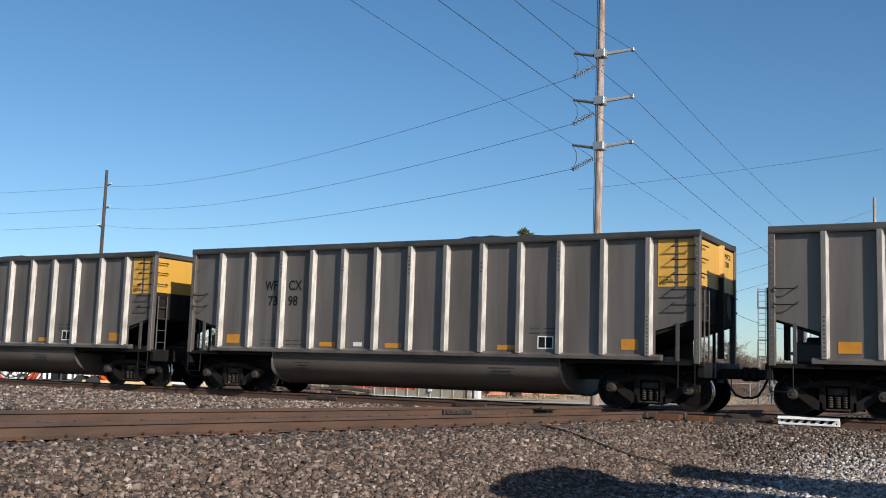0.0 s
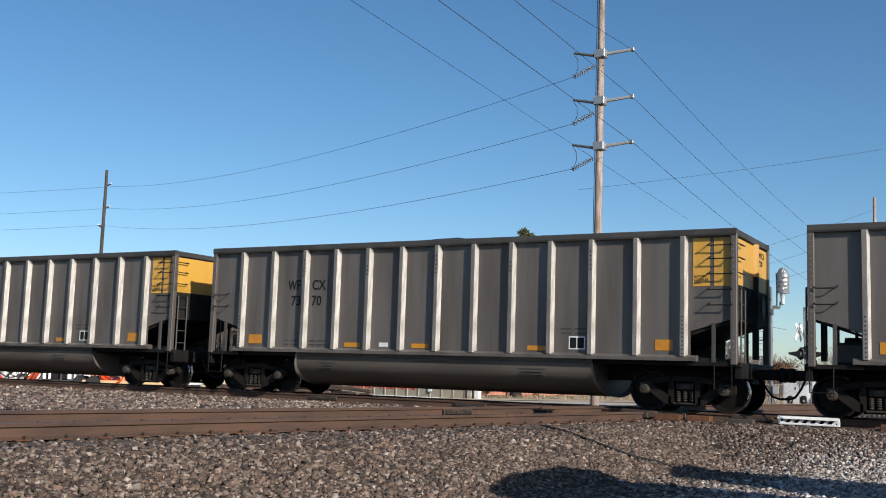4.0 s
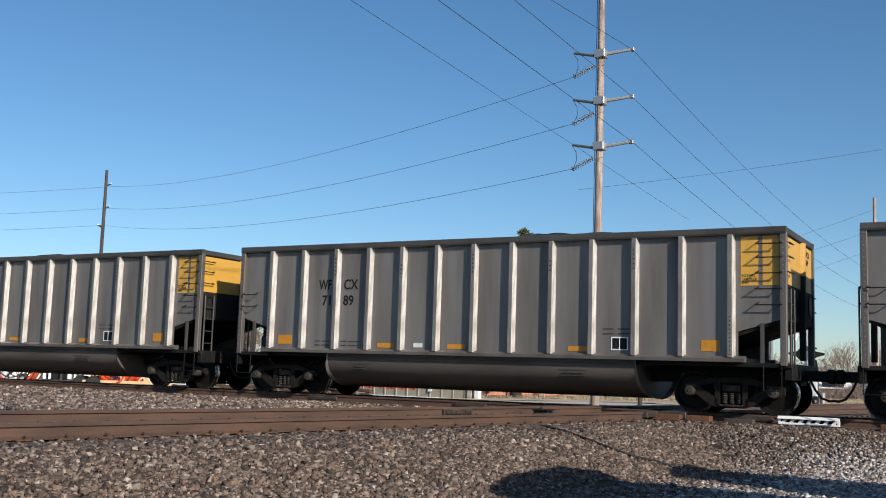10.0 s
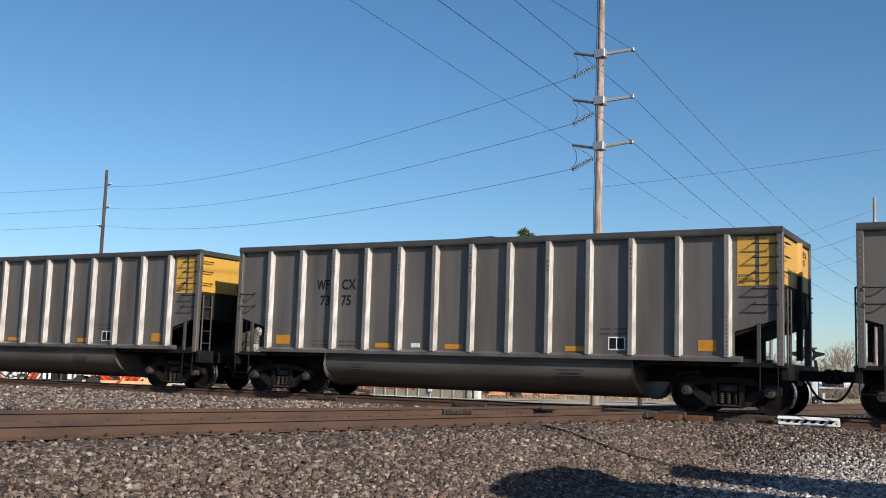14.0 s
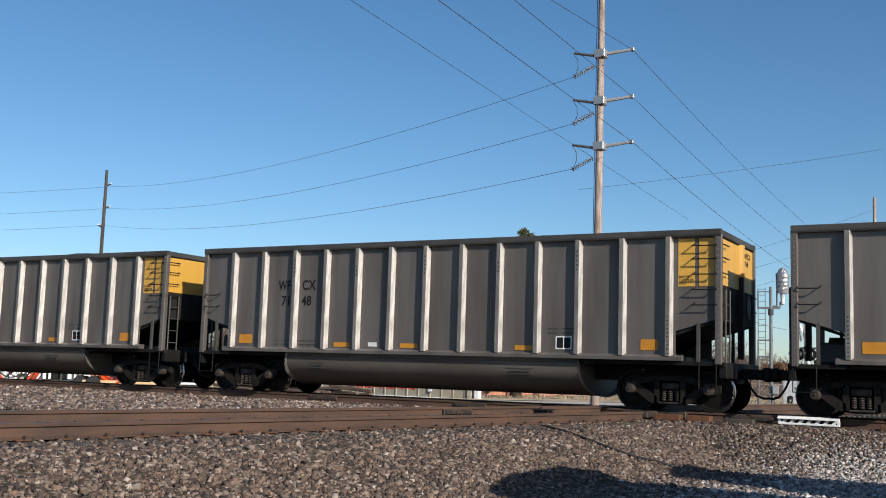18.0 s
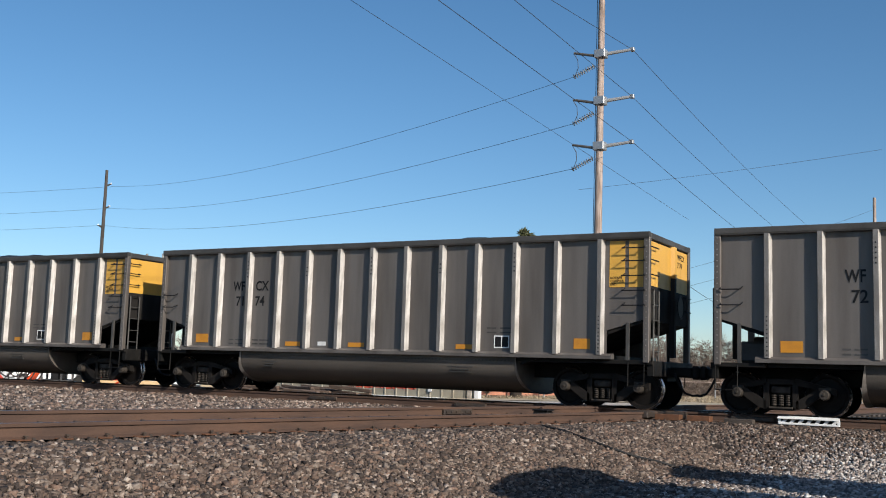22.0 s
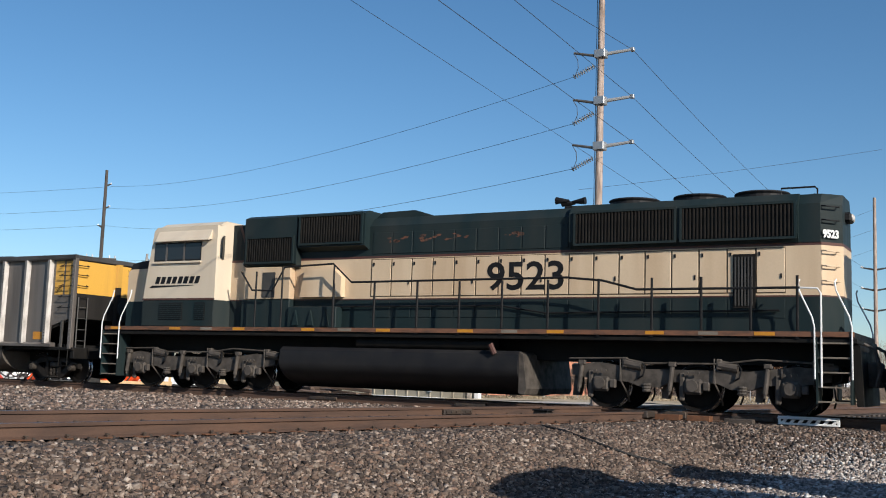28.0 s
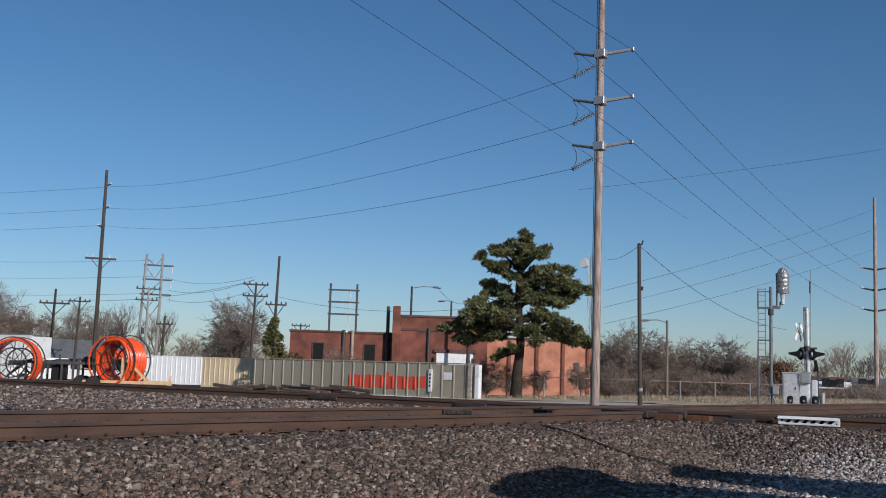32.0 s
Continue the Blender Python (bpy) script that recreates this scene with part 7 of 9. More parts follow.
def radio_mast():
    p = thing("radio_mast", "slim lattice radio mast with a white dish", "radio mast", pose(-53.9, 96.0, gz(-53.9, 96.0)))
    for a in range(3):
        x, y = 0.5 * math.cos(a * 2.094), 0.5 * math.sin(a * 2.094)
        part("leg", Shape().cyl((x, y, -0.3), (x * 0.8, y * 0.8, 16.9), 0.05, 6), GALV, p)
    for i in range(16):
        z = 0.4 + i * 1.02
        a0 = i % 3 * 2.094
        part("brace", Shape().cyl((0.47 * math.cos(a0), 0.47 * math.sin(a0), z), (0.47 * math.cos(a0 + 2.094), 0.47 * math.sin(a0 + 2.094), z + 1.0), 0.035, 5).cyl((0.47 * math.cos(a0 + 2.094), 0.47 * math.sin(a0 + 2.094), z), (0.47 * math.cos(a0 + 4.189), 0.47 * math.sin(a0 + 4.189), z + 1.0), 0.035, 5), GALV, p)
    part("dish", Shape().lathe([(0.55, -0.3), (0.6, 0.0), (0.5, 0.25), (0.05, 0.4)], (-0.8, -0.2, 15.8), "y", 16), WHITE, p, smooth=True)


radio_mast()


def span(name, p, q, sag, r=0.016, n=24, label="dark overhead wire strung between tall poles", past=0.0):
    """A wire that hangs from p to q."""
    p, q = Vector(p), Vector(q)
    if past:
        q = q + (q - p) * past
    pts = []
    for i in range(n + 1):
        t = i / n
        c = p.lerp(q, t)
        c.z -= sag * 4 * t * (1 - t)
        pts.append(c)
    return solid(name, Shape().pipe(pts, r, 5), WIRE, label, "overhead wire", group="overhead wires")


LP = [(-73.4, 38.1, 16.0), (-73.4, 38.0, 14.05), (-73.7, 37.6, 12.5)]
MPL = [(-16.02, 11.07, 11.43), (-16.02, 11.07, 9.70), (-16.03, 11.06, 8.04)]
MPR = [(-14.08, 11.93, 12.42), (-14.10, 11.93, 10.70), (-14.08, 11.93, 9.05)]
for a, b in zip(MPL, LP):
    span("overhead_wire", a, b, 1.05, 0.009)
for a, dz in zip(LP, (-0.6, -0.3, 0.0)):
    span("overhead_wire", a, (a[0] - 62, a[1] - 32, a[2] + 1.0 + dz), 1.6, 0.011)
RP = [(-17.4, 71.1, 10.75), (-17.45, 71.1, 8.95), (-17.5, 71.1, 7.2)]
for a, b in zip(MPR, RP):
    span("overhead_wire", a, b, 0.75, 0.010)
for a, b in zip(MPR, ((-13.91, 5.04, 12.0), (-12.8, 0.75, 10.4), (-12.19, -3.8, 8.8))):
    span("overhead_wire", a, b, 0.0, 0.009, 6, past=3.0)
span("overhead_wire", (-16.11, 23.79, 8.0), (-12.9, -6.0, 8.2), 0.0, 0.006, 6, "thin overhead wire passing the tall pole", 1.0)
for dz, z in ((4.4, 5.6), (2.7, 4.65), (1.0, 3.7)):
    span("overhead_wire", (-16.6, 71.2, 11.2 + dz), (-24.2, 32.6, z), 0.3, 0.010, label="thin overhead wire crossing behind the poles")
span("overhead_wire", (-9.98, 36.9, 13.4), (-24.24, 32.6, 11.65), 0.1, 0.009, label="thin overhead wire crossing behind the poles", past=0.1)
span("overhead_wire", (-14.95, 14.9, 5.7), (-13.6, 31.0, 3.35), 0.62, 0.010, label="thin drooping service wire")
span("overhead_wire", (-14.95, 14.9, 5.7), (-48.4, 87.5, 14.4), 0.4, 0.012, label="thin service wire from a pole")
span("overhead_wire", (-88.0, 43.8, 6.6), (-74.9, 58.3, 9.6), 0.8, 0.02)
span("overhead_wire", (-103.0, 72.3, 10.2), (-74.9, 58.3, 9.7), 0.8, 0.02)
span("overhead_wire", (-103.0, 72.3, 9.0), (-74.9, 58.3, 8.6), 0.8, 0.02)
for z in (14.0, 11.9, 9.7):
    span("overhead_wire", (-104.4, 71.0, z), (-150.0, 38.0, z - 0.4), 0.9, 0.018, label="thin overhead wire leaving the power tower")
span("overhead_wire", (-74.9, 58.3, 10.0), (-103.5, 71.5, 12.0), 0.9, 0.016, label="thin overhead wire leaving the power tower")
span("overhead_wire", (-66.6, 52.3, 7.4), (-41.4, 46.2, 5.6), 0.7, 0.014, label="thin service wire from a pole")
span("overhead_wire", (-102.3, 58.0, 8.2), (-88.0, 43.8, 6.6), 0.5, 0.02)
span("overhead_wire", (-46.2, 49.0, 7.7), (-41.4, 46.2, 6.1), 0.6, 0.012, label="thin service wire from a pole")


# -- railway signal, crossing warning post and cabinets --
MAST_GREY = surface("dull_grey_mast_paint", (0.17, 0.175, 0.185), (0.10, 0.10, 0.105), 0.6, 0.3, 3.0, (0.4, 0.8), 40, 0.05)
FOIL = surface("dull_silver_wrapping", (0.30, 0.305, 0.32), (0.16, 0.165, 0.175), 0.45, 0.45, 5.0, (0.4, 0.75), 12, 0.5)
PALE_FOIL = surface("pale_wrapping_tail", (0.62, 0.64, 0.66), (0.40, 0.42, 0.44), 0.5, 0.2, 8.0, (0.4, 0.75), 20, 0.4)


def signal_mast():
    p = thing("railway_signal", "tall grey signal mast with ladder and wrapped silver head", "railway signal", pose(-13.53, 27.93, -0.42, 0, 0, 14))
    part("mast", Shape().cyl((0, 0, 0.5), (0.0, 0, 5.65), 0.085, 12, 0.07), MAST_GREY, p, smooth=True)
    for x, y in ((-0.2, -0.1), (0.28, -0.1), (0.04, 0.25)):
        part("base_leg", Shape().cyl((x, y, -0.05), (0.0, 0, 0.65), 0.045, 8), MAST_GREY, p)
    part("base_collar", Shape().box(-0.16, 0.14, -0.12, 0.12, 0.5, 0.6, 0.02), MAST_GREY, p)
    part("control_box", Shape().box(0.06, 0.34, -0.2, 0.08, 0.58, 0.98, 0.02), GALV, p)
    lad = part("ladder", Shape().cyl((-0.58, 0, -0.05), (-0.58, 0, 5.6), 0.022, 6).cyl((-0.25, 0, 2.3), (-0.25, 0, 5.6), 0.018, 6), MAST_GREY, p)
    for i in range(12):
        part("rung", Shape().cyl((-0.58, 0, 2.35 + i * 0.29), (-0.25, 0, 2.35 + i * 0.29), 0.014, 5), MAST_GREY, lad)
    part("ladder_foot", Shape().cyl((-0.58, 0, 0.0), (-0.58, 0, 2.3), 0.05, 6), MAST_GREY, lad)
    for z, a, b, r in ((5.42, -0.60, 0.08, 0.028), (4.64, -0.62, 0.42, 0.05), (3.10, -0.60, 0.1, 0.035), (2.32, -0.60, 0.0, 0.04)):
        part("platform_bar", Shape().box(a, b, -r, r, z - r, z + r, 0.006), MAST_GREY, p)
    part("platform_side", Shape().cyl((-0.58, -0.02, 4.62), (-0.58, -0.02, 5.44), 0.04, 6), MAST_GREY, p)
    part("platform_side", Shape().cyl((-0.58, -0.02, 2.3), (-0.58, -0.02, 3.12), 0.04, 6), MAST_GREY, p)
    part("platform_brace", Shape().pipe([(-0.08, 0, 4.6), (0.0, 0, 4.2), (0.0, 0, 3.8)], 0.05, 6), MAST_GREY, p)
    part("mast_clamp", Shape().cyl((0, 0, 4.3), (0, 0, 4.58), 0.13, 10), DARK_STEEL, p)
    part("head_bracket", Shape().pipe([(0.08, 0, 4.72), (0.26, 0, 4.74), (0.42, 0, 4.66), (0.42, 0, 4.95)], 0.035, 6), MAST_GREY, p)
    part("head_stem", Shape().pipe([(0.27, 0.02, 4.7), (0.28, 0.02, 5.3), (0.26, 0.02, 6.3)], 0.035, 6), DARK_STEEL, p)
    part("wrapping_tail", Shape().lathe([(0.03, 4.78), (0.10, 4.82), (0.09, 5.05), (0.15, 5.4)], (0.54, 0, 0), "z", 10), PALE_FOIL, p, "gathered pale end of the wrapping")
    hd = Shape()
    prof = [(0.20, 5.36), (0.27, 5.35)] + [(0.268 + 0.014 * (i % 2), 5.42 + 0.10 * i) for i in range(9)] + [(0.25, 6.34), (0.19, 6.47), (0.10, 6.55), (0.02, 6.57)]
    hd.lathe(prof, (0.54, 0, 0), "z", 20)
    hd.v = [(x + random.uniform(-0.014, 0.014), y * 0.8 + random.uniform(-0.014, 0.014), z) for x, y, z in hd.v]
    part("wrapped_head", hd, FOIL, p, "signal head wrapped in silver foil")
    part("wrapping_edge", Shape().box(0.76, 0.85, -0.03, 0.03, 5.33, 6.25, 0.02), FOIL, p)


WHITE_METAL = surface("bright_aluminium_paint", (0.66, 0.68, 0.70), (0.40, 0.41, 0.43), 0.45, 0.25, 4.0, (0.5, 0.85), 30, 0.06)


def crossing_post():
    p = thing("crossing_signal", "silver level crossing post with lamps and crossbuck", "crossing signal", pose(-12.58, 31.26, -0.42, 0, 0, 12))
    part("mast", Shape().cyl((0.0, 0, 0.0), (-0.07, 0, 4.85), 0.11, 14, 0.085), WHITE_METAL, p, smooth=True)
    part("conduit_pipe", Shape().cyl((-0.16, -0.02, 1.6), (-0.2, -0.02, 4.8), 0.04, 8), MAST_GREY, p)
    part("finial", Shape().box(-0.24, -0.08, -0.07, 0.07, 4.72, 4.9, 0.02), MAST_GREY, p)
    part("antenna", Shape().cyl((0.06, 0, 2.2), (0.11, 0, 6.75), 0.022, 6, 0.014), MAST_GREY, p)
    part("antenna_sleeve", Shape().cyl((0.085, 0, 5.6), (0.095, 0, 6.2), 0.04, 8), DARK_STEEL, p)
    part("base", Shape().box(-0.3, 0.35, -0.3, 0.3, -0.05, 0.12, 0.03), GALV, p)
    for k, x, h in ((-1, -0.50, 0.52), (1, -0.47, 0.52), (1, -0.27, 0.45)):
        o = part("crossbuck_blade", Shape().prism([(-0.10, -h), (0.10, -h), (0.10, h), (-0.10, h)], -0.012, 0.012, "x"), WHITE, p)
        o.matrix_local = pose(x, 0, 3.66, 0, 0, -22) @ Matrix.Rotation(radians(38 * k), 4, "X")
    part("crossbuck_bar", Shape().cyl((-0.50, 0, 3.66), (-0.1, 0, 3.66), 0.025, 6), GALV, p)
    part("lamp_arm", Shape().cyl((-0.42, 0, 2.86), (0.38, 0, 2.86), 0.05, 8), DARK_STEEL, p)
    part("arm_collar", Shape().cyl((-0.06, 0, 2.74), (-0.06, 0, 2.96), 0.15, 12), DARK_STEEL, p)
    for k, x in ((-1, -0.40), (1, 0.20)):
        part("lamp_backing", Shape().cyl((x, 0.0, 2.56), (x - k * 0.05, 0.03, 2.56), 0.29, 20), INK, p)
        part("lamp_hood", Shape().prism([(x, 2.80), (x + k * 0.16, 2.70), (x + k * 0.56, 2.63), (x + k * 0.54, 2.54), (x + k * 0.2, 2.44), (x, 2.30)], -0.16, 0.16, "y"), INK, p)
        part("lamp_lens", Shape().cyl((x - k * 0.05, -0.03, 2.56), (x - k * 0.11, -0.05, 2.56), 0.15, 14), GALV, p)
    part("rear_lamp", Shape().cyl((-0.24, 0.05, 2.56), (-0.17, 0.02, 2.56), 0.24, 18), DARK_STEEL, p)
    part("bell_hood", Shape().prism([(0.22, 2.25), (0.36, 2.3), (0.42, 2.0), (0.46, 1.72), (0.2, 1.72), (0.26, 2.0)], -0.1, 0.1, "y"), INK, p)
    part("gate_box", Shape().box(-0.38, 0.08, -0.38, -0.05, 1.12, 1.66, 0.04), GALV, p)
    part("box_lid", Shape().box(-0.40, 0.10, -0.40, -0.03, 1.62, 1.68, 0.02), GALV, p)
    part("mechanism_leg", Shape().prism([(-0.42, 0.05), (-0.12, 0.05), (-0.02, 0.9), (-0.12, 1.15), (-0.38, 1.15), (-0.46, 0.6)], -0.22, 0.1, "y"), WHITE_METAL, p)
    part("mechanism_leg", Shape().box(0.12, 0.40, -0.15, 0.15, 0.05, 1.3, 0.04), WHITE_METAL, p)
    part("gate_arm", Shape().box(0.36, 0.46, -0.05, 0.05, 0.3, 1.95, 0.01), DARK_STEEL, p)
    for x in (-0.92, -0.3, 0.25):
        part("counterweight", Shape().box(x - 0.12, x + 0.2, -0.3, 0.12, 0.08, 0.52, 0.08), INK, p)
        part("counterweight_plate", Shape().cyl((x + 0.06, -0.31, 0.26), (x + 0.06, -0.34, 0.26), 0.055, 12), GALV, p)
    part("stub_post", Shape().cyl((0.62, 0, 0), (0.62, 0, 0.68), 0.13, 12), GALV, p)


def cabinet(x, y, w, d, h, turn):
    p = thing("signal_cabinet", "pale grey steel signal equipment cabinet", "equipment cabinet", pose(x, y, gz(x, y), 0, 0, turn))
    part("body", Shape().box(-w / 2, w / 2, -d / 2, d / 2, 0, h, 0.02), SILVER, p)
    part("roof", Shape().box(-w / 2 - 0.04, w / 2 + 0.04, -d / 2 - 0.04, d / 2 + 0.04, h, h + 0.07, 0.02), SILVER, p)
    part("door", Shape().box(-w / 2 + 0.06, w / 2 - 0.06, -d / 2 - 0.015, -d / 2 - 0.001, 0.1, h - 0.08, 0.004), SILVER, p)
    part("handle", Shape().box(w / 2 - 0.16, w / 2 - 0.12, -d / 2 - 0.05, -d / 2 - 0.015, h * 0.5, h * 0.5 + 0.14), DARK_STEEL, p)


signal_mast()
crossing_post()
cabinet(-13.45, 31.2, 0.75, 0.7, 1.58, 12)


# -- brick building --
def brick_block(p, x0, x1, y0, y1, z1, mat, name="wall"):
    part(name, Shape().box(x0, x1, y0, y1, -0.4, z1), mat, p)
    part("parapet", Shape().box(x0 - 0.08, x1 + 0.08, y0 - 0.08, y1 + 0.08, z1, z1 + 0.18, 0.03), MORTAR, p)


def building():
    p = thing("brick_building", "old flat-roofed red brick building with blocked windows", "building", pose(-44.65, 47.9, -1.1, 0, 0, 33))
    brick_block(p, -12.3, -3.5, 0.5, 9.0, 4.65, BRICK)
    brick_block(p, -3.48, 3.45, -0.6, 10, 6.05, BRICK)
    brick_block(p, 3.47, 12.35, 0.6, 9.0, 4.55, BRICK_PINK)
    part("brick_band", Shape().box(-3.4, 1.3, -0.66, -0.601, 5.0, 5.2), MORTAR, p)
    part("chimney", Shape().box(-4.1, -3.5, -0.7, -0.1, -0.2, 6.9, 0.03), BRICK, p)
    part("pipe", Shape().cyl((-4.5, 0.2, -0.2), (-4.5, 0.2, 6.9), 0.14, 8), DARK_STEEL, p)
    part("downpipe", Shape().cyl((-1.2, -0.7, -0.2), (-1.2, -0.7, 5.2), 0.13, 8), DARK_STEEL, p)
    for x in (-10.0, -5.9):
        w = part("window", Shape().box(x - 0.42, x + 0.42, 0.44, 0.495, 2.0, 3.8), INK, p, "dark boarded window")
        part("window_frame", Shape().box(x - 0.5, x - 0.42, 0.42, 0.49, 1.95, 3.85).box(x + 0.42, x + 0.5, 0.42, 0.49, 1.95, 3.85).box(x - 0.5, x + 0.5, 0.42, 0.49, 3.8, 3.9), MORTAR, w)
    part("door_surround", Shape().box(-0.75, 2.55, -0.8, -0.61, 3.35, 3.6).box(-0.75, -0.55, -0.9, -0.61, -0.2, 3.0).box(2.35, 2.55, -0.9, -0.61, -0.2, 3.0), MORTAR, p)
    part("roller_door", Shape().box(-0.55, 2.35, -0.68, -0.605, -0.2, 3.35), WHITE, p, "white roller door")
    for x in (5.3, 7.5, 9.6, 11.6):
        part("pilaster", Shape().box(x - 0.12, x + 0.12, 0.45, 0.595, -0.2, 4.5), BRICK, p)
    part("vent", Shape().box(10.5, 10.9, 0.5, 0.595, 2.3, 2.9), DARK_STEEL, p)
    part("roof_light", Shape().lathe([(0.02, -0.15), (0.15, 0), (0.02, 0.15)], (-7.8, 0.3, 4.75), "z", 10), WHITE, p)
    part("wall_pipe", Shape().cyl((-8.0, 0.4, -0.2), (-8.0, 0.4, 4.9), 0.13, 8), DARK_STEEL, p)
    part("wall_pipe", Shape().cyl((-7.3, 0.4, -0.2), (-7.3, 0.4, 4.9), 0.12, 8), PALE, p)


building()


# -- grey steel wall of the storage bay --
def bay_wall():
    a, b = Vector((-43.33, 24.82, 0)), Vector((-27.94, 25.10, 0))
    ln = (b - a).length
    p = thing("storage_bay_wall", "long faded grey ribbed steel wall with an orange-red painted patch", "steel wall", pose(a.x, a.y, -0.72, 0, 0, math.degrees(math.atan2(b.y - a.y, b.x - a.x))))
    n = 21
    w = ln / n
    panel = Shape().box(0.02, w - 0.02, -0.03, 0.03, 0.0, 1.82, 0.01).mesh("panel", WALL_GREY)
    ribm = Shape().prism([(-0.05, -0.03), (-0.03, -0.07), (0.03, -0.07), (0.05, -0.03)], 0.0, 1.84, "z").mesh("rib", WALL_GREY)
    for i in range(n):
        part("panel", panel, WALL_GREY, p).matrix_local = pose(i * w, 0, 0)
        part("rib", ribm, WALL_GREY, p).matrix_local = pose(i * w, 0, 0)
    part("top_rail", Shape().box(0, ln, -0.07, 0.07, 1.84, 1.91, 0.01), WALL_GREY, p)
    part("kick_plate", Shape().box(0, ln + 2.5, -0.12, 0.1, -0.05, 0.05, 0.01), WHITE, p)
    part("end_post", Shape().box(ln - 0.1, ln + 0.16, -0.2, 0.12, 0, 1.84, 0.02), WHITE, p, "white end post")
    part("end_frame", Shape().box(ln - 0.55, ln - 0.30, -0.16, 0.1, 0, 1.86, 0.02), PALE, p)
    blob = Shape()
    for i in range(7):
        x0 = 7.1 + i * w
        for seg in range(3):
            u0, u1 = x0 + 0.052 + seg * (w - 0.104) / 3, x0 + 0.052 + (seg + 1) * (w - 0.104) / 3
            f = ((u0 + u1) / 2 - 7.1) / (7 * w)
            lo = 0.42 + 0.18 * max(0, f - 0.85) * 6 + 0.25 * max(0, 0.12 - f) * 6 + random.uniform(-0.04, 0.04)
            hi = 1.14 + (0.22 if 0.46 < f < 0.5 else 0) + random.uniform(-0.04, 0.04)
            blob.box(u0, u1, -0.037, -0.031, lo, hi)
        blob.prism([(x0 - 0.055, -0.032), (x0 - 0.034, -0.074), (x0 + 0.034, -0.074), (x0 + 0.055, -0.032), (x0 + 0.03, -0.068), (x0 - 0.03, -0.068)], 0.45, 1.10, "z")
    part("orange_patch", blob, FLUOR, p, "orange-red sprayed patch")
    part("notice", Shape().box(ln - 3.0, ln - 2.8, -0.125, -0.035, 0.35, 1.55), WHITE, p)
    part("notice", Shape().box(ln - 2.1, ln - 1.6, -0.06, -0.035, 1.0, 1.4), WHITE, p)
    for z in (0.6, 0.8, 1.0, 1.2):
        part("notice_bar", Shape().box(ln - 2.95, ln - 2.86, -0.129, -0.126, z, z + 0.12), INK, p)


bay_wall()


# -- reels of orange conduit --
def reel(x, y, z, turn, r, width, full):
    p = thing("conduit_reel", "steel spoked reel wound with orange plastic conduit" if full else "nearly empty spoked steel reel with a few turns of orange conduit", "cable reel", pose(x, y, z, 0, 0, turn), group="conduit reels")
    for s in (-1, 1):
        c = (0, s * width / 2, 0)
        rim = part("flange", Shape().lathe([(r - 0.03, -0.03), (r + 0.03, -0.03), (r + 0.03, 0.03), (r - 0.03, 0.03), (r - 0.03, -0.03)], c, "y", 36, False), DARK_STEEL, p)
        part("inner_ring", Shape().lathe([(r * 0.55, -0.025), (r * 0.6, -0.025), (r * 0.6, 0.025), (r * 0.55, 0.025), (r * 0.55, -0.025)], c, "y", 28, False), DARK_STEEL, rim)
        for i in range(10):
            a = i * math.pi / 5 + 0.2
            part("spoke", Shape().cyl((0.12 * math.cos(a), c[1], 0.12 * math.sin(a)), (r * math.cos(a), c[1], r * math.sin(a)), 0.024, 6), DARK_STEEL, rim)
    part("hub", Shape().cyl((0, -width / 2 - 0.1, 0), (0, width / 2 + 0.1, 0), 0.14, 12), DARK_STEEL, p)
    prof = []
    turns = 9 if full else 3
    inner, outer = (0.72 * r, 0.90 * r) if full else (0.87 * r, 0.95 * r)
    half = width / 2 - 0.08
    for i in range(turns * 6 + 1):
        t = i / 6
        prof.append((outer - 0.04 * abs(math.sin(t * math.pi)) * -1 - 0.03, -half + 2 * half * i / (turns * 6)))
    prof = [(inner, -half)] + prof + [(inner, half), (inner, -half)]
    part("conduit", Shape().lathe(prof, (0, 0, 0), "y", 40, False), CONDUIT, p, "orange plastic conduit", True)
    part("loose_turn", Shape().pipe([(outer * 1.02 * math.cos(a), -half * 0.9 + 0.25 * a, outer * 1.02 * math.sin(a)) for a in np.linspace(0.4, 5.6, 30)], 0.055, 7), CONDUIT, p)
    wind = random.Random(41)
    for i in range(11 if full else 3):
        ry = -half + (0.5 * half * i / 10 if i < 7 else wind.uniform(-half, half))
        rr = (inner + (outer - inner) * wind.uniform(0.2, 1.0)) if i < 7 else outer * wind.uniform(0.99, 1.03)
        tilt, ph, off = wind.uniform(-0.06, 0.06), wind.uniform(0, 6.28), wind.uniform(-0.05, 0.05)
        ring = [(rr * math.cos(a) + off, ry - 0.06 + tilt * math.sin(a + ph), rr * math.sin(a) - 0.4 * abs(off)) for a in np.linspace(0, 2 * math.pi, 37)]
        part("loose_turn", Shape().pipe(ring, 0.05, 6), CONDUIT, p, smooth=True)
    return p


reel(-49.45, 19.9, 0.72, 10, 1.55, 1.4, True)
reel(-53.1, 15.4, 0.45, 32, 1.45, 1.2, False)


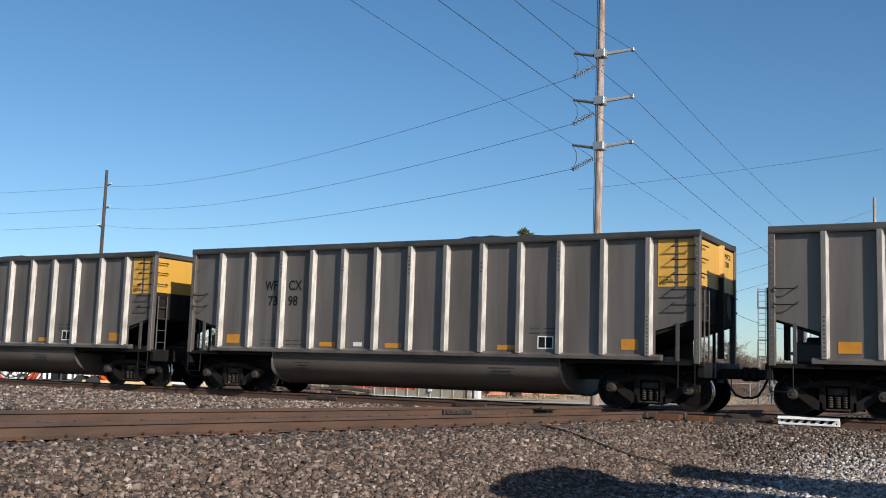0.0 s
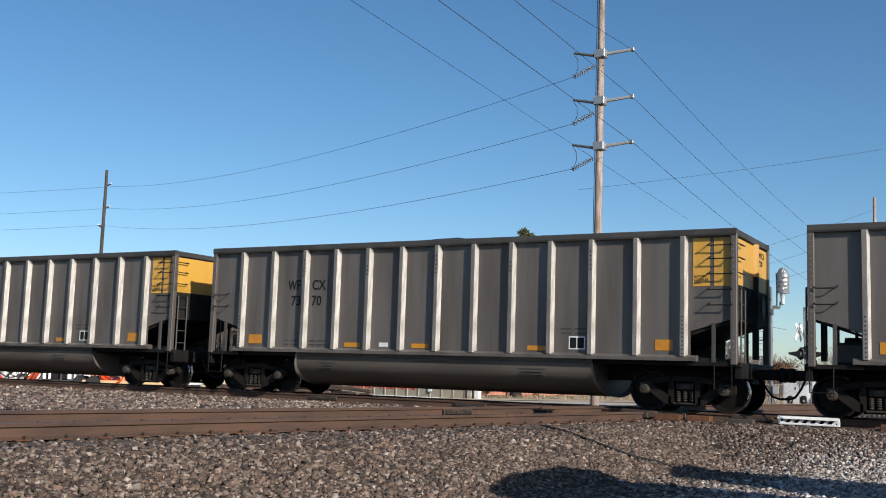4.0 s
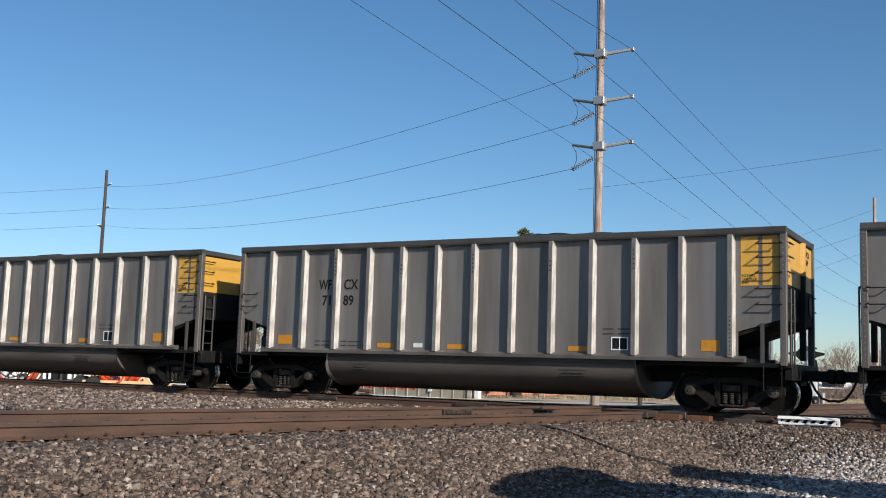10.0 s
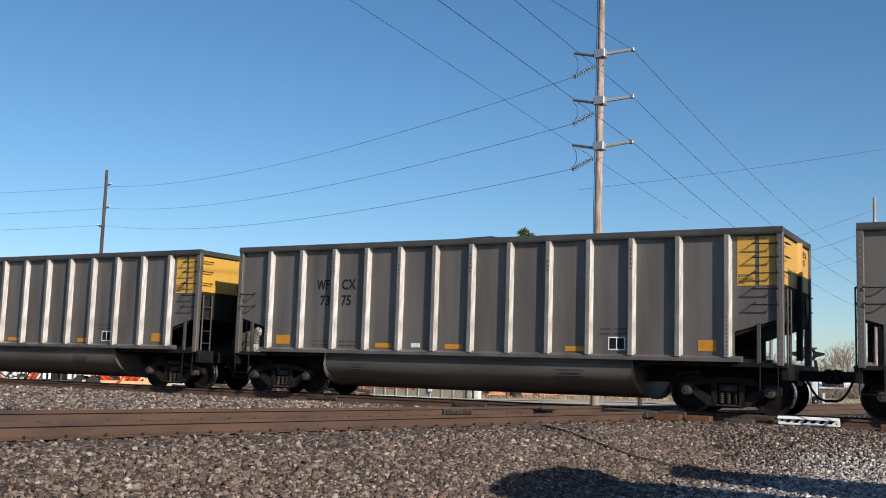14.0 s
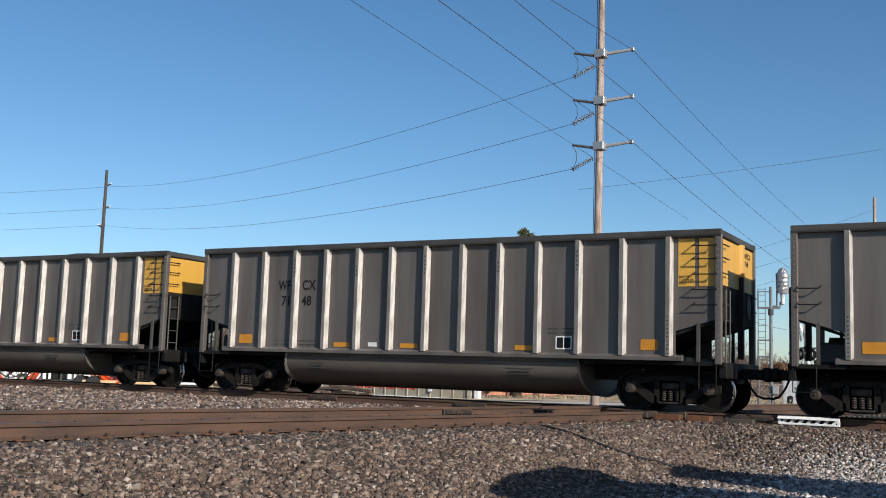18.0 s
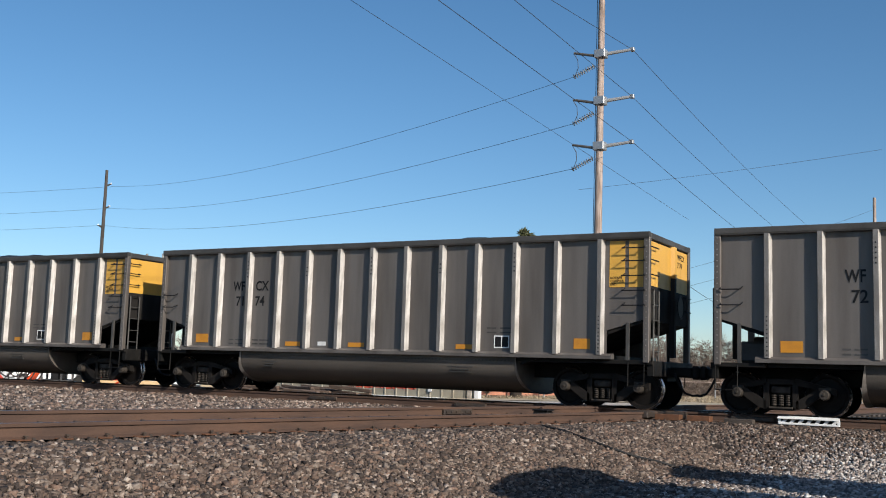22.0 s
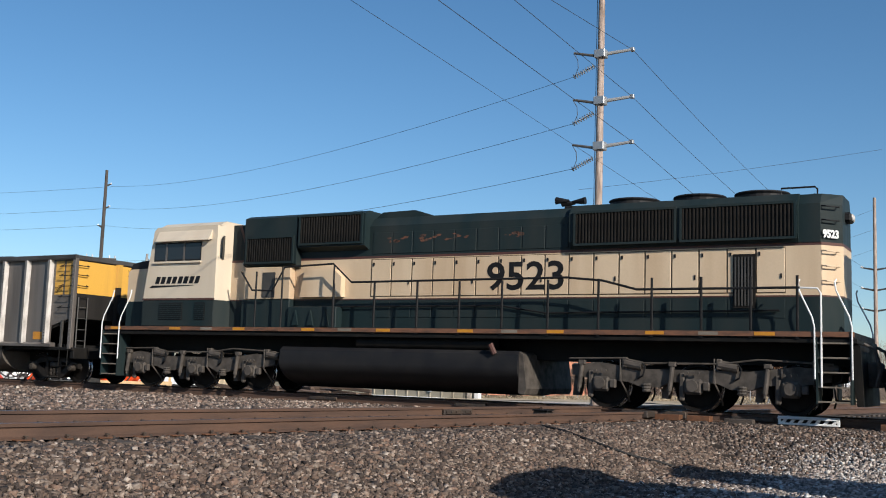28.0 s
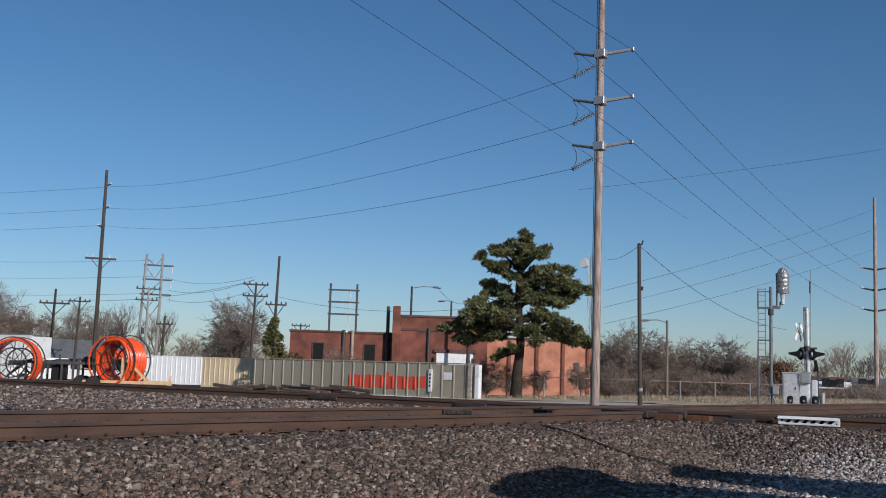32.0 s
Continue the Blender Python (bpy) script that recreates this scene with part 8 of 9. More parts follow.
def trailer(x, y, turn):
    p = thing("reel_trailer", "raw timber and steel reel trailer", "trailer", pose(x, y, gz(x, y), 0, 0, turn))
    for k in (-0.95, 0.95):
        part("beam", Shape().box(-2.2, 2.8, k - 0.09, k + 0.09, 0.42, 0.60, 0.01), LUMBER, p)
        part("upright", Shape().box(-0.12, 0.12, k - 0.06, k + 0.06, 0.6, 1.95, 0.01), LUMBER, p)
        part("strut", Shape().prism([(0.1, 1.75), (0.22, 1.85), (1.5, 0.62), (1.3, 0.60)], k - 0.05, k + 0.05, "y"), LUMBER, p)
        part("tyre", Shape().lathe([(0.2, -0.12), (0.38, -0.12), (0.42, -0.06), (0.42, 0.06), (0.38, 0.12), (0.2, 0.12)], (-1.6, k * 1.15, 0.42), "y", 20), TYRE, p, smooth=True)
    part("cross_beam", Shape().box(2.5, 2.8, -1.0, 1.0, 0.36, 0.56, 0.01), LUMBER, p)
    part("post", Shape().box(2.6, 2.75, -1.0, -0.88, 0.56, 0.95), LUMBER, p)


trailer(-49.2, 19.9, 47)


def gooseneck(x, y, turn):
    """Steel trailer with a high rail, uprights, an engine and a tank."""
    p = thing("equipment_trailer", "dark steel equipment trailer parked between the reels", "trailer", pose(x, y, gz(x, y), 0, 0, turn))
    top = 0.62 - gz(x, y)
    for k in (-0.8, 0.8):
        part("beam", Shape().box(-2.4, 1.9, k - 0.07, k + 0.07, top - 0.18, top, 0.01), DARK_STEEL, p)
        for u in (-2.2, -1.3, -0.2, 0.45, 0.75, 1.7):
            part("upright", Shape().box(u - 0.06, u + 0.06, k - 0.05, k + 0.05, 0.45, top - 0.02 if u < 0.4 else top + 0.2), DARK_STEEL, p)
        part("tyre", Shape().lathe([(0.2, -0.12), (0.36, -0.12), (0.40, -0.06), (0.40, 0.06), (0.36, 0.12), (0.2, 0.12)], (0.9, k * 1.2, 0.4), "y", 20), TYRE, p, smooth=True)
    part("deck", Shape().box(-2.5, 2.3, -0.74, 0.74, 0.42, 0.52, 0.01), DARK_STEEL, p)
    part("engine", Shape().box(-0.85, -0.05, -0.5, 0.45, 0.5, top - 0.25, 0.06), INK, p)
    part("engine_cowl", Shape().box(-0.75, 0.1, -0.4, 0.35, top - 0.25, top + 0.12, 0.08), DARK_STEEL, p)
    part("exhaust", Shape().cyl((-0.5, 0, top), (-0.5, 0, top + 0.4), 0.05, 8), DARK_STEEL, p)
    part("tank", Shape().lathe([(0.03, -0.5), (0.25, -0.46), (0.36, -0.36), (0.36, 0.36), (0.25, 0.46), (0.03, 0.5)], (1.2, -0.2, top - 0.02), "y", 18), INK, p, smooth=True)
    part("hose_coil", Shape().lathe([(0.42, -0.08), (0.5, -0.05), (0.5, 0.05), (0.42, 0.08), (0.40, 0), (0.42, -0.08)], (-1.75, -0.85, top - 0.35), "y", 22, False), INK, p, smooth=True)
    part("hitch", Shape().prism([(-2.4, top - 0.2), (-2.4, top), (-3.4, 0.75), (-3.4, 0.6)], -0.08, 0.08, "y"), DARK_STEEL, p)


gooseneck(-52.6, 18.6, 42)


# -- pickups and containers in the yard --
def pickup(x, y, turn, paint, label):
    p = thing("pickup_truck", label, "pickup truck", pose(x, y, gz(x, y), 0, 0, turn))
    part("body", Shape().prism([(-2.7, 0.45), (-2.7, 1.05), (-0.9, 1.08), (-0.55, 1.72), (-0.25, 1.82), (0.9, 1.82), (1.1, 1.1), (2.75, 1.1), (2.75, 0.45)], -0.95, 0.95, "y"), paint, p)
    for s in (-1, 1):
        part("side_window", Shape().prism([(-0.7, 1.12), (-0.45, 1.66), (0.1, 1.68), (0.1, 1.12)], s * 0.951, s * 0.957, "y"), SMOKED, p)
        part("side_window", Shape().prism([(0.2, 1.12), (0.2, 1.68), (0.8, 1.68), (0.95, 1.12)], s * 0.951, s * 0.957, "y"), SMOKED, p)
        for ax in (-1.75, 1.75):
            w = part("wheel", Shape().lathe([(0.2, -0.1), (0.36, -0.1), (0.39, 0.0), (0.36, 0.1), (0.2, 0.1)], (ax, s * 0.88, 0.39), "y", 18), TYRE, p)
            part("rim", Shape().cyl((ax, s * 0.95, 0.39), (ax, s * 1.0, 0.39), 0.2, 12), GALV, w)
        part("mirror", Shape().box(-0.75, -0.6, s * 1.05 - 0.1, s * 1.05 + 0.1, 1.15, 1.4, 0.02), INK, p)
    part("windscreen", Shape().add([(-0.92, -0.8, 1.12), (-0.92, 0.8, 1.12), (-0.56, 0.75, 1.70), (-0.56, -0.75, 1.70)], [(0, 1, 2, 3)]), SMOKED, p)
    part("bumper", Shape().box(-2.82, -2.7, -0.95, 0.95, 0.42, 0.62, 0.02), GALV, p)
    part("bed_rim", Shape().box(1.12, 2.75, -0.97, -0.87, 1.1, 1.15).box(1.12, 2.75, 0.87, 0.97, 1.1, 1.15), INK, p)


pickup(-59.5, 22.8, 50, WHITE, "white pickup truck parked in the yard")
pickup(-57.3, 25.6, 140, WHITE, "white pickup truck parked end-on in the yard")


def container(x, y, turn, ln, h, paint, label):
    p = thing("storage_container", label, "container", pose(x, y, gz(x, y), 0, 0, turn))
    part("box", Shape().box(0, ln, 0, 2.4, 0.1, h, 0.02), paint, p)
    part("roof_rail", Shape().box(-0.03, ln + 0.03, -0.03, 0.05, h - 0.02, h + 0.08), paint, p)
    part("floor_rail", Shape().box(-0.03, ln + 0.03, -0.03, 0.05, 0.0, 0.14), paint, p)
    rib_mesh = Shape().prism([(-0.07, 0.0), (-0.03, -0.035), (0.03, -0.035), (0.07, 0.0)], 0.14, h - 0.02, "z").mesh("corrugation", paint)
    for i in range(int(ln / 0.45)):
        part("corrugation", rib_mesh, paint, p).matrix_local = pose(0.25 + i * 0.45, 0, 0)


container(-79.0, 31.0, 12, 4.5, 3.55, WHITE, "white storage trailer behind the empty reel")
container(-78.5, 41.0, 10, 2.0, 2.75, CONDUIT, "orange storage container seen over the parked trucks")
container(-70.2, 38.0, 19, 10.6, 2.25, CONTAINER_WHITE, "white corrugated storage container")
container(-59.3, 36.2, 10, 5.9, 2.2, IVORY, "cream corrugated storage container")


def lorry_box(x, y, w, d, h, turn, wall, roof, label):
    """A small gabled house."""
    p = thing("house", label, "house", pose(x, y, gz(x, y), 0, 0, turn), group="distant houses")
    part("wall", Shape().box(-w / 2, w / 2, -d / 2, d / 2, -0.3, h), wall, p)
    part("roof", Shape().prism([(-d / 2 - 0.4, h), (d / 2 + 0.4, h), (0, h + d * 0.28)], -w / 2 - 0.3, w / 2 + 0.3, "x"), roof, p)
    for k in (-0.25, 0.2):
        part("window", Shape().box(w * k - 0.45, w * k + 0.45, -d / 2 - 0.03, -d / 2 - 0.002, 1.0, 2.2), SMOKED, p)
    part("door", Shape().box(-0.45, 0.45, -d / 2 - 0.03, -d / 2 - 0.002, 0, 2.05), INK, p)


lorry_box(-122.5, 62.0, 10, 7, 3.0, 50, WHITE, ROOFING, "white house with a grey roof behind the yard")
lorry_box(-113.0, 66.5, 15, 9, 1.9, 52, WALL_GREY, ROOFING, "long low house under a grey roof")
lorry_box(-29.2, 114.5, 3.6, 3.2, 0.95, 14, MORTAR, WHITE, "small brown barn with a white roof")
lorry_box(-25.4, 116.5, 3.4, 3.4, 1.35, 14, IVORY, ROOFING, "small cream shed with a grey roof")
lorry_box(-33.0, 135.0, 8, 6, 1.0, 14, MORTAR, MORTAR, "brown house among distant trees")
tk = thing("storage_tank", "white rounded storage tank on short legs", "tank", pose(-21.9, 95.7, gz(-21.9, 95.7)) @ Matrix.Diagonal((0.6, 0.6, 0.6, 1)))
part("tank", Shape().lathe([(0.05, -0.9), (0.6, -0.75), (0.9, -0.3), (0.9, 0.3), (0.6, 0.75), (0.05, 0.9)], (0, 0, 1.05), "x", 18), WHITE, tk, smooth=True)
for k in (-0.4, 0.4):
    part("leg", Shape().box(k - 0.08, k + 0.08, -0.5, 0.5, -0.1, 0.5), GALV, tk)


# -- old ties stacked by the track --
rng = random.Random(3)
OLD_TIE = surface("rotten_brown_tie", (0.15, 0.098, 0.070), (0.06, 0.043, 0.034), 0.9, 0.0, 4.0, (0.35, 0.7), 60, 0.4, (0.3, 3, 3), 0.3)
old_mesh = Shape().box(-1.05, 1.05, -0.10, 0.10, 0, 0.15, 0.015).mesh("old_tie", OLD_TIE)
for i in range(48):
    u = rng.uniform(0, 1)
    x, y = -35.2 + 9.0 * u, 13.7 + rng.uniform(-0.7, 0.8)
    t = new("old_tie", old_mesh)
    layer = rng.randrange(0, 4 if 0.15 < u < 0.85 else 2)
    t.matrix_basis = pose(x, y, gz(x, y) + 0.145 * layer - 0.01, rng.uniform(-4, 4), rng.uniform(-5, 5), rng.uniform(-16, 16))
    tagged(t, "discarded dark creosoted railway tie on a heap", "railway tie", "heap of old ties")


# -- chain-link fence --
def mesh_fence(x0, y0, x1, y1, n, h):
    a, b = Vector((x0, y0, 0)), Vector((x1, y1, 0))
    p = thing("chain_link_fence", "rusty chain-link fence with thin steel posts", "fence", pose(x0, y0, gz(x0, y0), 0, 0, math.degrees(math.atan2(y1 - y0, x1 - x0))))
    ln = (b - a).length
    for i in range(n + 1):
        part("post", Shape().cyl((ln * i / n, 0, -0.2), (ln * i / n, 0, h + 0.06), 0.035, 6), GALV, p)
    part("top_rail", Shape().cyl((0, 0, h), (ln, 0, h), 0.022, 5), POLE_WOOD, p)
    w = Shape()
    step = 0.22
    k = -h
    while k < ln:
        for s in (0, 1):
            u0, u1 = k, k + h
            z0, z1 = (0.05, h) if s == 0 else (h, 0.05)
            c0, c1 = max(u0, 0), min(u1, ln)
            if c1 > c0:
                za, zb = z0 + (z1 - z0) * (c0 - u0) / h, z0 + (z1 - z0) * (c1 - u0) / h
                w.cyl((c0, 0, za), (c1, 0, zb), 0.0028, 3, caps=False)
        k += step
    tagged(part("wire_mesh", w, RAIL, p), kind="stuff")


mesh_fence(-29.5, 31.5, -15.5, 38.2, 8, 1.3)


# -- trees --
def tuft(sh, c, r, n, rng, flat=0.7, leaf=0.14, slim=1.0):
    """Many small leaf blades round a centre."""
    for _ in range(n):
        while True:
            d = Vector((rng.uniform(-1, 1), rng.uniform(-1, 1), rng.uniform(-1, 1)))
            if 0.05 < d.length < 1:
                break
        q = Vector(c) + Vector((d.x * r, d.y * r, d.z * r * flat))
        u = Vector((rng.uniform(-1, 1), rng.uniform(-1, 1), rng.uniform(-0.6, 1))).normalized()
        w = u.orthogonal().normalized()
        w.rotate(Matrix.Rotation(rng.uniform(0, 6.28), 3, u))
        s = leaf * rng.uniform(0.6, 1.4)
        sh.add([q - w * s * 0.45 * slim, q + w * s * 0.45 * slim, q + u * s + w * s * 0.25 * slim, q + u * s - w * s * 0.25 * slim], [(0, 1, 2, 3)])


def quick_mesh(sh, name, material):
    me = bpy.data.meshes.new(name)
    me.from_pydata(sh.v, [], sh.f)
    me.materials.append(material)
    return me


def pine():
    """Old spreading pine: offsets are metres right of the trunk, away and up, in the plane facing the track."""
    rng = random.Random(11)
    bx, by = -27.65, 28.7
    p = thing("pine_tree", "old dark green pine with a broad uneven layered crown", "tree", pose(bx, by, gz(bx, by), 0, 0, 29))
    trunk = [(0, 0, -0.2), (0.08, 0, 1.6), (0.22, 0.05, 3.0), (0.12, 0.1, 4.6), (0.0, 0.05, 6.2), (0.1, 0, 7.4), (0.35, 0, 8.9)]
    rad = [0.36, 0.28, 0.24, 0.20, 0.15, 0.10, 0.04]
    for i in range(6):
        part("trunk" if i == 0 else "stem", Shape().cyl(trunk[i], trunk[i + 1], rad[i], 12, rad[i + 1], False), BARK, p, smooth=True)
    # boughs: height on the trunk, reach to the right, height of the tip, sag of the middle, size of the clumps
    boughs = [(7.4, 0.25, 9.15, 0.0, 0.48), (7.3, -0.5, 8.8, 0.1, 0.5), (7.2, 0.75, 8.6, 0.1, 0.5), (7.1, -1.2, 8.2, 0.2, 0.5), (6.6, -1.75, 7.45, 0.1, 0.36), (6.9, 1.1, 7.9, 0.1, 0.55), (6.2, 2.4, 7.1, 0.5, 0.6), (6.0, 3.55, 6.15, 0.75, 0.55),
              (5.4, -1.7, 6.2, 0.2, 0.45), (5.2, 2.6, 5.4, 0.3, 0.6), (5.0, 1.0, 5.6, 0.1, 0.55), (4.6, -2.3, 5.0, 0.2, 0.55), (4.2, -2.9, 4.4, 0.3, 0.6), (4.4, 2.7, 4.1, 0.4, 0.6), (3.8, -4.0, 3.75, 0.3, 0.45), (3.6, -3.2, 3.0, 0.3, 0.5), (3.6, 1.0, 3.3, 0.2, 0.55), (3.5, 4.0, 2.9, 0.6, 0.55)]
    boughs += [(6.4, 1.7, 6.9, 0.3, 0.5), (6.6, -1.0, 7.2, 0.1, 0.45), (5.6, 3.0, 5.8, 0.5, 0.5), (5.0, -1.5, 5.5, 0.1, 0.5), (4.2, 1.9, 4.6, 0.2, 0.5), (3.9, 3.2, 3.6, 0.4, 0.5), (4.0, -2.1, 3.7, 0.2, 0.5)]
    boughs += [(2.6, -1.0, 2.15, 0.1, 0.3), (4.0, -1.2, 4.3, 0.1, 0.6), (5.8, 1.5, 6.5, 0.3, 0.6)]
    for z0, dx, z1, sag, r in boughs:
        k = min(5, max(0, sum(1 for q in trunk if q[2] < z0) - 1))
        t0 = Vector(trunk[k]).lerp(Vector(trunk[k + 1]), (z0 - trunk[k][2]) / (trunk[k + 1][2] - trunk[k][2]))
        tip = Vector((dx, rng.uniform(-1.3, 1.3) * min(1.0, abs(dx)), z1))
        mid = t0.lerp(tip, 0.5) + Vector((0, 0, sag))
        way = [(1 - t) ** 2 * t0 + 2 * t * (1 - t) * mid + t * t * tip for t in np.linspace(0, 1, 7)]
        for i in range(3):
            part("limb", Shape().cyl(way[2 * i], way[2 * i + 2], (0.10, 0.075, 0.05)[i], 7, (0.075, 0.05, 0.02)[i], False), BARK, p)
        n = max(3, int((tip - t0).length / 0.42))
        for i in range(n):
            if rng.random() < 0.22:
                continue
            t = 0.30 + 0.72 * i / (n - 1)
            c = (1 - t) ** 2 * t0 + 2 * t * (1 - t) * mid + t * t * tip + Vector((rng.uniform(-0.2, 0.2), rng.uniform(-0.7, 0.7), rng.uniform(-0.12, 0.28)))
            sh = Shape()
            for _ in range(5):
                g = c + Vector((rng.uniform(-0.7, 0.7) * r, rng.uniform(-0.7, 0.7) * r, rng.uniform(-0.4, 0.4) * r))
                tuft(sh, g, r * rng.uniform(0.32, 0.70), 160, rng, 0.58, 0.19, 0.36)
            part("needle_clump", quick_mesh(sh, "needle_clump", NEEDLE), NEEDLE, p)


pine()


def bare_tree_mesh(seed, h, spread, depth=6, leafy=0):
    """Trunk and forking twigs of a winter tree."""
    rng = random.Random(seed)
    sh, leaves = Shape(), Shape()

    def grow(p, d, ln, r, lev):
        q = p + d * ln
        sh.cyl(p, q, r, 5 if lev < 2 else 3, r * 0.65, False)
        if lev >= depth:
            if leafy:
                tuft(leaves, q, 0.5, leafy, rng, 0.8, 0.16)
            return
        for _ in range(3 if lev else 4):
            nd = (d + Vector((rng.uniform(-1, 1), rng.uniform(-1, 1), rng.uniform(-0.25, 0.7))) * spread).normalized()
            grow(p.lerp(q, rng.uniform(0.6, 1.0)), nd, ln * rng.uniform(0.62, 0.9) * (1.7 if lev == 0 else 1.0), r * 0.60, lev + 1)

    grow(Vector((0, 0, -0.2)), Vector((0, 0, 1)), h * 0.14, h * 0.0165, 0)
    return quick_mesh(sh, "branches", TWIG), leaves


def bare_tree(meshes, x, y, size, label, turn, leaf_mat=None, cat="tree", group="bare trees"):
    br, lv = meshes
    p = thing("bare_tree", label, cat, pose(x, y, gz(x, y), 0, 0, turn) @ Matrix.Diagonal((size, size, size, 1)), group=group)
    part("crown", br, TWIG, p)
    if lv is not None:
        part("foliage", lv, leaf_mat, p)
    return p


def round_tree_mesh(seed, h, w, lift=0.16):
    """A winter tree with a rounded crown of limbs, branches and fine twigs."""
    rng = random.Random(seed)
    sh = Shape()

    def blade(p, q, r):
        side = (q - p).cross(Vector((rng.uniform(-1, 1), rng.uniform(-1, 1), 0.3))).normalized() * r
        sh.add([p - side, p + side, q], [(0, 1, 2)])

    fork = Vector((0, 0, h * lift))
    sh.cyl((0, 0, -0.3), fork, 0.028 * h, 7, 0.022 * h, False)
    for i in range(24):
        a = i * 2.4 + rng.uniform(-0.4, 0.4)
        up = rng.uniform(0.15, 1.0)
        k = math.sqrt(max(0.05, 1 - (2 * up - 1.05) ** 2)) * rng.uniform(0.75, 1.05)
        tip = Vector((math.cos(a) * k * w / 2, math.sin(a) * k * w / 2, h * (lift + (0.97 - lift) * up)))
        mid = fork.lerp(tip, 0.5) + Vector((0, 0, h * 0.06))
        way = [(1 - t) ** 2 * fork + 2 * t * (1 - t) * mid + t * t * tip for t in np.linspace(0, 1, 6)]
        for j in range(5):
            sh.cyl(way[j], way[j + 1], h * 0.010 * (1 - j * 0.17), 4, h * 0.010 * (0.83 - j * 0.17), False)
        for _ in range(20):
            t = rng.uniform(0.25, 1.0)
            p = (1 - t) ** 2 * fork + 2 * t * (1 - t) * mid + t * t * tip
            d = Vector((rng.uniform(-1, 1), rng.uniform(-1, 1), rng.uniform(-0.35, 0.9))).normalized()
            q = p + d * h * rng.uniform(0.09, 0.2)
            blade(p, q, h * 0.0038)
            for _ in range(11):
                u = p.lerp(q, rng.uniform(0.25, 1.0))
                e = (d + Vector((rng.uniform(-1, 1), rng.uniform(-1, 1), rng.uniform(-0.7, 0.9)))).normalized()
                v = u + e * h * rng.uniform(0.04, 0.10)
                blade(u, v, h * 0.0024)
                for _ in range(2):
                    g = (e + Vector((rng.uniform(-1, 1), rng.uniform(-1, 1), rng.uniform(-0.8, 0.8)))).normalized()
                    blade(u.lerp(v, rng.uniform(0.4, 1.0)), v + g * h * rng.uniform(0.02, 0.05), h * 0.0019)
    return quick_mesh(sh, "branches", TWIG), None


rounds = [round_tree_mesh(31, 6.0, 5.4), round_tree_mesh(32, 6.0, 6.6, 0.10), round_tree_mesh(33, 6.0, 4.6, 0.22)]
kinds = []
for seed, spread in ((1, 0.75), (2, 0.95), (3, 0.65)):
    br, lv = bare_tree_mesh(seed, 6.0, spread)
    kinds.append((br, None))
shrubs = []
for seed, m in ((5, RUSSET), (6, OLIVE)):
    br, lv = bare_tree_mesh(seed, 6.0, 0.9, 4, 14)
    shrubs.append((br, quick_mesh(lv, "foliage", m)))
rng = random.Random(9)


def along(x0, y0, x1, y1, n, lo, hi, label, group, pick=None):
    for i in range(n):
        t = (i + rng.uniform(0.1, 0.9)) / n
        x, y = x0 + (x1 - x0) * t, y0 + (y1 - y0) * t + rng.uniform(-4, 4)
        m = pick or kinds[rng.randrange(3)]
        bare_tree(m, x, y, rng.uniform(lo, hi), label, rng.uniform(0, 360), RUSSET, group=group)


for x, y, size, k, turn in ((-38.9, 72.0, 1.12, 0, 10), (-36.6, 73.0, 0.98, 2, 80), (-41.0, 73.5, 0.95, 1, 150), (-34.4, 78.0, 0.92, 1, 30), (-31.6, 78.5, 0.95, 0, 200), (-36.4, 79.5, 0.80, 2, 280), (-29.4, 77.5, 0.70, 2, 120), (-44.0, 76.0, 0.85, 0, 60), (-47.0, 78.0, 0.8, 1, 20)):
    bare_tree(rounds[k], x, y, size, "leafless grey-brown tree with a rounded crown", turn, group="brush behind the verge")
along(-44, 82, -27, 88, 12, 0.45, 0.75, "low leafless grey-brown tree", "brush behind the verge", rounds[0])
along(-43, 68, -25, 72, 16, 0.28, 0.46, "low leafless grey-brown brush tree", "brush behind the verge", rounds[1])
along(-44, 66, -25, 71, 10, 0.3, 0.45, "low russet-leaved brush tree", "brush behind the verge", shrubs[0])
along(-160, 60, -118, 100, 14, 2.0, 2.8, "tall leafless tree far behind the yard", "far trees")
along(-122, 92, -90, 125, 16, 0.7, 1.05, "leafless tree far behind the yard", "far trees")
along(-100, 105, -60, 140, 12, 0.9, 1.3, "leafless tree behind the brick building", "far trees")
along(-45, 170, 10, 190, 18, 1.6, 2.3, "leafless tree on the skyline", "far trees")
along(-150, 110, -70, 170, 18, 1.3, 2.0, "leafless tree on the skyline", "far trees")
bare_tree(rounds[2], -102.8, 85.0, 1.85, "large leafless tree behind the yard", 40)
bare_tree(rounds[1], -107.0, 88.0, 1.25, "leafless tree behind the yard", 140)
bare_tree(rounds[0], -134.0, 70.0, 1.95, "tall leafless tree behind the yard", 200)
bare_tree(rounds[1], -127.0, 76.0, 1.55, "leafless tree behind the yard", 310)
bare_tree(shrubs[0], -124.5, 75.0, 1.35, "russet-leaved tree behind the yard", 15, RUSSET)
bare_tree(shrubs[0], -120.5, 77.0, 1.25, "russet-leaved tree behind the yard", 75, RUSSET)
bare_tree(shrubs[0], -24.6, 70.5, 0.86, "dark russet-leaved tree beside the signal", 20, RUSSET)
bare_tree(shrubs[0], -24.0, 71.0, 0.70, "dark russet-leaved tree beside the signal", 120, RUSSET)
bare_tree(shrubs[0], -28.6, 68.0, 0.42, "low russet bush beside the verge", 70, RUSSET)


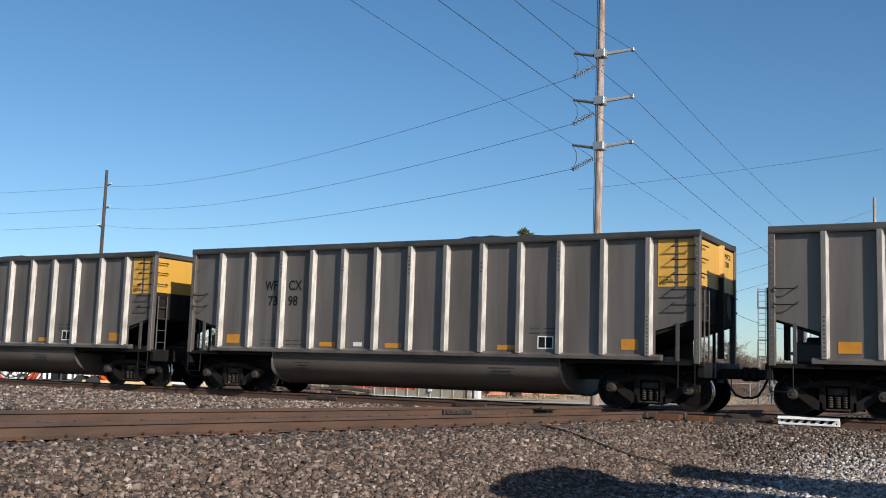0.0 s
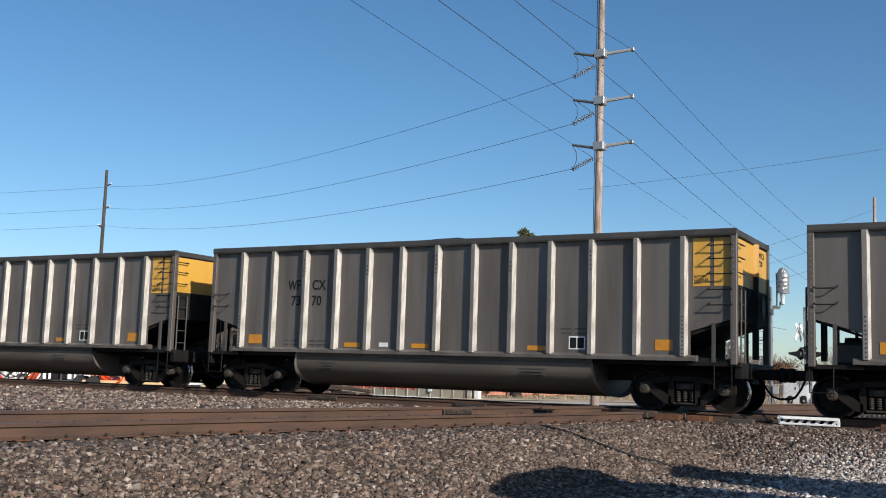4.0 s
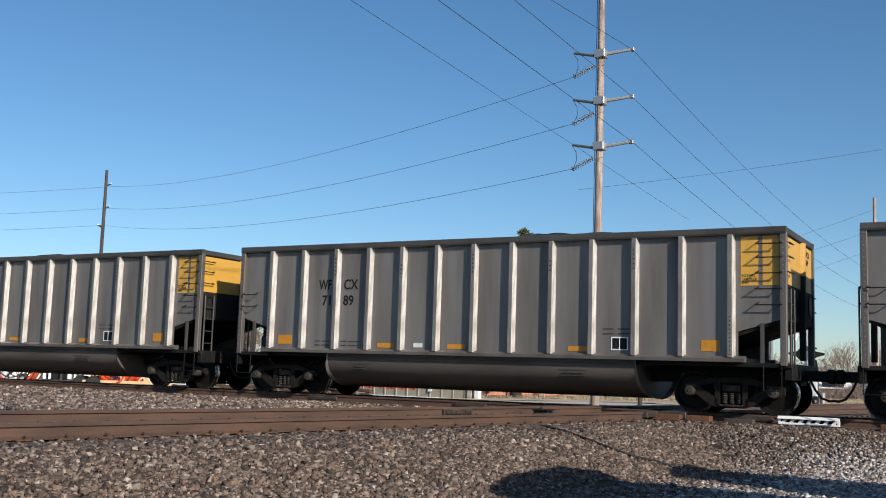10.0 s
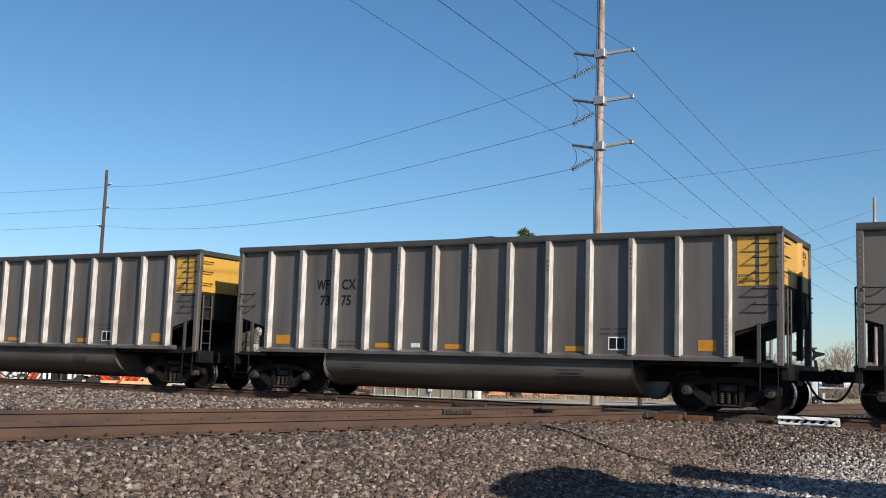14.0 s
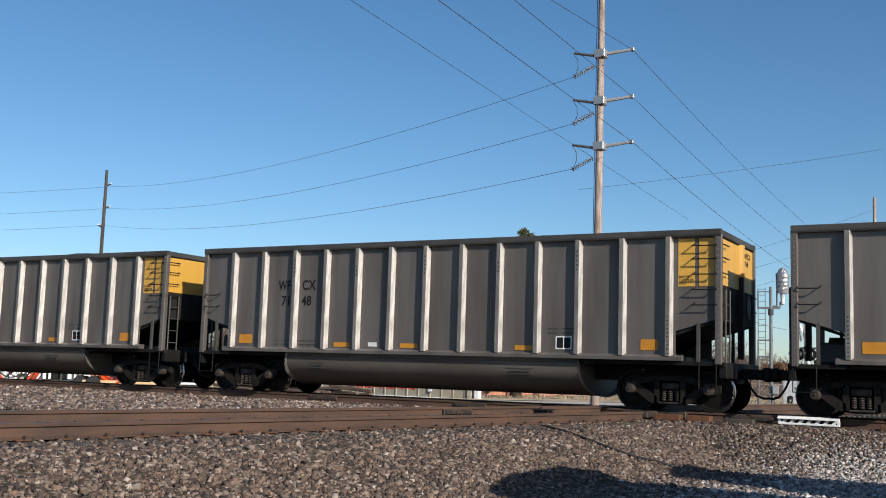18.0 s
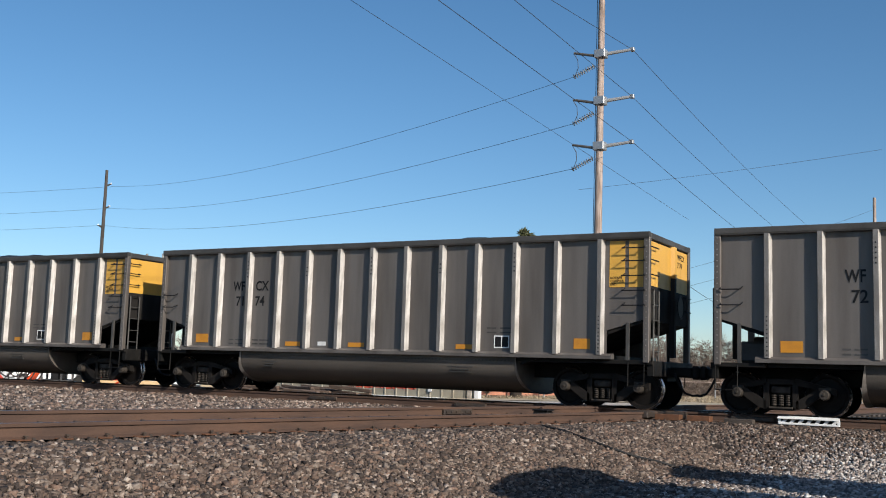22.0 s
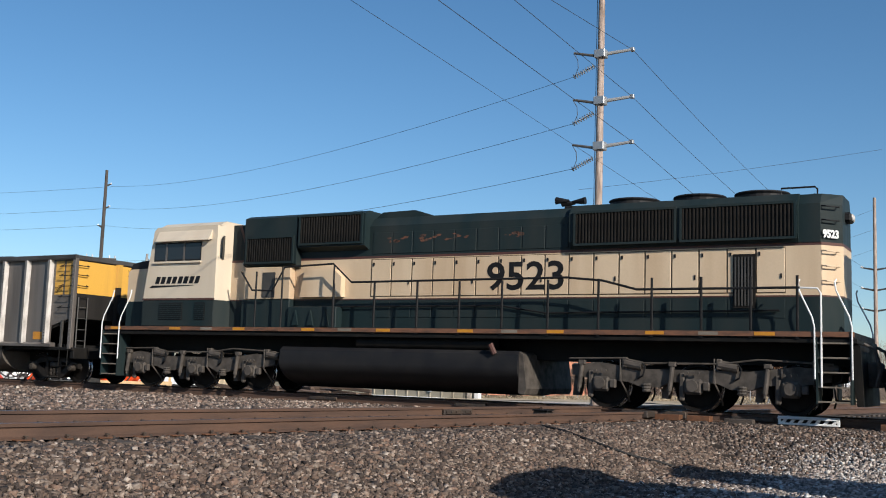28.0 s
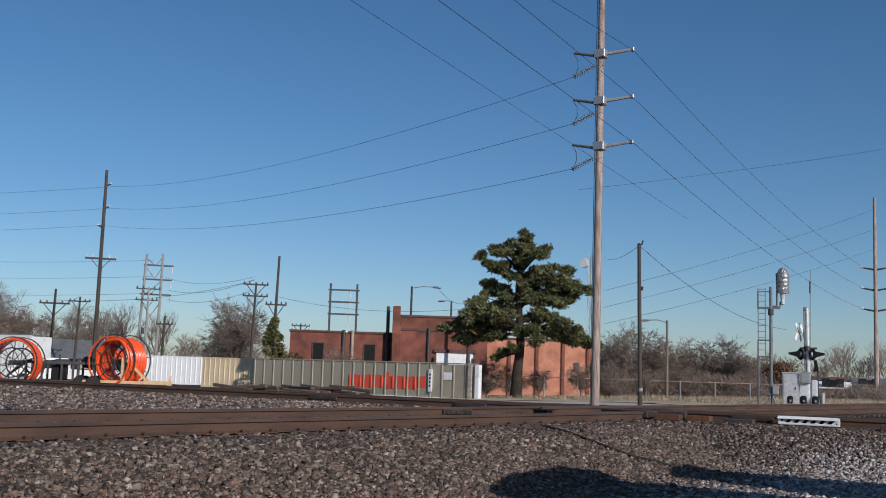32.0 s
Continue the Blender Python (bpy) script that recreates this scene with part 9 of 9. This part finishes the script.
def narrow_tree(x, y, h, w, label):
    """A slim evergreen: a stem hung with clumps of small leaves."""
    rng = random.Random(17)
    p = thing("evergreen_tree", label, "tree", pose(x, y, gz(x, y)))
    part("trunk", Shape().cyl((0, 0, -0.2), (0, 0, h * 0.93), 0.11, 8, 0.02), BARK, p)
    for i in range(60):
        t = (i + rng.uniform(0, 1)) / 60
        a = rng.uniform(0, 6.28)
        k = w / 2 * (1 - t) ** 0.8 * rng.uniform(0.5, 1.1)
        sh = Shape()
        tuft(sh, (k * math.cos(a), k * math.sin(a), h * (0.06 + 0.92 * t)), 0.42 * (1.15 - 0.6 * t), 80, rng, 0.8, 0.15, 0.7)
        part("foliage", quick_mesh(sh, "foliage", OLIVE), OLIVE, p)


narrow_tree(-51.6, 35.6, 5.3, 2.7, "slim olive-green evergreen behind the grey wall")
bare_tree(shrubs[1], -47.6, 36.0, 0.62, "low olive shrub behind the grey wall", 60, OLIVE)
bare_tree(shrubs[0], -45.6, 37.0, 0.66, "low russet shrub behind the grey wall", 10, RUSSET)
bare_tree(shrubs[0], -53.8, 40.5, 0.80, "russet creeper against the brick wall", 140, RUSSET)
bare_tree(rounds[1], -49.0, 40.0, 0.55, "low leafless shrub against the brick wall", 30)
bare_tree(shrubs[1], -58.5, 44.0, 0.75, "small olive-green tree against the brick wall", 200, OLIVE)
bare_tree(shrubs[0], -50.5, 42.0, 0.5, "russet shrub against the brick wall", 100, RUSSET)
for x, y, s in ((-29.5, 31.8, 0.42), (-28.2, 32.6, 0.38), (-26.0, 33.6, 0.45), (-24.4, 34.0, 0.36), (-22.6, 35.0, 0.34), (-30.8, 31.0, 0.5), (-31.6, 31.2, 0.46), (-24.9, 34.6, 0.5), (-20.6, 36.4, 0.3), (-18.4, 37.4, 0.28)):
    bare_tree(rounds[rng.randrange(3)], x, y, s * 0.78, "low bare bush along the fence", rng.uniform(0, 360), cat="bush", group="bushes along the fence")

# -- woods on the skyline --
ws = Shape()
for _ in range(26000):
    t = rng.uniform(0, 1)
    x, y = -330 + 400 * t, 190 + 60 * t + rng.uniform(-20, 20)
    top = 5.5 + 2.5 * noise.noise((x * 0.06, y * 0.01, 0.0)) + 2.0 * noise.noise((x * 0.21, 1.0, 0.0))
    z = -1.5 + rng.uniform(0, 1) ** 0.8 * max(2.0, top + 1.5)
    a = rng.uniform(0, 6.28)
    s_ = rng.uniform(0.25, 0.8)
    dx, dy = math.cos(a) * s_ * 0.2, math.sin(a) * s_ * 0.2
    ws.add([(x - dx, y - dy, z), (x + dx, y + dy, z), (x + rng.uniform(-1.2, 1.2), y, z + s_ * 1.2)], [(0, 1, 2)])
tagged(new("far_woods", quick_mesh(ws, "far_woods", TWIG)), "grey-brown leafless woods on the skyline", "woods", kind="stuff")

# -- tangled brush behind the verge --
bs = Shape()
for _ in range(60000):
    x, y = rng.uniform(-50, 4), rng.uniform(63, 86)
    top = (1.9 if x < -24 else 0.9) * (0.75 + 0.8 * noise.noise((x * 0.22, y * 0.1, 0.0)))
    z = gz(x, y) + rng.uniform(0, 1) ** 1.3 * max(0.4, top)
    a, s_ = rng.uniform(0, 6.28), rng.uniform(0.15, 0.5)
    bs.add([(x - 0.022 * math.cos(a), y - 0.022 * math.sin(a), z - 0.2), (x + 0.022 * math.cos(a), y + 0.022 * math.sin(a), z - 0.2), (x + rng.uniform(-0.9, 0.9), y + rng.uniform(-0.5, 0.5), z + s_)], [(0, 1, 2)])
tagged(new("brush", quick_mesh(bs, "brush", TWIG)), "tangled leafless brown brush behind the verge", "brush", kind="stuff")

# -- dry grass --
gs = Shape()
for _ in range(34000):
    x, y = rng.uniform(-34, 6), 27 + 38 * rng.uniform(0, 1) ** 1.5
    z = gz(x, y)
    h = rng.uniform(0.03, 0.20) * (1.0 + 1.6 * max(0.0, noise.noise((x * 0.4, y * 0.4, 5.0))))
    a = rng.uniform(0, 6.28)
    dx, dy = 0.022 * math.cos(a), 0.022 * math.sin(a)
    lx, ly = rng.uniform(-0.22, 0.22), rng.uniform(-0.22, 0.22)
    gs.add([(x - dx, y - dy, z), (x + dx, y + dy, z), (x + lx, y + ly, z + h)], [(0, 1, 2)])
for _ in range(500):
    x, y = rng.uniform(-13.3, -11.8), rng.uniform(-13.5, -10)
    z = gz(x, y)
    a = rng.uniform(0, 6.28)
    gs.add([(x - 0.012, y, z), (x + 0.012, y, z), (x + 0.2 * math.cos(a), y + 0.2 * math.sin(a), z + rng.uniform(0.03, 0.16))], [(0, 1, 2)])
tagged(new("dry_grass", quick_mesh(gs, "dry_grass", STRAW)), "straw-coloured dry winter grass", "grass", kind="stuff")


# -- stand-in huts added beside the camera, out of view, to shade the gravel --
def hut(x0, x1, y0, y1, h, label):
    p = thing("equipment_hut", label, "hut", pose(x0, y0, -0.95))
    w, d = x1 - x0, y1 - y0
    part("wall", Shape().box(0, w, 0, d, 0, h - 0.25, 0.02), GALV, p)
    part("roof", Shape().prism([(-0.1, h - 0.25), (d + 0.1, h - 0.25), (d * 0.75, h), (d * 0.25, h)], -0.04, w + 0.1, "x"), ROOFING, p)
    part("door", Shape().box(w - 1.2, w - 0.3, -0.03, -0.002, 0.05, 2.1, 0.01), DARK_STEEL, p)


hut(0.0, 3.85, -13.2, -10.15, 4.08, "unseen grey hut-shaped shadow caster")
hut(1.7, 6.5, -8.94, -7.34, 4.5, "unseen tall narrow grey shadow caster")


# ---- what moves ----
RUN = [(0, -0.03), (1, 15.89), (2, 31.9), (3, 47.95), (4, 63.9), (5, 79.78), (6, 95.68), (7, 111.72), (8, 127.78), (9, 143.86), (10, 159.95), (11, 176.08), (12, 192.22), (13, 208.4), (14, 224.74), (15, 241.19), (16, 257.69), (17, 274.24), (18, 290.75), (19, 307.29), (20, 323.88), (21, 340.48), (22, 357.07), (23, 373.64), (24, 390.19), (25, 406.74), (26, 423.29), (27, 439.84), (28, 456.39), (29, 472.99), (30, 489.66), (31, 505.85), (32, 522.3)]


def run_at(t):
    return float(np.interp(t, [r[0] for r in RUN], [r[1] for r in RUN]))


def motions():
    for k, c in cars.items():
        walk(c, [(t, MAIN @ pose(CAR0 + k * CAR - s, 0, 0)) for t, s in RUN])
    for ob, x0 in engines:
        walk(ob, [(t, MAIN @ pose(x0 - s, 0, 0)) for t, s in RUN])
    for radius, spinning in ((0.457, [o for o in scene.objects if o.name.startswith("wheelset")]), (0.535, [o for o in scene.objects if o.name.startswith("drive_wheelset")])):
        rows = [(i / FPS, pose(0, 0, 0, 0, -math.degrees(run_at(i / FPS) / radius), 0)) for i in range(32 * FPS + 1)]
        first = spinning[0]
        walk(first, rows)
        for o in spinning[1:]:
            o.rotation_mode = "QUATERNION"
            o.animation_data_create().action = first.animation_data.action
            o.animation_data.action_slot = first.animation_data.action_slot


motions()
